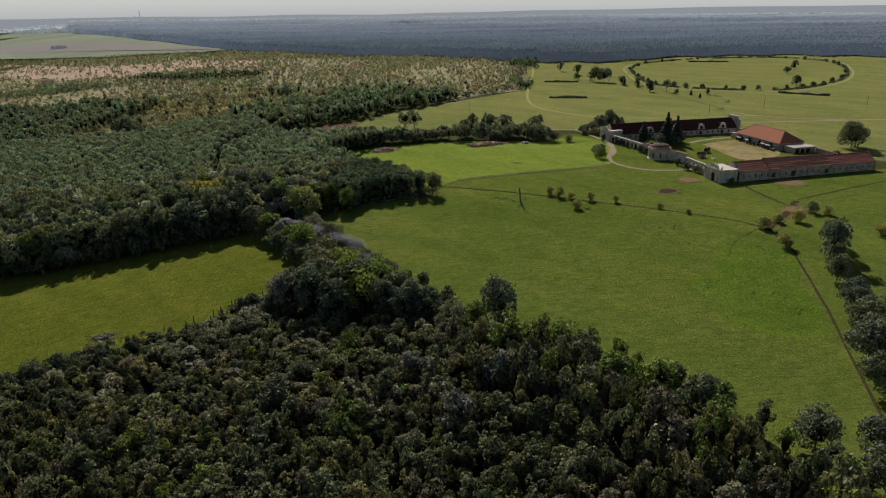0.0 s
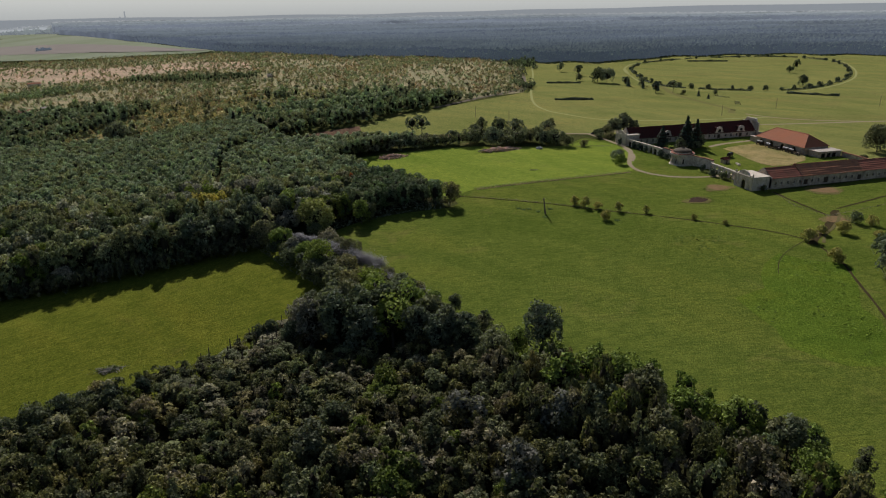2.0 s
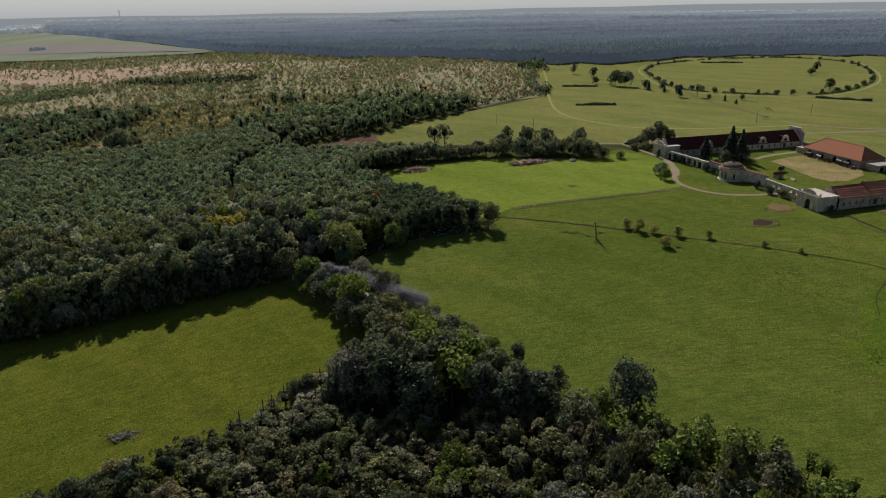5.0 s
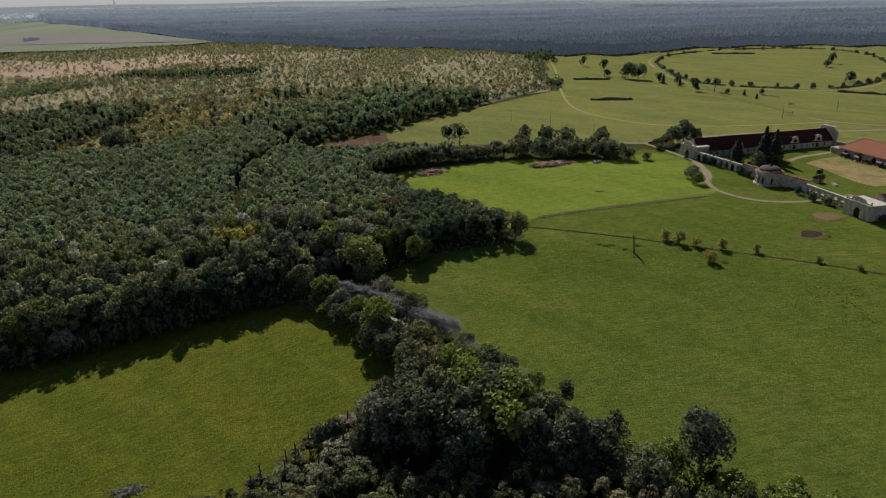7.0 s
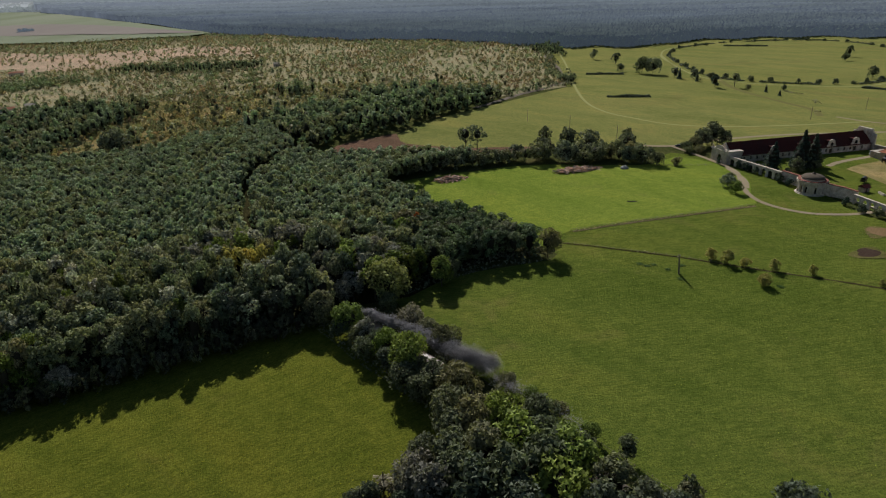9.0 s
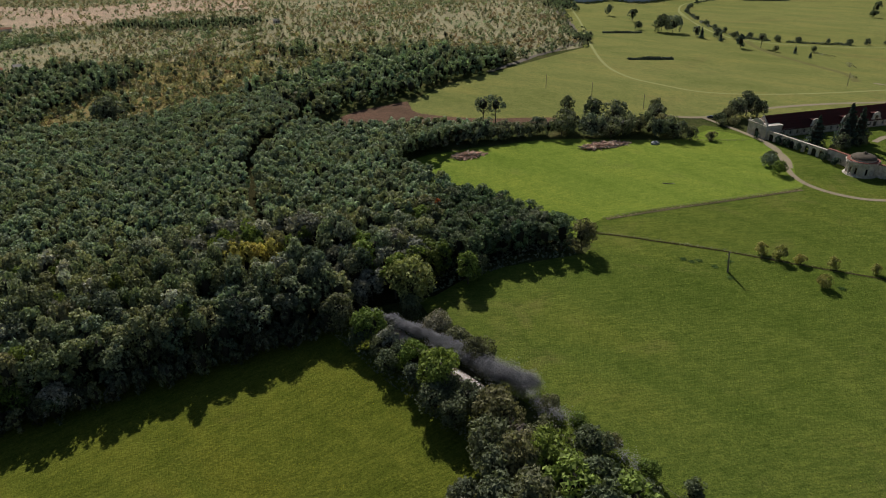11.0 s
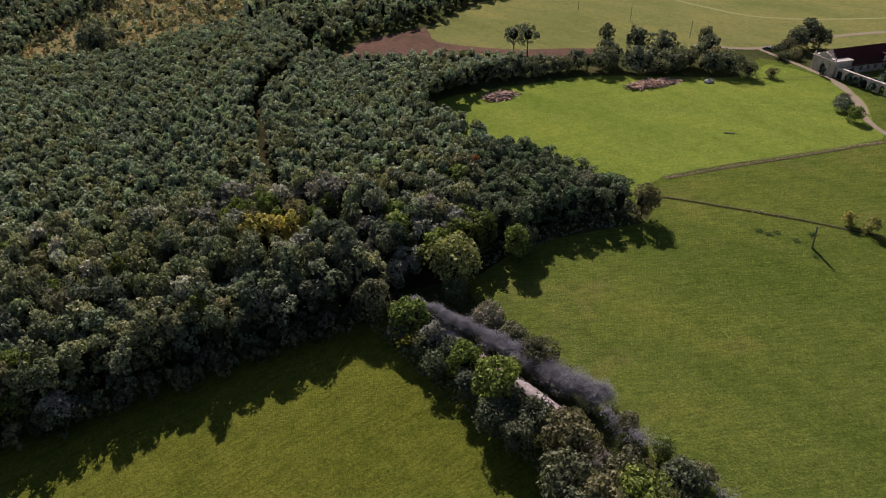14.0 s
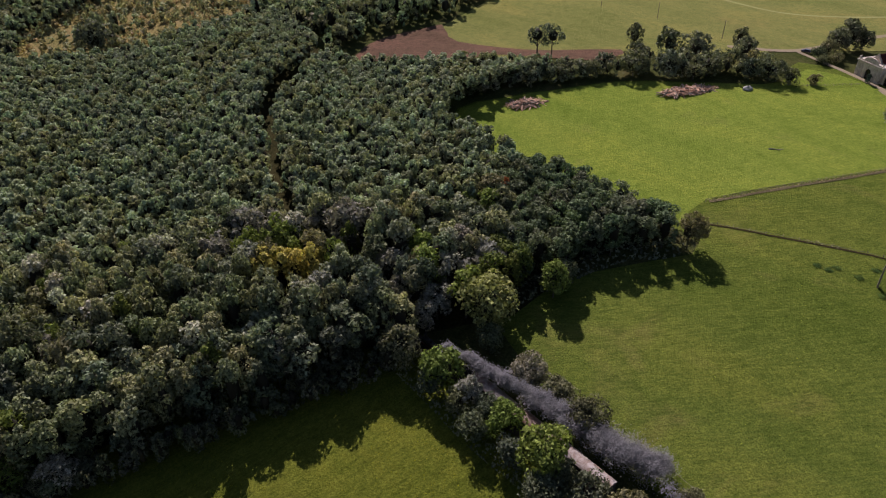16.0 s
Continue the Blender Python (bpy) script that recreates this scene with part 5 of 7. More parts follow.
row_of([(218.5, 362, 6.2, 14.0, PINE * 1.2), (232.5, 359, 7.4, 19.0, PINE * 1.2), (238.6, 358, 5.6, 17.0, PINE * 1.2), (229, 357, 6.0, 13, PINE * 1.2)], "tall dark spruce in the courtyard", name="spruce", category="tree", lod="spruce", group="courtyard spruces")
row_of([(244, 362, 2.6, 4.0, OAK), (226, 352, 2.4, 3.4, OAK), (219, 352, 2.0, 3.2, OLIVE)], "low courtyard shrub under the spruces", name="shrub", category="shrub", lod="bush", group="courtyard shrubs")
row_of([(326, 314, 7.8, 14.5, OAK), (333, 318, 6.0, 12.5, DARK * 1.4)], "large broad-crowned tree behind the stable wing", lod="tall")
row_of([(308, 288, 2.8, 3.6, LIMEY), (302, 300, 2.2, 3.0, OAK)], "green bush behind the stable wing", name="bush", category="bush", lod="bush")


def leafy_row(name, line, width, high, color, label, per_metre=5.0, size=0.8, gap=0.0):
    """A hedge: leaf sprays over a long low body."""
    pts = smooth_line([(*q, 0) for q in line], 2.0)
    V, seen = [], np.random.default_rng(len(pts))
    P, Nn = [], []
    for a, b in zip(pts, pts[1:]):
        if gap and noise.noise(a * 0.05) < gap - 0.5:
            continue
        d = b - a
        side = Vector((-d.y, d.x, 0)).normalized()
        tall = high * (0.75 + 0.5 * noise.noise(a * 0.15))
        for _ in range(max(2, int(d.length * per_metre))):
            t, ang = seen.uniform(), seen.uniform(-0.2, math.pi + 0.2)
            q = a + d * t + side * math.cos(ang) * width / 2
            P.append((q.x, q.y, gz(q.x, q.y) + max(0.1, math.sin(ang)) * tall * seen.uniform(0.7, 1.05)))
            Nn.append((side.x * math.cos(ang), side.y * math.cos(ang), math.sin(ang) + 0.3))
    P, Nn = np.array(P), unit(np.array(Nn))
    V = sprays(seen, P, unit(Nn + 0.4 * seen.normal(size=P.shape)), size)
    ob = new(name, leaf_mesh(name, V, np.arange(len(V)).reshape(-1, 3), color=color))
    return tagged(ob, label, "hedge", kind="stuff")


for a, b in (((300, 713), (334, 700)), ((251, 583), (283, 572)), ((471, 548), (498, 514)), ((610, 905), (660, 880)), ((585, 480), (640, 470))):
    leafy_row("jump_hedge", [a, ((a[0] + b[0]) / 2, (a[1] + b[1]) / 2), b], 3.6, 2.6, DARK * 0.95, "clipped dark hedge standing across the race meadow", 26, 0.8)
leafy_row("oval_hedge", OVAL + OVAL[:1], 3.2, 2.4, DARK * 1.0, "broken low hedge round the oval race track", 8.0, 0.9, gap=0.36)
for i, (hx, hy) in enumerate(OVAL):
    for k in range(3):
        t = (k + 0.2 + 0.5 * float(rng.uniform())) / 3
        nx, ny = OVAL[(i + 1) % len(OVAL)]
        single_tree(hx + (nx - hx) * t, hy + (ny - hy) * t, float(rng.uniform(1.8, 3.4)), float(rng.uniform(2.6, 5.5)), DARK, "dark rounded bush in the hedge round the race track", name="bush", category="bush", lod="bush", group="race track bushes")
leafy_row("avenue_scrub", [(378, 648), (392, 600), (400, 540), (380, 500), (350, 470)], 4.0, 1.6, OLIVE * 1.3, "sparse low scrub beside the wheel track", 6.0, 0.5, gap=0.5)
leafy_row("heath_hedge", [(246, 646), (290, 735), (303, 785), (345, 900), (400, 1050)], 8.0, 4.5, OAK, "ragged hedge between heath and race meadow", 5.0, 1.3, gap=0.45)
leafy_row("meadow_bank_scrub", [(98, 104), (88, 124), (76, 147), (60, 167), (45, 196), (36, 218), (30, 240), (24, 262)], 3.0, 1.5, LIME * 0.9, "tall weeds and brambles on the railway bank", 14, 0.35)
leafy_row("west_bank_scrub", [(16, 222), (10, 238), (4, 252), (-3, 266), (-9, 282), (-14, 294)], 5.0, 2.6, OAK, "shrubs along the shaded railway bank", 16, 0.4)
leafy_row("spur_edge_shrubs", [(16, 303), (38, 308), (55, 310), (67, 307), (70, 315), (60, 333), (44, 354), (38, 376), (31, 396)], 6.0, 4.2, DARK, "dark shrubs round the woodland spur", 14, 0.5)
leafy_row("fence_weeds", [(91, 324), (116, 322.5), (139, 320.5), (173, 319)], 1.5, 0.55, np.array((0.30, 0.255, 0.135)), "pale dry rank grass along the pasture fence", 9, 0.26)
leafy_row("ditch_weeds", [(78, 318.6), (86, 313), (99, 301.4), (114, 287.4), (124, 276.5), (134, 266), (147, 253.3), (157.5, 242), (168, 230), (180, 212)], 1.8, 0.6, OLIVE * 1.2, "rank weeds along the ditch", 6, 0.28, gap=0.62)


def weeds(name, poly, count, color, label, size=0.30, high=0.35):
    """Tufts of coarse grass and thistles standing out of the pasture."""
    s = np.random.default_rng(count)
    xs, ys = [q[0] for q in poly], [q[1] for q in poly]
    x, y = s.uniform(min(xs), max(xs), count * 3), s.uniform(min(ys), max(ys), count * 3)
    fit = np.array([noise.noise(Vector((a * 0.045, b * 0.045, 2.0))) + 0.6 * noise.noise(Vector((a * 0.2, b * 0.2, 6.0))) for a, b in zip(x, y)])
    keep = inside(poly, x, y) & (fit > 0.05)
    x, y = x[keep][:count], y[keep][:count]
    P = np.stack([x, y, ground_z(x, y) + 0.12 + s.uniform(0.05, high, len(x))], 1)
    N = unit(np.stack([s.normal(size=len(x)), s.normal(size=len(x)), np.full(len(x), 3.0)], 1))
    V = sprays(s, P, N, size)
    C = np.repeat(color[None] * s.uniform(0.7, 1.35, (len(x), 1)), 3, 0)
    ob = new(name, leaf_mesh(name, V, np.arange(len(V)).reshape(-1, 3), colors=C))
    return tagged(ob, label, "weeds", kind="stuff")


weeds("pasture_tufts", EAST, 14000, np.array((0.125, 0.155, 0.020)), "coarse grass tufts scattered over the pasture", 0.18, 0.06)
weeds("meadow_tufts", WEST, 9000, np.array((0.11, 0.115, 0.006)), "short stubble tufts over the hay meadow", 0.16, 0.08)
sheet("meadow_lush", [(123, 160), (130, 176), (146, 190), (163, 200), (174, 188), (167, 174), (158, 160), (148, 142), (136, 130), (124, 138)], turf("grass_lush", (0.046, 0.082, 0.012), (0.076, 0.118, 0.016), (0.105, 0.148, 0.022), (0.085, 0.115, 0.016), 0.05, 0.5), 0.13, "lush green damp part of the pasture", 20, 9.0)
weeds("lush_clumps", [(123, 158), (132, 176), (150, 192), (163, 199), (172, 188), (160, 162), (146, 138), (134, 130), (122, 140)], 420, np.array((0.075, 0.118, 0.016)), "lush tussocks in the damp part of the pasture", 0.42, 0.5)
weeds("damp_clumps", [(137, 230), (164, 222), (150, 196), (136, 206)], 160, np.array((0.06, 0.09, 0.014)), "tussocks of rank grass in the pasture", 0.40, 0.4)

# bare patches in the pasture
def patchy(c, a):
    return 0.92 + 0.35 * noise.noise(Vector((c[0] + 1.3 * math.cos(a * 0.3), c[1] + 1.3 * math.sin(a * 0.3), 0.0)))


GRASS_WORN = turf("grass_worn_thin", (0.085, 0.088, 0.024), (0.120, 0.115, 0.036), (0.155, 0.135, 0.055), (0.17, 0.125, 0.07), 0.06, 0.5)
for name, c, r, m, text in (("earth_pink", (195, 278), 5.0, EARTH_PINK, "round bare pinkish earth patch in the pasture"), ("earth_dark", (175, 264), 4.6, EARTH_DARK, "dark brown trodden manure patch"), ("earth_gate", (208, 222), 4.5, EARTH_PINK, "bare pink earth at the paddock gate"), ("earth_yard", (236, 258), 6.0, EARTH_PINK, "trodden bare earth beside the stable wing")):
    sheet(name + "_rim", [(c[0] + r * 1.65 * math.cos(a * 0.3) * patchy(c, a + 2), c[1] + r * 1.3 * math.sin(a * 0.3) * patchy(c, a + 2)) for a in range(21)], GRASS_WORN, 0.22, "thin worn grass round a bare patch", 20, 2.6)
    weeds(name + "_tufts", [(c[0] + r * 1.5 * math.cos(a * 0.3), c[1] + r * 1.25 * math.sin(a * 0.3)) for a in range(21)], 240, np.array((0.085, 0.10, 0.022)), "grass tufts growing into a bare patch", 0.32, 0.12)
    sheet(name, [(c[0] + r * 1.1 * math.cos(a * 0.3) * patchy(c, a), c[1] + r * 0.9 * math.sin(a * 0.3) * patchy(c, a)) for a in range(21)], m, 0.26, text, 20, 1.6)


# ---- the stud farm ----
def facade(bm, length, high, thick, openings, m=None):
    """A wall along x with real openings: (middle, width, sill, spring, arched)."""
    x = 0.0
    for c, w, sill, spring, arched in sorted(openings):
        a, b = c - w / 2, c + w / 2
        if a > x:
            slab(bm, [(x, 0), (a, 0), (a, high), (x, high)], thick, m)
        if sill > 0:
            slab(bm, [(a, 0), (b, 0), (b, sill), (a, sill)], thick, m)
        if arched:
            arc = [(c - w / 2 * math.cos(math.pi * i / 8), spring + w / 2 * math.sin(math.pi * i / 8)) for i in range(9)]
        else:
            arc = [(a, spring), (b, spring)]
        slab(bm, arc + [(b, high), (a, high)], thick, m)
        x = b
    if x < length:
        slab(bm, [(x, 0), (length, 0), (length, high), (x, high)], thick, m)
    return bm


def pane_mesh(w, h, arched):
    bm = bmesh.new()
    pts = [(-w / 2, 0), (w / 2, 0), (w / 2, h)] + ([(w / 2 * math.cos(math.pi * i / 8), h + w / 2 * math.sin(math.pi * i / 8)) for i in range(1, 8)] if arched else []) + [(-w / 2, h)]
    slab(bm, pts, 0.06)
    bmesh.ops.recalc_face_normals(bm, faces=bm.faces)
    me = bpy.data.meshes.new("pane")
    bm.to_mesh(me)
    bm.free()
    me.materials.append(DARK_OPENING)
    return me


def frame_mesh(w, h, material, bar=0.14):
    bm = bmesh.new()
    for p in ((-w / 2 - bar, -0.10, -bar, w / 2 + bar, 0.10, 0), (-w / 2 - bar, -0.06, h, w / 2 + bar, 0.08, h + bar), (-w / 2 - bar, -0.06, 0, -w / 2, 0.08, h), (w / 2, -0.06, 0, w / 2 + bar, 0.08, h), (-0.04, 0.02, 0, 0.04, 0.08, h), (-w / 2, 0.02, h * 0.55, w / 2, 0.08, h * 0.55 + 0.07)):
        box(bm, *p)
    bmesh.ops.recalc_face_normals(bm, faces=bm.faces)
    me = bpy.data.meshes.new("window_frame")
    bm.to_mesh(me)
    bm.free()
    me.materials.append(material)
    return me


MESHES = {}


def window(root, m, w, h, arched=False, name="window"):
    key = (w, h, arched)
    if key not in MESHES:
        MESHES[key] = (pane_mesh(w, h, arched), frame_mesh(w, h, STONE_PALE))
    pane = shared(name, MESHES[key][0], root, m @ Matrix.Translation((0, 0.22, 0)))
    if not arched:
        shared("frame", MESHES[key][1], pane, Matrix.Translation((0, -0.25, 0)), "pale stone surround")
    return pane


def gable_roof(root, length, depth, eave, ridge, material, x0=0.0, y0=0.0, over=0.5, name="roof", label=""):
    """Two slopes with thickness over walls along x."""
    bm = bmesh.new()
    mid = y0 + depth / 2
    low = eave - (ridge - eave) * over / (depth / 2)
    for s in (-1, 1):
        y = mid + s * (depth / 2 + over)
        # a few courses, each a little proud of the one below, with a slightly sagging line
        n, rows = 6, []
        for k in range(n):
            for t, up in ((k / n, 0.19), ((k + 1) / n, 0.12)):
                rows.append([bm.verts.new((x0 + length * j / 12, y + (mid - y) * t, low + (ridge - low) * t + up + 0.10 * noise.noise(Vector((x0 + length * j / 12 * 0.12, t * 4, y))))) for j in range(13)])
        rows.append([bm.verts.new((x0 + length * j / 12, mid, ridge - 0.1)) for j in range(13)])
        rows.insert(0, [bm.verts.new((x0 + length * j / 12, y, low)) for j in range(13)])
        for A, B in zip(rows, rows[1:]):
            for j in range(12):
                bm.faces.new((A[j], A[j + 1], B[j + 1], B[j]))
    bmesh.ops.remove_doubles(bm, verts=bm.verts, dist=0.002)
    roof = part(name, bm, material, root, label)
    part("ridge_tiles", rod(bmesh.new(), (x0, mid, ridge + 0.1), (x0 + length, mid, ridge + 0.1), 0.16, 0.16, 6), material, roof)
    return roof


def gable_wall(bm, depth, eave, top, thick, m, step=0.6):
    slab(bm, [(0, 0), (depth, 0), (depth, eave + step), (depth * 0.86, eave + step), (depth / 2, top), (depth * 0.14, eave + step), (0, eave + step)], thick, m)
    return bm


def long_wing(name, x, y, length, depth, eave, sections, label, wall_material, south_openings, north_openings, dormers=(), end_top=None):
    """A long stable: sections are (from, to, ridge, roof material, roof label)."""
    z = gz(x + length / 2, y)
    root = thing(name, (x, y, z), label, "stable")
    part("wall", facade(bmesh.new(), length, eave, 0.6, south_openings), wall_material, root, "weathered plaster wall facing south")
    part("wall", facade(bmesh.new(), length, eave, 0.6, north_openings, Matrix.Translation((0, depth - 0.6, 0))), wall_material, root)
    cornice = boxed(-0.15, -0.22, eave - 0.35, length + 0.15, -0.002, eave)
    part("cornice", cornice, STONE_PALE, root, "projecting pale cornice")
    plinth = boxed(-0.05, -0.12, -0.4, length + 0.05, -0.003, 0.55)
    part("plinth", plinth, PLASTER_GREY, root)
    for c, w, sill, spring, arched in south_openings:
        if sill > 0:
            window(root, Matrix.Translation((c, 0, sill)), w, spring - sill, arched)
        else:
            bm = bmesh.new()
            box(bm, c - w / 2, 0.35, 0, c - 0.02, 0.45, spring)
            box(bm, c + 0.02, 0.35, 0, c + w / 2, 0.45, spring)
            part("door", bm, WOOD_DARK, root, "dark double stable door")
    for a, b, ridge, material, text in sections:
        gable_roof(root, b - a, depth, eave, ridge, material, a, 0.0, label=text)
    for a, b, ridge, material, text in sections[1:]:
        bm = bmesh.new()
        gable_wall(bm, depth, eave - 0.2, ridge + 0.7, 0.45, Matrix.Translation((a + 0.2, 0, 0)) @ Matrix.Rotation(radians(90), 4, "Z"), 0.3)
        part("fire_wall", bm, ROOF_WORN, root, "low tile-capped dividing wall across the roof")
    for a, top in ((0.0, end_top or sections[0][2] + 0.4), (length - 0.02, end_top or sections[-1][2] + 0.8)):
        bm = bmesh.new()
        gable_wall(bm, depth, eave, top, 0.6, Matrix.Translation((a + (0.6 if a == 0 else 0), 0, 0)) @ Matrix.Rotation(radians(90), 4, "Z"))
        part("gable", bm, wall_material, root, "plastered gable end")
    for c, w, high in dormers:
        bm = bmesh.new()
        arc = [(c - w / 2 * math.cos(math.pi * i / 12), eave + high - w / 2 + w / 2 * math.sin(math.pi * i / 12)) for i in range(13)]
        slab(bm, [(c - w / 2 - 0.7, eave), (c + w / 2 + 0.7, eave), (c + w / 2 + 0.7, eave + 0.5), (c + w / 2, eave + 0.9)] + arc[::-1] + [(c - w / 2, eave + 0.9), (c - w / 2 - 0.7, eave + 0.5)], 0.5, Matrix.Translation((0, -0.12, 0)))
        d = part("dormer", bm, PLASTER_WHITE, root, "white arched dormer gable")
        part("back_roof", boxed(c - w / 2 + 0.2, 0.4, eave, c + w / 2 - 0.2, depth * 0.32, eave + high - 0.7), ROOF_DARK, d)
        shared("pane", pane_mesh(w * 0.42, 0.9, True), d, Matrix.Translation((c, -0.19, eave + 0.4)), "dark lunette window")
    return root


SOUTH = [(x, 1.1, 1.5, 2.9, False) for x in (3, 6.4, 9.8, 13.2, 16.6, 23.5, 27.2, 36, 39.5, 43, 46.5, 55.5, 59, 62.5, 66, 69.5, 73, 76.5)] + [(20.0, 2.4, 0, 2.9, False), (31.5, 2.8, 0, 3.2, False), (51.0, 2.4, 0, 2.9, False)]
NORTHSIDE = [(x, 1.1, 1.5, 2.9, False) for x in range(4, 80, 5)]
long_wing("south_stable", 214.5, 267.2, 80.5, 11.5, 4.9, [(0.6, 17.5, 8.3, ROOF_BROWN, "red-brown worn tiles"), (17.5, 53.0, 8.9, ROOF_WORN, "orange-brown worn tiles"), (53.0, 80, 8.3, ROOF_BROWN, "red-brown worn tiles")], "long stable wing with worn tiled roofs and grey plaster walls", PLASTER_GREY, SOUTH, NORTHSIDE)
WINDOWS = [(x, 1.2, 1.3, 2.9, False) for x in np.arange(4.0, 88, 4.0) if min(abs(x - d) for d in (26, 44, 63, 79)) > 1.7] + [(d, 2.2, 0, 2.9, False) for d in (26, 44, 63, 79)]
long_wing("north_stable", 206.5, 377.5, 90.0, 12.5, 4.0, [(0.6, 89.8, 9.4, ROOF_DARK, "dark maroon tiles")], "long white stable wing with a dark maroon roof and arched dormers", PLASTER_WHITE, WINDOWS, NORTHSIDE, [(26, 4.4, 3.6), (44, 4.4, 3.6), (63, 4.6, 3.8), (79, 4.6, 3.8)])


def gate_block(x, y, w, d, high, label):
    """Corner pavilion whose west front has a tall arch, pilasters and a curved pediment."""
    root = thing("corner_pavilion", (x, y, gz(x, y) - 0.1), label, "pavilion", "corner pavilions")
    west = Matrix.Translation((0.0, d, 0)) @ Matrix.Rotation(radians(-90), 4, "Z")
    part("front_wall", facade(bmesh.new(), d, high, 0.7, [(d / 2, 2.8, 0, 3.0, True)], west), PLASTER_WHITE, root, "weathered white front with a tall arch")
    part("back_wall", facade(bmesh.new(), d, high, 0.6, [], west @ Matrix.Translation((0, w - 0.6, 0))), PLASTER_GREY, root)
    for yy in (0.0, d - 0.6):
        part("side_wall", boxed(0.7, yy, 0, w - 0.6, yy + 0.6, high), PLASTER_WHITE, root)
    part("roof", boxed(0.5, 0.5, high - 0.6, w - 0.5, d - 0.5, high - 0.35), FLAT_ROOF, root, "sunken flat roof")
    shared("arch_door", pane_mesh(2.8, 3.0, True), root, west @ Matrix.Translation((d / 2, 0.5, 0)), "dark arched doorway")
    for yy in (0.5, 2.6, d - 3.3, d - 1.2):
        part("pilaster", boxed(-0.22, yy, 0, -0.003, yy + 0.7, high - 0.5), STONE_PALE, root)
    part("cornice", boxed(-0.5, -0.3, high, w + 0.2, d + 0.3, high + 0.4), STONE_PALE, root, "projecting pale cornice")
    bm = bmesh.new()
    arc = [(d / 2 - 3.4 * math.cos(math.pi * i / 10), 0.4 + 1.7 * math.sin(math.pi * i / 10)) for i in range(11)]
    slab(bm, [(0.2, 0.4), (0.2, 0.9)] + [(p, q + 0.5) for p, q in arc] + [(d - 0.2, 0.9), (d - 0.2, 0.4)], 0.6, west @ Matrix.Translation((0, -0.1, high)))
    part("pediment", bm, PLASTER_WHITE, root, "curved plaster pediment")
    for yy in (0.0, d - 0.9):
        lathe_bm = lathe(bmesh.new(), [(0.35, 0), (0.35, 0.3), (0.18, 0.45), (0.42, 0.9), (0.28, 1.25), (0.1, 1.45)], 10, 0.3, yy + 0.45)
        bmesh.ops.translate(lathe_bm, verts=lathe_bm.verts, vec=(0, 0, high + 0.4))
        part("urn", lathe_bm, STONE_PALE, root)
    return root


gate_block(205.0, 267.4, 9.2, 12.5, 6.2, "decayed white corner pavilion with arch and curved pediment")
gate_block(203.6, 377.0, 9.0, 12.5, 6.4, "white corner pavilion with arch and curved pediment at the stable")


def arcade(points, bays, high, label, shaded_bays=()):
    """A row of round arches on square piers, each bay a piece of its own."""
    (x0, y0), (x1, y1) = points
    length = math.hypot(x1 - x0, y1 - y0)
    root = thing("arcade", pose(x0, y0, gz(x0, y0) - 0.3, 0, 0, math.degrees(math.atan2(y1 - y0, x1 - x0))), label, "arcade", "arcades")
    w = length / bays
    me = None
    for i in range(bays):
        if me is None:
            bm = facade(bmesh.new(), w, high, 0.8, [(w / 2, w * 0.66, 0, high * 0.56, True)])
            me = part("arch", bm, PLASTER_WHITE, root).data
        else:
            shared("arch", me, root, Matrix.Translation((i * w, 0, 0)))
        # A black panel stands for the shade seen through these arches.
        if i in shaded_bays:
            part("infill", boxed(i * w + w * 0.2, 0.35, 0, i * w + w * 0.8, 0.5, high * 0.72), DARK_OPENING, root, "black panel for the shade behind an arch")
        bm = boxed(i * w - 0.35, -0.12, high * 0.52 - 0.15, i * w + 0.35, -0.003, high * 0.52 + 0.15)
        part("impost", bm, STONE_PALE, root)
    part("coping", boxed(-0.1, -0.15, high, length + 0.1, 0.95, high + 0.28), STONE_PALE, root, "pale stone coping")
    return root


arcade(((211.2, 280.5), (212.4, 307.0)), 7, 4.4, "white plaster arcade of round arches with pale coping")
arcade(((208.3, 344.5), (205.4, 376.5)), 8, 4.6, "long white plaster arcade of round arches with dark shrubs", shaded_bays=(0, 1, 4, 5, 6, 7))


def wall_run(name, points, high, thick, material, coping, label):
    """A plain wall along a line, with a coping."""
    root = thing(name, (points[0][0], points[0][1], gz(*points[0]) - 0.3), label, "wall")
    for (x0, y0), (x1, y1) in zip(points, points[1:]):
        length = math.hypot(x1 - x0, y1 - y0)
        m = Matrix.Translation((x0 - points[0][0], y0 - points[0][1], 0)) @ Matrix.Rotation(math.atan2(y1 - y0, x1 - x0), 4, "Z")
        part("panel", slab(bmesh.new(), [(0, 0), (length + 0.02, 0), (length + 0.02, high), (0, high)], thick, m), material, root)
        part("coping", slab(bmesh.new(), [(-0.05, high), (length + 0.07, high), (length + 0.07, high + 0.3), (-0.05, high + 0.3)], thick + 0.3, m @ Matrix.Translation((0, -0.15, 0))), coping, root, "coping course")
    return root


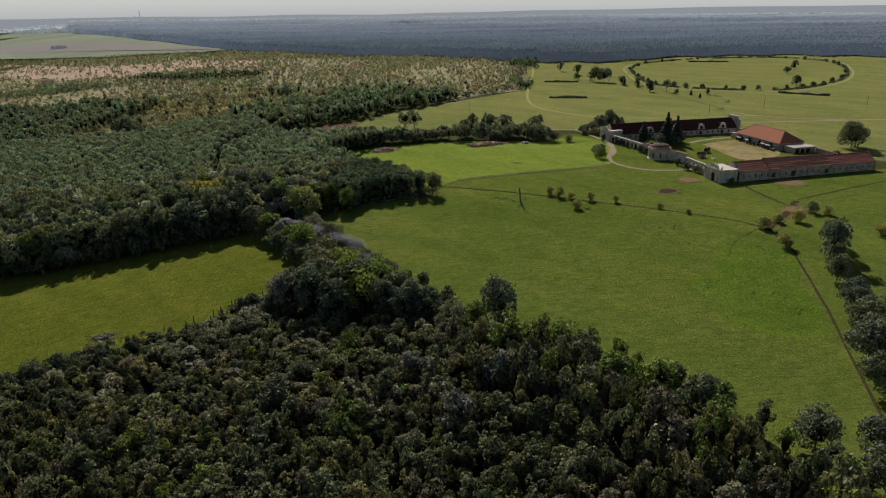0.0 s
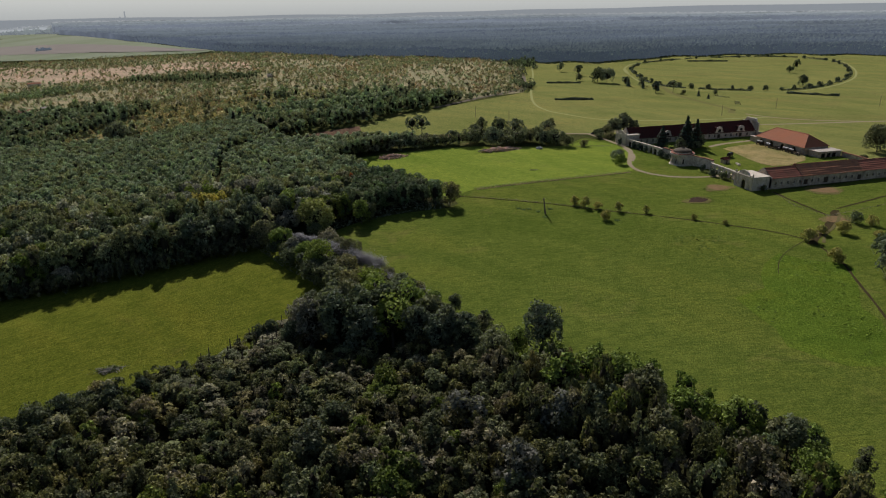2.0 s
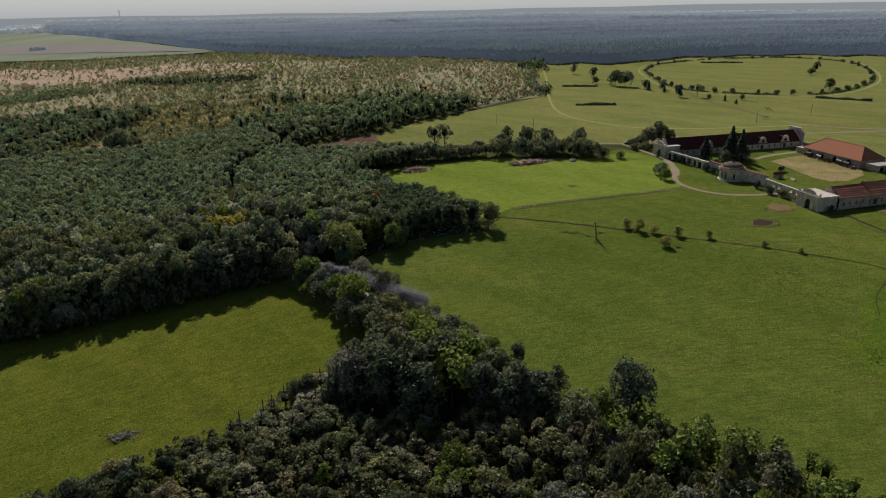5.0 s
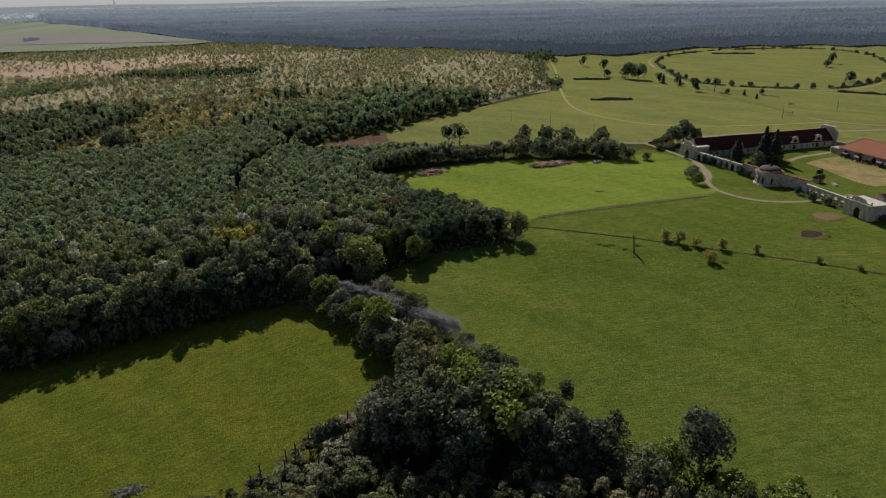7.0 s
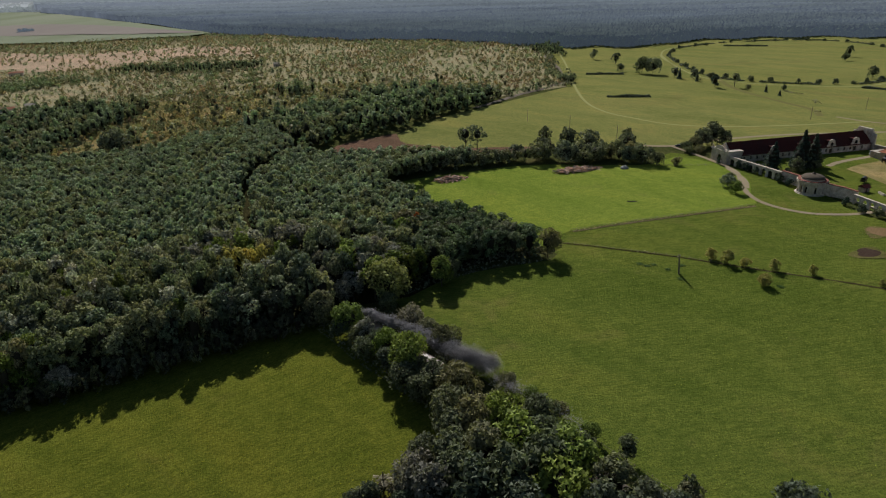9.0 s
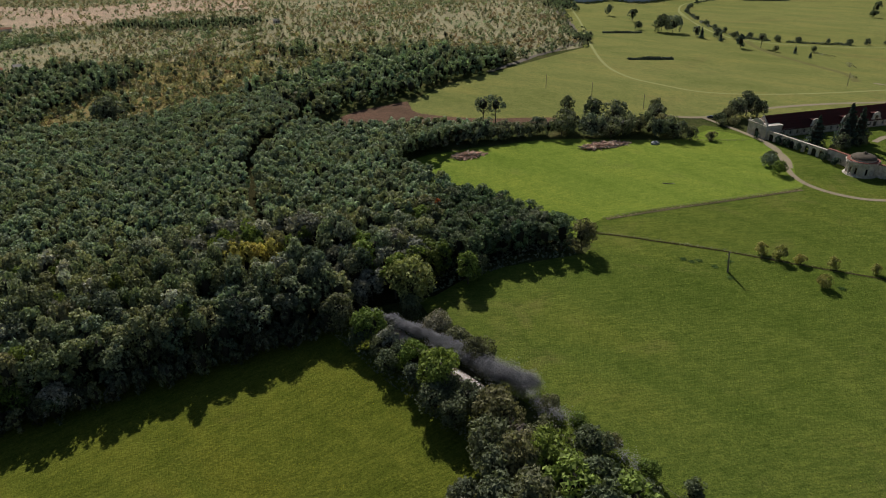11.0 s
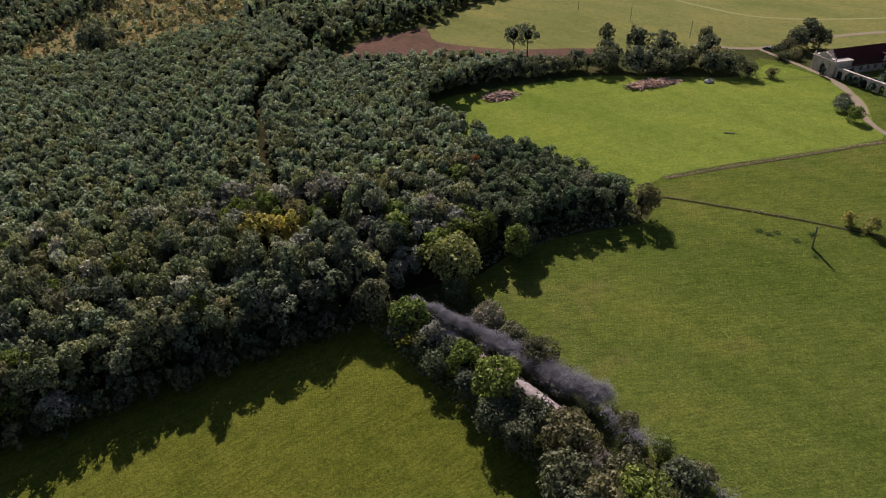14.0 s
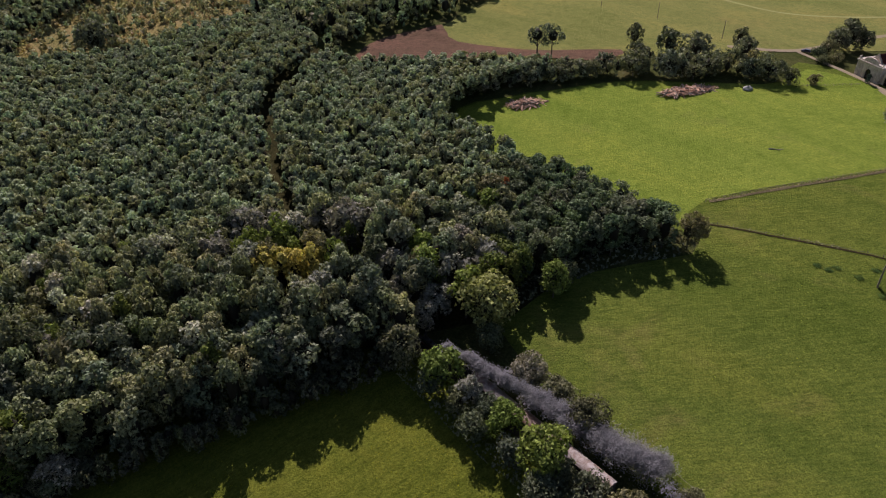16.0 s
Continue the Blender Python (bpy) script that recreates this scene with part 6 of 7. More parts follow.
ROT = (207.6, 325.6)
wall_run("curved_wall", [(208.2, 344.3), (208.6, 336.0), (208.4, 331.5)], 5.2, 0.9, PLASTER_WHITE, BRICK_RED, "solid plaster wall with red brick coping north of the rotunda")
wall_run("curved_wall", [(211.0, 317.6), (212.6, 313.0), (213.0, 307.2)], 5.4, 0.9, PLASTER_WHITE, BRICK_RED, "solid curved plaster wall with red brick coping by the rotunda")
wall_run("courtyard_wall", [(297.5, 378.0), (299.5, 366.0), (297.0, 360.0)], 3.0, 0.6, PLASTER_GREY, STONE_PALE, "low grey courtyard wall joining stable and hall")
wall_run("courtyard_wall", [(299.0, 311.5), (297.5, 296.0), (295.5, 279.5)], 2.8, 0.6, PLASTER_GREY, BRICK_RED, "low grey courtyard wall behind the south stable")
wall_run("courtyard_wall", [(213.4, 307.0), (213.6, 281.0)], 1.0, 0.5, PLASTER_GREY, STONE_PALE, "low plinth wall behind the arcade")


def rotunda(x, y):
    root = thing("rotunda", Matrix.Translation((x, y, gz(x, y) - 0.2)) @ Matrix.Diagonal((0.92, 0.92, 0.84, 1)), "round white pavilion with columns and a low lichen-brown dome", "pavilion")
    part("base", lathe(bmesh.new(), [(7.0, 0), (7.0, 0.4), (6.7, 0.4), (6.7, 0.8), (6.4, 0.8), (6.4, 1.0)], 32), STONE_PALE, root, "stepped stone base")
    bm = bmesh.new()
    for i in range(24):
        a0, a1 = 2 * math.pi * i / 24, 2 * math.pi * (i + 1) / 24
        high0 = 4.4 if i in (9, 11, 13, 16, 19, 22) else 1.0
        v = [bm.verts.new((rad * math.cos(a), rad * math.sin(a), z)) for a in (a0, a1) for rad in (5.0, 5.6) for z in (high0, 6.2)]
        for f in ((0, 1, 3, 2), (4, 6, 7, 5), (2, 3, 7, 6), (0, 4, 5, 1), (1, 5, 7, 3), (0, 2, 6, 4)):
            bm.faces.new([v[k] for k in f])
    part("drum", bm, PLASTER_WHITE, root, "round wall with tall openings")
    # Solid black drum: the shade of the interior put in as a shape.
    part("inner_room", hoop(bmesh.new(), 0, 4.4, 0.9, 5.8, 20), DARK_OPENING, root, "solid black drum for the shade inside")
    column = None
    for i in range(6):
        a = radians(150 + i * 20)
        if column is None:
            bm = lathe(bmesh.new(), [(0.46, 1.0), (0.46, 1.25), (0.36, 1.35), (0.33, 3.4), (0.28, 5.5), (0.42, 5.7), (0.46, 5.9), (0.46, 6.0)], 10)
            shaft = part("column", bm, STONE_PALE, root, "smooth pale column")
            column = shaft.data
            shaft.matrix_basis = Matrix.Translation((6.0 * math.cos(a), 6.0 * math.sin(a), 0))
        else:
            shared("column", column, root, Matrix.Translation((6.0 * math.cos(a), 6.0 * math.sin(a), 0)))
    part("entablature", lathe(bmesh.new(), [(6.5, 6.0), (6.5, 6.5), (6.3, 6.5), (6.3, 7.0), (6.9, 7.15), (6.9, 7.4), (5.0, 7.4)], 36), PLASTER_WHITE, root, "white ring of mouldings")
    part("parapet", hoop(bmesh.new(), 5.2, 6.6, 7.38, 7.75, 36), BRICK_RED, root, "red brick parapet ring")
    part("attic", hoop(bmesh.new(), 0, 4.9, 7.3, 8.4, 32), PLASTER_WHITE, root)
    part("dome", lathe(bmesh.new(), [(5.2, 8.4)] + [(5.2 * math.cos(t * 0.15), 8.4 + 2.1 * math.sin(t * 0.15)) for t in range(1, 10)] + [(0.9, 10.6), (0.8, 11.0), (0.3, 11.1), (0.3, 11.5), (0.05, 11.7)], 32), DOME_GREY, root, "low dark brown dome with lichen", True)
    return root


rotunda(*ROT)
wall_run("rotunda_wing", [(208.6, 331.6), (209.6, 329.2)], 5.6, 0.9, PLASTER_WHITE, BRICK_RED, "short plaster wall joining the rotunda")
wall_run("rotunda_wing", [(209.2, 321.0), (211.0, 317.6)], 5.6, 0.9, PLASTER_WHITE, BRICK_RED, "short plaster wall joining the rotunda")


def riding_hall(x, y, w, d):
    z = gz(x, y)
    root = thing("riding_hall", (x, y, z - 0.1), "riding hall with an orange hipped tile roof and arched openings", "hall")
    west = Matrix.Translation((0, d, 0)) @ Matrix.Rotation(radians(-90), 4, "Z")
    eave, ridge = 4.8, 10.2
    holes = [(4.5, 3.2, 0, 2.2, True), (13, 3.2, 0, 2.2, True), (22, 3.2, 0, 2.2, True), (31, 3.2, 0, 2.2, True), (37.5, 2.6, 0, 2.0, True)]
    part("wall", facade(bmesh.new(), d, eave, 0.7, [h for h in holes if h[0] < d - 2], west), PLASTER_GREY, root, "grey plaster wall with arched gateways")
    for c, ww, sill, spring, arched in holes:
        if c < d - 2:
            shared("gateway", pane_mesh(ww, spring, True), root, west @ Matrix.Translation((c, 0.5, 0)), "dark arched gateway")
    part("wall", facade(bmesh.new(), w - 1.4, eave, 0.6, [(4, 2.4, 0, 2.0, True), (9, 2.4, 0, 2.0, True)], Matrix.Translation((0.7, 0, 0))), PLASTER_GREY, root)
    part("wall", boxed(0.7, d - 0.6, 0, w - 0.7, d, eave), PLASTER_GREY, root)
    part("wall", boxed(w - 0.7, 0, 0, w, d, eave), PLASTER_GREY, root)
    bm = bmesh.new()
    o = 0.6
    low = eave - 0.35
    c = [Vector(p) for p in ((-o, -o, low), (w + o, -o, low), (w + o, d + o, low), (-o, d + o, low), (w / 2, w * 0.42, ridge), (w / 2, d - w * 0.42, ridge))]
    for f in ((0, 1, 4), (1, 2, 5, 4), (2, 3, 5), (3, 0, 4, 5)):
        n = 7
        q = [c[i] for i in f]
        a, b = q[0], q[1]
        e, g = (q[2], q[2]) if len(q) == 3 else (q[3], q[2])
        for k in range(n):
            t0, t1 = k / n, (k + 1) / n
            pts = [a.lerp(e, t0), b.lerp(g, t0), b.lerp(g, t1), a.lerp(e, t1)]
            up = [0.15, 0.15, 0.15, 0.15]
            if (pts[2] - pts[3]).length < 1e-4:
                pts, up = pts[:3], up[:3]
            bm.faces.new([bm.verts.new(p + Vector((0, 0, u))) for p, u in zip(pts, up)])
    bmesh.ops.remove_doubles(bm, verts=bm.verts, dist=0.01)
    part("roof", bm, ROOF_ORANGE, root, "bright orange clay tiles")
    bm = bmesh.new()
    rod(bm, c[4] + Vector((0, 0, 0.2)), c[5] + Vector((0, 0, 0.2)), 0.2)
    for i, j in ((0, 4), (1, 4), (2, 5), (3, 5)):
        rod(bm, c[i] + Vector((0, 0, 0.2)), c[j] + Vector((0, 0, 0.2)), 0.15)
    part("ridge_tiles", bm, ROOF_WORN, root)
    return root


riding_hall(281.5, 320.0, 16.0, 38.5)


def annex(x, y, w, d, high, openings, label):
    root = thing("annex", (x, y, gz(x, y) - 0.1), label, "outbuilding")
    part("front", facade(bmesh.new(), w, high, 0.4, openings), PLASTER_GREY, root)
    part("back", boxed(0, d - 0.4, 0, w, d, high), PLASTER_GREY, root)
    for xx in (0.0, w - 0.4):
        part("side", boxed(xx, 0.4, 0, xx + 0.4, d - 0.4, high), PLASTER_GREY, root)
    part("roof", boxed(-0.4, -0.4, high, w + 0.4, d + 0.4, high + 0.3), FLAT_ROOF, root, "pale flat roof")
    # Black panels close the open bays in place of the shade within.
    for c, ww, sill, spring, arched in openings:
        shared("opening", pane_mesh(ww, spring - sill, False), root, Matrix.Translation((c, 0.25, sill)), "black panel for the shade in an open bay")
    return root


annex(284.0, 311.8, 15.0, 7.4, 3.4, [(3, 2.6, 0, 2.6, False), (6.6, 2.6, 0, 2.6, False), (10.2, 2.6, 0, 2.6, False)], "flat-roofed grey annex with open bays beside the hall")
annex(283.0, 359.2, 8.5, 6.0, 3.2, [(2.4, 2.6, 0, 2.6, False), (5.8, 2.6, 0, 2.6, False)], "small flat-roofed shed with dark open bays")


# ---- vehicles and yard things ----
def car(x, y, turn, paint, label, big=False):
    L, W, H = (4.6, 1.9, 1.9) if big else (4.2, 1.75, 1.45)
    root = thing("van" if big else "car", pose(x, y, gz(x, y) + 0.25, 0, 0, turn), label, "van" if big else "car")
    bm = bmesh.new()
    pts = [(-L / 2, 0.3), (-L / 2, H * 0.55), (-L / 2 + 0.25, H * 0.62), (-L * 0.38, H), (L * 0.12, H), (L * 0.26, H * 0.64), (L / 2 - 0.1, H * 0.55), (L / 2, 0.35)]
    slab(bm, pts, W, Matrix.Translation((0, -W / 2, 0)))
    bmesh.ops.bevel(bm, geom=bm.edges[:], offset=0.07, segments=1, affect="EDGES")
    part("body", bm, paint, root)
    for s in (-1, 1):
        bm = bmesh.new()
        slab(bm, [(-L * 0.36, H * 0.64), (-L * 0.33, H * 0.94), (L * 0.10, H * 0.94), (L * 0.20, H * 0.66)], 0.03, Matrix.Translation((0, s * (W / 2 + 0.005) - 0.015, 0)))
        part("side_window", bm, DARK_OPENING, root)
        for xx in (-L * 0.31, L * 0.31):
            wheel = part("wheel", rod(bmesh.new(), (xx, s * (W / 2 - 0.12), 0.31), (xx, s * (W / 2 + 0.02), 0.31), 0.31, 0.31, 14), RUBBER, root, "black tyre")
            part("rim", rod(bmesh.new(), (xx, s * (W / 2 + 0.015), 0.31), (xx, s * (W / 2 + 0.03), 0.31), 0.18, 0.18, 10), STEEL, wheel)
    bm = bmesh.new()
    slab(bm, [(-0.72, 0), (0.72, 0), (0.62, 0.62), (-0.62, 0.62)], 0.03, Matrix.Translation((L * 0.255, 0, H * 0.62)) @ Matrix.Rotation(radians(90), 4, "Z") @ Matrix.Rotation(radians(-42), 4, "X"))
    part("windscreen", bm, DARK_OPENING, root)
    return root


car(287.5, 367.5, 20, PAINT_WHITE, "white van parked at the courtyard path", True)
car(134.5, 443.5, 10, PAINT_BLACK, "dark car parked by the lone tree")
car(203.5, 417.5, 120, PAINT_BLUE, "dark blue car on the gravel road")


def wagon(x, y, turn, label, roof=True):
    root = thing("wagon", pose(x, y, gz(x, y) + 0.3, 0, 0, turn), label, "wagon", "yard wagons")
    part("bed", boxed(-2.0, -0.9, 0.8, 2.0, 0.9, 1.3), WOOD_DARK, root)
    for s in (-1, 1):
        part("side_board", boxed(-2.0, s * 0.92 - 0.03, 1.3, 2.0, s * 0.92 + 0.03, 1.75), WOOD_DARK, root)
        for xx in (-1.4, 1.4):
            part("wheel", rod(bmesh.new(), (xx, s * 0.98, 0.45), (xx, s * 1.08, 0.45), 0.45, 0.45, 14), IRON_BLACK, root)
    part("drawbar", rod(bmesh.new(), (2.0, 0, 0.8), (4.2, 0, 0.3), 0.06), WOOD_GREY, root)
    if roof:
        bm = bmesh.new()
        slab(bm, [(-0.95 * math.cos(math.pi * i / 8), 1.75 + 1.0 * math.sin(math.pi * i / 8)) for i in range(9)], 3.8, Matrix.Translation((1.9, 0, 0)) @ Matrix.Rotation(radians(90), 4, "Z"))
        part("hood", bm, IRON_BLACK, root, "dark canvas hood")
    return root


for i, (x, y, t) in enumerate(((279.3, 352, 95), (278.8, 344, 80), (279.0, 338, 100), (279.4, 331, 88), (279.0, 326, 92), (278.6, 322, 75), (240.5, 329, 30))):
    wagon(x, y, t, "dark wooden carriage parked in the stud yard", i % 3 != 2)


def kiosk(x, y):
    root = thing("shed", (x, y, gz(x, y) + 0.2), "small dark-roofed shed on the courtyard lawn", "shed")
    part("wall", boxed(-1.8, -1.4, 0, 1.8, 1.4, 2.2), PLASTER_GREY, root)
    bm = bmesh.new()
    slab(bm, [(-1.9, 2.1), (1.9, 2.1), (0, 3.3)], 4.2, Matrix.Translation((2.1, 0, 0)) @ Matrix.Rotation(radians(90), 4, "Z"))
    part("roof", bm, ROOF_DARK, root)
    part("door", boxed(-0.4, -1.46, 0, 0.4, -1.402, 1.9), WOOD_DARK, root)
    return root


kiosk(229.5, 318.5)


def trough(x, y, turn):
    root = thing("trough", pose(x, y, gz(x, y) + 0.25, 0, 0, turn), "pale stone trough on the courtyard lawn", "trough")
    bm = bmesh.new()
    for b in ((-2.2, -0.5, 0, 2.2, -0.35, 0.7), (-2.2, 0.35, 0, 2.2, 0.5, 0.7), (-2.2, -0.35, 0, -2.0, 0.35, 0.7), (2.0, -0.35, 0, 2.2, 0.35, 0.7), (-2.0, -0.35, 0, 2.0, 0.35, 0.2)):
        box(bm, *b)
    part("basin", bm, STONE_PALE, root)
    return root


trough(233, 312.5, 70)


# ---- poles, fences, log piles ----
def power_pole(x, y, high, label, turn=0, stout=1.0, lean=0.0):
    root = thing("power_pole", pose(x, y, gz(x, y), 0, lean, turn), label, "pole", "power poles")
    part("mast", rod(bmesh.new(), (0, 0, -0.3), (0, 0, high), 0.17 * stout, 0.12 * stout, 8), WOOD_GREY, root)
    part("crossarm", boxed(-0.9, -0.06, high - 0.7, 0.9, 0.06, high - 0.56), WOOD_GREY, root)
    for xx in (-0.75, 0, 0.75):
        part("insulator", lathe(bmesh.new(), [(0.05, high - 0.56), (0.08, high - 0.45), (0.05, high - 0.35)], 8, xx), STONE_PALE, root)
    return root


pole = power_pole(106.3, 275.2, 7.6, "weathered pale wooden power pole with a brace in the pasture", 20, 1.5, -9.0)
part("brace", rod(bmesh.new(), (0.7, 0.3, -0.2), (0.3, 0.1, 6.8), 0.20, 0.16, 7), WOOD_GREY, pole)
for p in ((153, 516), (169, 485), (181, 447), (330, 455), (392, 470), (480, 455)):
    power_pole(p[0], p[1], 8.5, "slim grey power pole in the race meadow", 60)


def fence(points, label, step=3.0, rails=2, high=1.15):
    pts = [Vector((x, y, gz(x, y))) for x, y in points]
    root = thing("fence", pts[0], label, "fence", "fences")
    post = None
    for a, b in zip(pts, pts[1:]):
        n = max(1, round((b - a).length / step))
        for i in range(n):
            p = a.lerp(b, i / n)
            p.z = gz(p.x, p.y)
            if post is None:
                post = part("post", rod(bmesh.new(), (0, 0, -0.3), (0, 0, high), 0.075, 0.065, 6), WOOD_GREY, root).data
            else:
                shared("post", post, root, Matrix.Translation(p - pts[0]))
        for k in range(rails):
            z = high * (0.5 + 0.42 * k)
            part("rail", rod(bmesh.new(), a - pts[0] + Vector((0, 0, z)), b - pts[0] + Vector((0, 0, z)), 0.045, 0.045, 5), WOOD_GREY, root)
    return root


fence([(90, 324.2), (108, 323.3), (125, 321.9), (142, 320.6), (158, 319.8), (173, 319.2)], "weathered grey post-and-rail fence across the pasture")
fence([(78, 318), (86, 312.5), (99, 301), (114, 287), (124, 276)], "thin grey fence along the ditch", 4.0, 1)
fence([(168, 389), (176, 384), (186, 381), (196, 378)], "short post-and-rail fence at the drive")
fence([(96, 112), (82, 140), (66, 163), (50, 188), (40, 214), (34, 236), (28, 254), (20, 272)], "low grey wire fence along the railway bank", 4.5, 1)
fence([(212, 262), (206, 242), (208, 226), (232, 229), (270, 236), (310, 242)], "thin grey paddock fence", 5.0, 1)


def log_pile(x, y, length, width, n, seed, label):
    s = np.random.default_rng(seed)
    root = thing("log_pile", (x, y, gz(x, y) + 0.1), label, "log pile", "log piles")
    logs = []
    for k in range(4):
        bm = rod(bmesh.new(), (-1.6 - 0.3 * k, 0, 0), (1.5 + 0.35 * k, 0, 0.05), 0.17 + 0.03 * k, 0.13 + 0.03 * k, 7)
        logs.append(part("log", bm, WOOD_LOG if k != 2 else WOOD_GREY, root).data)
    for ob in list(root.children):
        ob.matrix_basis = Matrix.Translation((s.uniform(-1, 1), s.uniform(-1, 1), 0.2))
    for i in range(n):
        a, t = s.uniform(0, 6.28), s.uniform(0, 1) ** 0.6
        px_, py_ = length / 2 * t * math.cos(a), width / 2 * t * math.sin(a)
        m = pose(px_, py_, 0.15 + s.uniform(0, 1.5) * (1 - t * 0.85), s.uniform(-8, 8), s.uniform(-18, 18), s.uniform(0, 180))
        shared("log", logs[int(s.integers(4))], root, m)
    return root


log_pile(66.5, 410.0, 15, 7.5, 170, 1, "sprawling heap of reddish cut logs and branches")
log_pile(130.0, 396.0, 25, 8, 260, 2, "long sprawling heap of brown cut logs and branches")


def brush_heap(x, y, length, width):
    """A flat heap of cut branches, grown through with weeds."""
    q = np.random.default_rng(31)
    root = thing("brush_heap", (x, y, gz(x, y) + 0.12), "flat heap of grey cut branches and weeds in the hay meadow", "brush heap")
    sticks = [part("branch", rod(bmesh.new(), (-1.1 - 0.4 * k, 0, 0), (1.1 + 0.3 * k, 0.1, 0.06), 0.09, 0.04, 5), WOOD_GREY if k % 2 else BARK_PALE, root).data for k in range(3)]
    for i in range(60):
        a, t = q.uniform(0, 6.28), q.uniform(0, 1) ** 0.6
        shared("branch", sticks[i % 3], root, pose(length / 2 * t * math.cos(a), width / 2 * t * math.sin(a), 0.1 + q.uniform(0, 0.6) * (1 - t), q.uniform(-8, 8), q.uniform(-14, 14), q.uniform(0, 180)))
    P = np.stack([q.normal(0, length * 0.28, 260), q.normal(0, width * 0.28, 260), q.uniform(0.05, 0.6, 260)], 1)
    V = sprays(q, P, unit(q.normal(size=(260, 3)) + np.array([0, 0, 1.5])), 0.26)
    growth = new("weeds", leaf_mesh("weeds", V, np.arange(len(V)).reshape(-1, 3), color=np.array((0.10, 0.12, 0.05))))
    growth.parent = root
    tagged(growth, "dull green weeds", kind="stuff")
    return root


brush_heap(-58.9, 210.8, 7.5, 3.4)


def fallen_branch(x, y, turn):
    root = thing("fallen_branch", pose(x, y, gz(x, y) + 0.3, 0, 0, turn), "bleached fallen branch lying in the grazed pasture", "branch")
    bm = rod(bmesh.new(), (-2.2, 0, 0), (1.2, 0.1, 0.1), 0.2, 0.14, 7)
    rod(bm, (1.1, 0.1, 0.1), (2.4, 0.5, 0.35), 0.13, 0.05, 6)
    rod(bm, (0.2, 0.05, 0.08), (1.0, -0.9, 0.5), 0.1, 0.04, 6)
    part("wood", bm, BARK_PALE, root, "bleached bare wood")
    return root


fallen_branch(129.4, 343.2, -35)


def end_wall(x, y0, y1, high):
    """The raised end of the north wing: a wall with a stepped, coped top."""
    root = thing("end_wall", (x, y0, gz(x, y0)), "tall white plastered end wall of the stable wing", "wall")
    L = y1 - y0
    bm = slab(bmesh.new(), [(0, -0.3), (L, -0.3), (L, high - 2.0), (L - 1.5, high - 2.0), (L - 3, high), (3, high), (1.5, high - 2.0), (0, high - 2.0)], 1.0, Matrix.Rotation(math.pi / 2, 4, "Z"))
    part("masonry", bm, PLASTER_WHITE, root)
    part("coping", boxed(-1.2, 2.8, high + 0.004, 0.2, L - 2.8, high + 0.3), STONE_PALE, root, "pale stone coping")
    return root


end_wall(298.2, 376.5, 391.0, 10.6)


def tarp_heap(x, y):
    bm = bmesh.new()
    bmesh.ops.create_icosphere(bm, subdivisions=3, radius=1.0)
    for v in bm.verts:
        k = 1 + 0.28 * noise.noise(v.co * 2.2)
        v.co = Vector((v.co.x * 2.2 * k, v.co.y * 1.5 * k, max(v.co.z, -0.05) * 1.5 * k))
    root = thing("covered_heap", (x, y, gz(x, y) + 0.1), "small heap under a grey tarpaulin", "heap")
    part("tarpaulin", bm, CANVAS_GREY, root)
    return root


tarp_heap(152.5, 389.5)


def hut(x, y, w, d, h, roof, label, turn=0):
    root = thing("hut", pose(x, y, gz(x, y), 0, 0, turn), label, "hut")
    part("wall", boxed(-w / 2, -d / 2, -0.2, w / 2, d / 2, h), PLASTER_WHITE, root)
    bm = bmesh.new()
    slab(bm, [(-d / 2 - 0.4, h), (d / 2 + 0.4, h), (0, h + 1.8)], w + 0.8, Matrix.Translation((w / 2 + 0.4, 0, 0)) @ Matrix.Rotation(radians(90), 4, "Z"))
    part("roof", bm, roof, root)
    part("door", boxed(-0.6, -d / 2 - 0.06, 0, 0.6, -d / 2 - 0.003, 2.0), WOOD_DARK, root)
    for xx in (-w / 3, w / 3):
        part("window", boxed(xx - 0.5, -d / 2 - 0.05, 1.0, xx + 0.5, -d / 2 - 0.003, 2.0), DARK_OPENING, root)
    return root


hut(9, 916, 7, 5, 2.6, FLAT_ROOF, "lone pale hut on the heath")
hut(-305, 1077, 16, 7, 4.0, ROOF_WORN, "long pale house among trees on the heath", 10)
hut(-222, 803, 9, 6, 3.2, FLAT_ROOF, "small pale house at the wood's edge", 20)
hut(-240, 797, 12, 6, 3.0, ROOF_WORN, "low house with a brown roof at the wood's edge", 20)


def far_town():
    """Pale houses and chimneys in the haze, far off."""
    s = np.random.default_rng(5)
    for i in range(170):
        a, d = s.uniform(-0.62, -0.245), s.uniform(3900, 4700)
        x, y = d * math.sin(a), d * math.cos(a)
        w, h = s.uniform(10, 30), s.uniform(9, 17)
        root = thing("far_house", pose(x, y, gz(x, y), 0, 0, float(s.uniform(-30, 30))), "pale house in the haze of a far town", "house", "far town")
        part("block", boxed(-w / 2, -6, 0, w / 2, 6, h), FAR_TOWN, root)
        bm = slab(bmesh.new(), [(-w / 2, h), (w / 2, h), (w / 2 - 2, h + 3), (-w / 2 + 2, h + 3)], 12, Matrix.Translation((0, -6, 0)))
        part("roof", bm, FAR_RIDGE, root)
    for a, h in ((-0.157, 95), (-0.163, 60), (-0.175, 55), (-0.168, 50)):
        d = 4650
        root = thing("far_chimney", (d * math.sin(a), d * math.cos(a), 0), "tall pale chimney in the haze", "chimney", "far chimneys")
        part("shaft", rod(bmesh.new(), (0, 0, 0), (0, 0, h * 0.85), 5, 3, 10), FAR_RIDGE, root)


far_town()


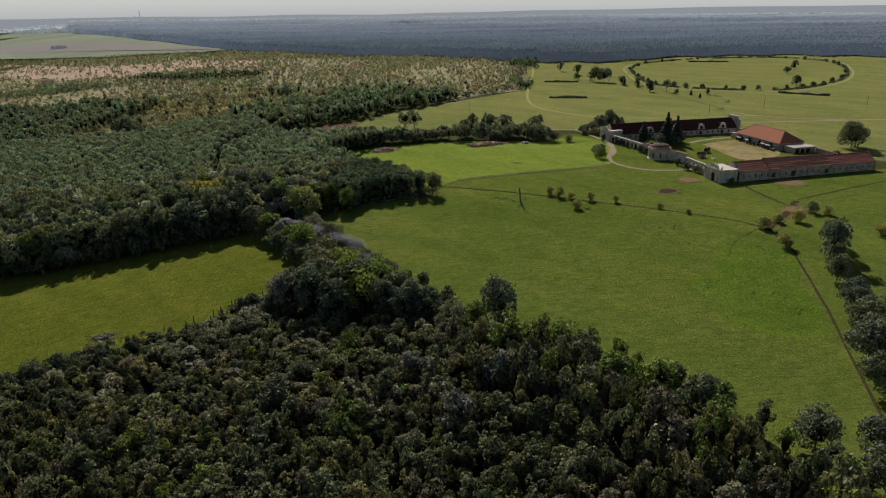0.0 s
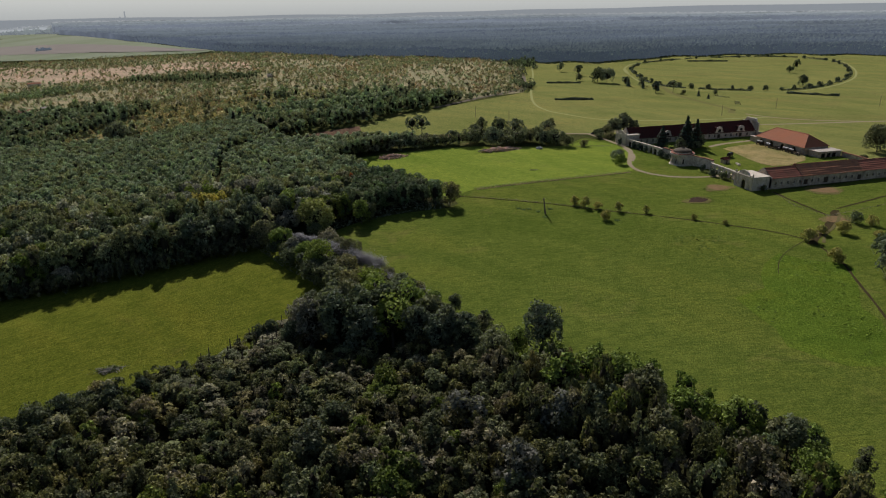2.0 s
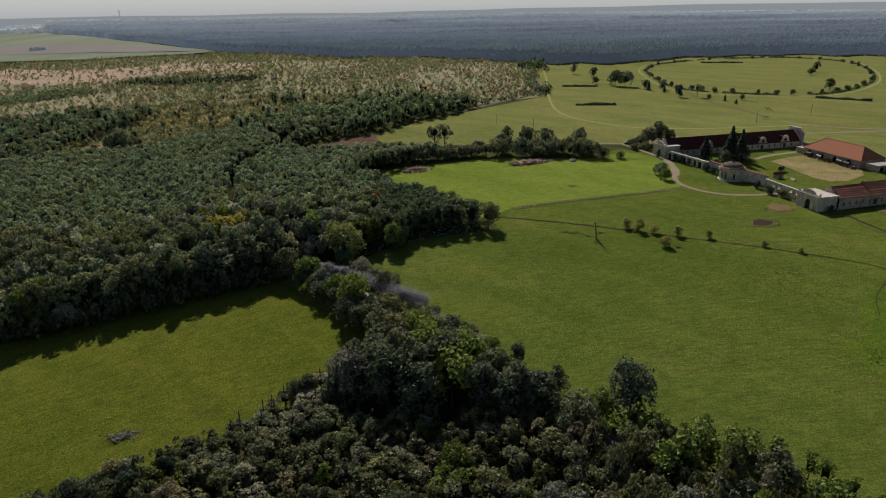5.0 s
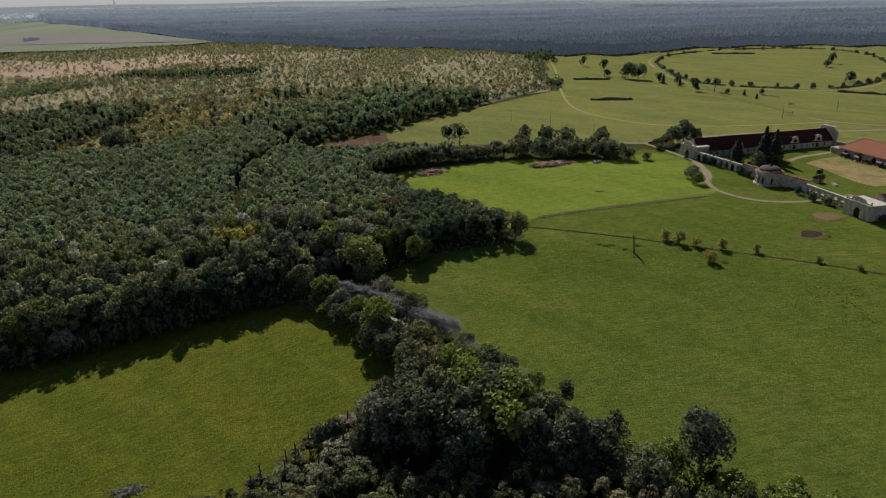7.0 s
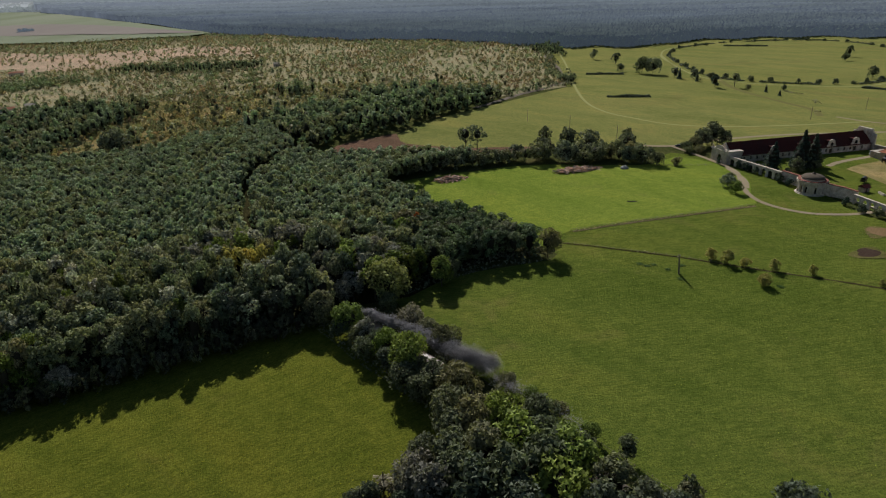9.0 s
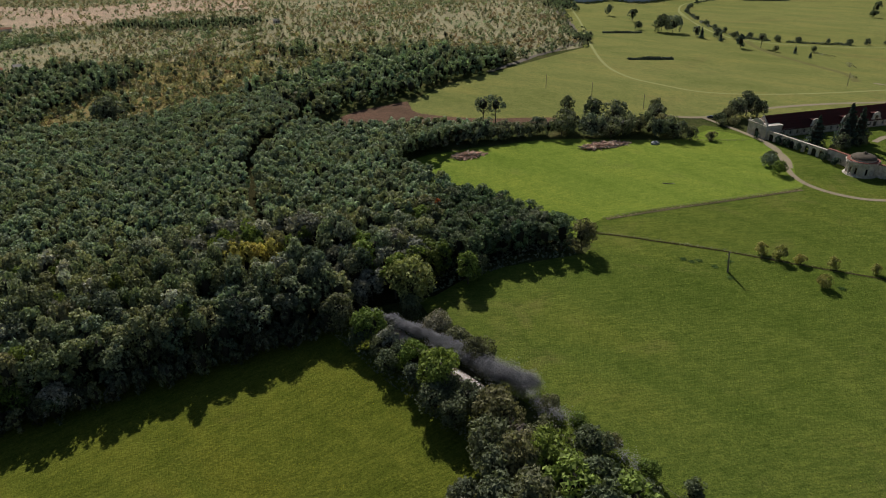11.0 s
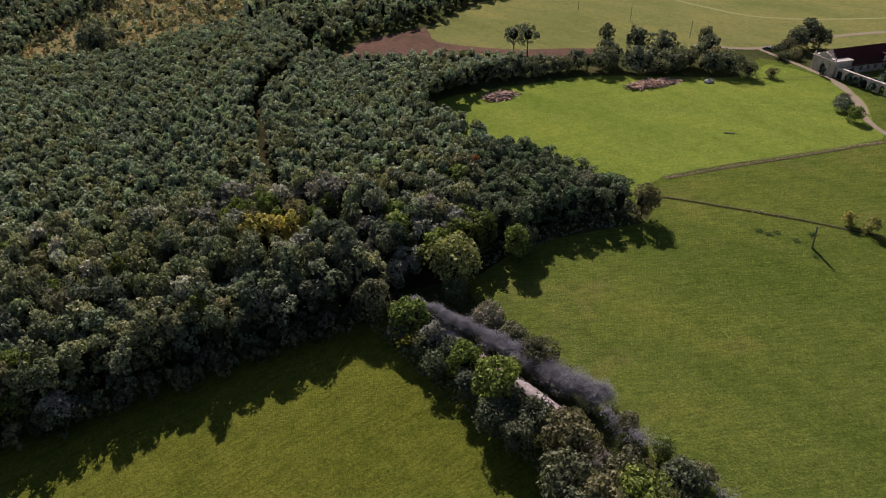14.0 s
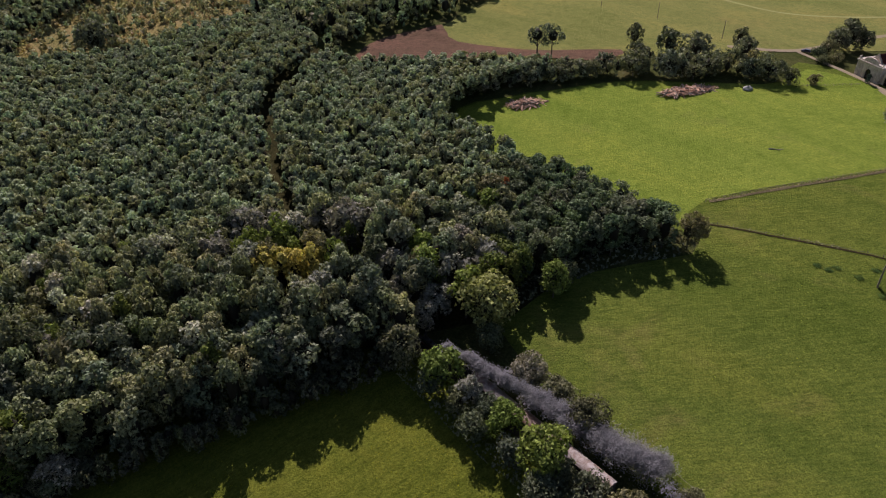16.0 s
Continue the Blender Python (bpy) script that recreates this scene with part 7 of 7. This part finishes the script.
# ---- the railway and its train ----
def rail_point(y, side=0.0, up=0.0):
    x = float(rail_x(y))
    d = Vector((float(rail_x(y + 0.5)) - float(rail_x(y - 0.5)), 1.0, 0)).normalized()
    return Vector((x + d.y * side, y - d.x * side, gz(x, y) + up)), d


def railway(y0, y1):
    ys = np.arange(y0, y1, 3.0)
    bm = bmesh.new()
    rows = []
    for y in ys:
        rows.append([bm.verts.new(rail_point(y, s, u)[0]) for s, u in ((-2.6, 0.05), (-1.6, 0.55), (1.6, 0.55), (2.6, 0.05))])
    for a, b in zip(rows, rows[1:]):
        for i in range(3):
            bm.faces.new((a[i], a[i + 1], b[i + 1], b[i]))
    tagged(part("trackbed", bm, BALLAST), "brown-grey ballast bed of the railway", "railway", kind="structure")
    root = thing("railway_track", rail_point(y0)[0], "single railway track on wooden sleepers", "track")
    origin = root.location.copy()
    for s in (-0.75, 0.75):
        bm = bmesh.new()
        line = [rail_point(y, s, 0.78)[0] - origin for y in ys]
        for a, b in zip(line, line[1:]):
            rod(bm, a, b, 0.06, 0.06, 4)
        part("rail", bm, STEEL, root, "worn steel rail")
    me = None
    for y in np.arange(200.0, 352.0, 0.75):
        p, d = rail_point(y, 0, 0.62)
        m = Matrix.Translation(p - origin) @ Matrix.Rotation(math.atan2(d.y, d.x), 4, "Z")
        if me is None:
            ob = part("sleeper", boxed(-0.12, -1.25, -0.08, 0.12, 1.25, 0.08), WOOD_DARK, root, "dark wooden sleeper")
            ob.matrix_basis, me = m, ob.data
        else:
            shared("sleeper", me, root, m)


railway(30, 352)


def on_track(y):
    p, d = rail_point(y, 0, 0.82)
    return Matrix.Translation(p) @ Matrix.Rotation(math.atan2(d.y, d.x), 4, "Z")


def arc_roof(length, width, z, rise, thick=0.12):
    bm = bmesh.new()
    pts = [(-width / 2 + width * i / 10, z + rise * math.sin(math.pi * i / 10) ** 0.7) for i in range(11)]
    slab(bm, pts + [(width / 2, z - thick), (-width / 2, z - thick)], length, Matrix.Translation((length / 2, 0, 0)) @ Matrix.Rotation(radians(90), 4, "Z"))
    return bm


def bogie(parent, x):
    b = part("bogie", boxed(x - 1.5, -1.0, 0.35, x + 1.5, 1.0, 0.75), IRON_BLACK, parent)
    for s in (-1, 1):
        for k in (-1, 1):
            part("wheel", rod(bmesh.new(), (x + k * 0.95, s * 0.72, 0.46), (x + k * 0.95, s * 0.86, 0.46), 0.46, 0.46, 16), IRON_BLACK, b, "iron wheel")


def coach(y, length, roof, label, side=COACH_GREEN):
    root = thing("railway_coach", on_track(y), label, "coach", "railway coaches")
    L, W = length, 2.85
    openings = [(x, 1.0, 1.0, 1.85, False) for x in np.arange(1.6, L - 1.2, 1.7)]
    for s, m in ((0, Matrix.Translation((-L / 2, -W / 2, 0.9))), (1, Matrix.Translation((-L / 2, W / 2 - 0.08, 0.9)))):
        wall = part("side", facade(bmesh.new(), L, 2.45, 0.08, openings, m), side, root, "dark painted coach side")
        for c, w, sill, spring, arched in openings:
            part("window", boxed(c - L / 2 - w / 2, m.translation.y + 0.02, 0.9 + sill, c - L / 2 + w / 2, m.translation.y + 0.05, 0.9 + spring), DARK_OPENING, wall)
    for x in (-L / 2, L / 2 - 0.08):
        part("end", boxed(x, -W / 2 + 0.08, 0.9, x + 0.08, W / 2 - 0.08, 3.35), side, root)
    part("floor", boxed(-L / 2, -W / 2 + 0.08, 0.8, L / 2, W / 2 - 0.08, 0.95), IRON_BLACK, root)
    part("roof", arc_roof(L + 0.3, W + 0.15, 3.36, 0.55), roof, root, "curved pale sheet-metal roof with rust")
    for x in (-L / 2 + 2.2, L / 2 - 2.2):
        bogie(root, x)
    for s in (-1, 1):
        for e in (-1, 1):
            part("buffer", rod(bmesh.new(), (e * L / 2, s * 0.85, 1.0), (e * (L / 2 + 0.5), s * 0.85, 1.0), 0.12, 0.16, 8), IRON_BLACK, root)
    return root


coach(273.2, 12.2, COACH_ROOF_WHITE, "old railway coach with a pale weathered roof")
coach(261.5, 12.2, COACH_ROOF_RUST, "old railway coach with a rusty brown roof")
coach(249.8, 12.2, COACH_ROOF_WHITE, "old railway coach with a stained pale roof")


def tender(y):
    root = thing("tender", on_track(y), "black locomotive tender filled with coal", "tender")
    bm = bmesh.new()
    for b in ((-3, -1.35, 0.9, 3, -1.27, 2.6), (-3, 1.27, 0.9, 3, 1.35, 2.6), (-3, -1.27, 0.9, -2.92, 1.27, 2.6), (2.92, -1.27, 0.9, 3, 1.27, 2.6), (-3, -1.27, 0.8, 3, 1.27, 0.95)):
        box(bm, *b)
    part("tank", bm, IRON_BLACK, root)
    bm = bmesh.new()
    s = np.random.default_rng(9)
    for _ in range(110):
        p = (s.uniform(-2.6, 2.6), s.uniform(-1.0, 1.0), s.uniform(2.0, 2.3))
        bmesh.ops.create_icosphere(bm, subdivisions=1, radius=float(s.uniform(0.15, 0.3)), matrix=Matrix.Translation(p))
    part("coal", bm, PAINT_BLACK, root, "heaped black coal")
    for x in (-1.7, 1.7):
        bogie(root, x)
    return root


def locomotive(y):
    root = thing("steam_locomotive", on_track(y), "black steam locomotive with red wheels under smoke", "locomotive")
    part("boiler", rod(bmesh.new(), (-1.0, 0, 2.35), (5.2, 0, 2.35), 0.85, 0.85, 20), IRON_BLACK, root, "black boiler")
    part("smokebox", rod(bmesh.new(), (5.2, 0, 2.35), (6.2, 0, 2.35), 0.92, 0.92, 20), PAINT_BLACK, root)
    part("chimney", lathe(bmesh.new(), [(0.32, 3.1), (0.28, 3.7), (0.38, 4.2)], 14, 5.7), IRON_BLACK, root)
    for x, h in ((3.7, 3.75), (1.6, 3.65)):
        part("steam_dome", lathe(bmesh.new(), [(0.42, 3.0), (0.42, h - 0.25), (0.3, h - 0.05), (0.05, h)], 14, x), IRON_BLACK, root)
    part("frame", boxed(-3.6, -0.65, 0.8, 6.6, 0.65, 1.3), PAINT_RED, root)
    bm = bmesh.new()
    for b in ((-3.4, -1.4, 1.3, -1.0, -1.32, 3.0), (-3.4, 1.32, 1.3, -1.0, 1.4, 3.0), (-1.08, -1.32, 1.3, -1.0, 1.32, 3.4)):
        box(bm, *b)
    part("cab", bm, IRON_BLACK, root)
    cab = arc_roof(3.0, 2.9, 3.4, 0.35)
    bmesh.ops.translate(cab, verts=cab.verts, vec=(-2.3, 0, 0))
    part("cab_roof", cab, IRON_BLACK, root)
    for s in (-1, 1):
        part("running_board", boxed(-1.0, s * 1.1 - 0.25, 1.55, 6.4, s * 1.1 + 0.25, 1.62), IRON_BLACK, root)
        for x in (-0.6, 1.2, 3.0):
            part("driving_wheel", rod(bmesh.new(), (x, s * 0.7, 0.72), (x, s * 0.84, 0.72), 0.72, 0.72, 20), PAINT_RED, root, "red spoked driving wheel")
        part("cylinder", rod(bmesh.new(), (4.6, s * 1.05, 0.85), (5.8, s * 1.05, 0.85), 0.32, 0.32, 14), IRON_BLACK, root)
        part("coupling_rod", boxed(-0.7, s * 0.88 - 0.03, 0.66, 4.6, s * 0.88 + 0.03, 0.8), STEEL, root)
        part("lamp", rod(bmesh.new(), (6.6, s * 0.8, 1.5), (6.75, s * 0.8, 1.5), 0.13, 0.13, 10), PAINT_WHITE, root)
    return root


tender(282.8)
locomotive(289.2)


def smoke_plume():
    """Coal smoke: fine flecks, thick near the chimney, drifting back over the meadow side of the train."""
    n = Nodes("smoke_grey")
    n.finish(n.mix(n.noise(0.5, 4, 0.6), (0.20, 0.193, 0.198), (0.31, 0.30, 0.307)), 1.0, specular=0.0)
    haze = n.tree.nodes.new("ShaderNodeBsdfTranslucent")
    haze.inputs["Color"].default_value = (0.34, 0.33, 0.337, 1)
    soft = n.tree.nodes.new("ShaderNodeMixShader")
    n.link(n.bsdf.outputs[0], soft.inputs[1])
    n.link(haze.outputs[0], soft.inputs[2])
    n.link(soft.outputs[0], n.out.inputs["Surface"])
    s = np.random.default_rng(21)
    # from, to, sideways drift at both ends, height at both ends, looseness, billows, flecks in each
    stretches = [(289, 279, 0.4, 2.0, 5.2, 6.4, 0.6, 10, 900), (280, 265, 1.6, 4.2, 6.2, 6.8, 0.95, 15, 1500), (266, 251, 4.0, 6.2, 6.8, 6.4, 1.2, 16, 1800), (252, 240, 6.0, 9.0, 6.4, 5.0, 1.9, 17, 1800), (238, 226, 6.4, 7.6, 4.6, 4.4, 1.3, 7, 260), (219, 207, 7.4, 6.8, 4.0, 3.6, 1.2, 6, 170)]
    V = []
    for y0, y1, side0, side1, up0, up1, loose, billows, flecks in stretches:
        for i in range(billows):
            t = (i + s.uniform(0.2, 0.8)) / billows
            p = rail_point(y0 + (y1 - y0) * t, side0 + (side1 - side0) * t + s.normal(0, loose * 0.5), up0 + (up1 - up0) * t + s.normal(0, loose * 0.35))[0]
            size = (0.5 + loose) * s.uniform(0.75, 1.3)
            u = unit(s.normal(size=(flecks, 3)))
            P = np.array(p) + u * (size * np.abs(s.normal(0.6, 0.36, flecks)))[:, None] * np.array([1.15, 1.15, 0.85])
            V.append(sprays(s, P, unit(0.35 * s.normal(size=(flecks, 3)) + np.array([0, 0.2, 0.95])), 0.15))
    V = np.concatenate(V)
    me = leaf_mesh("smoke_plume", V, np.arange(len(V)).reshape(-1, 3), color=(0.2, 0.2, 0.2))
    me.materials[0] = n.mat
    tagged(new("smoke_plume", me), "drifting dark grey coal smoke above the train", "smoke", kind="stuff")


smoke_plume()
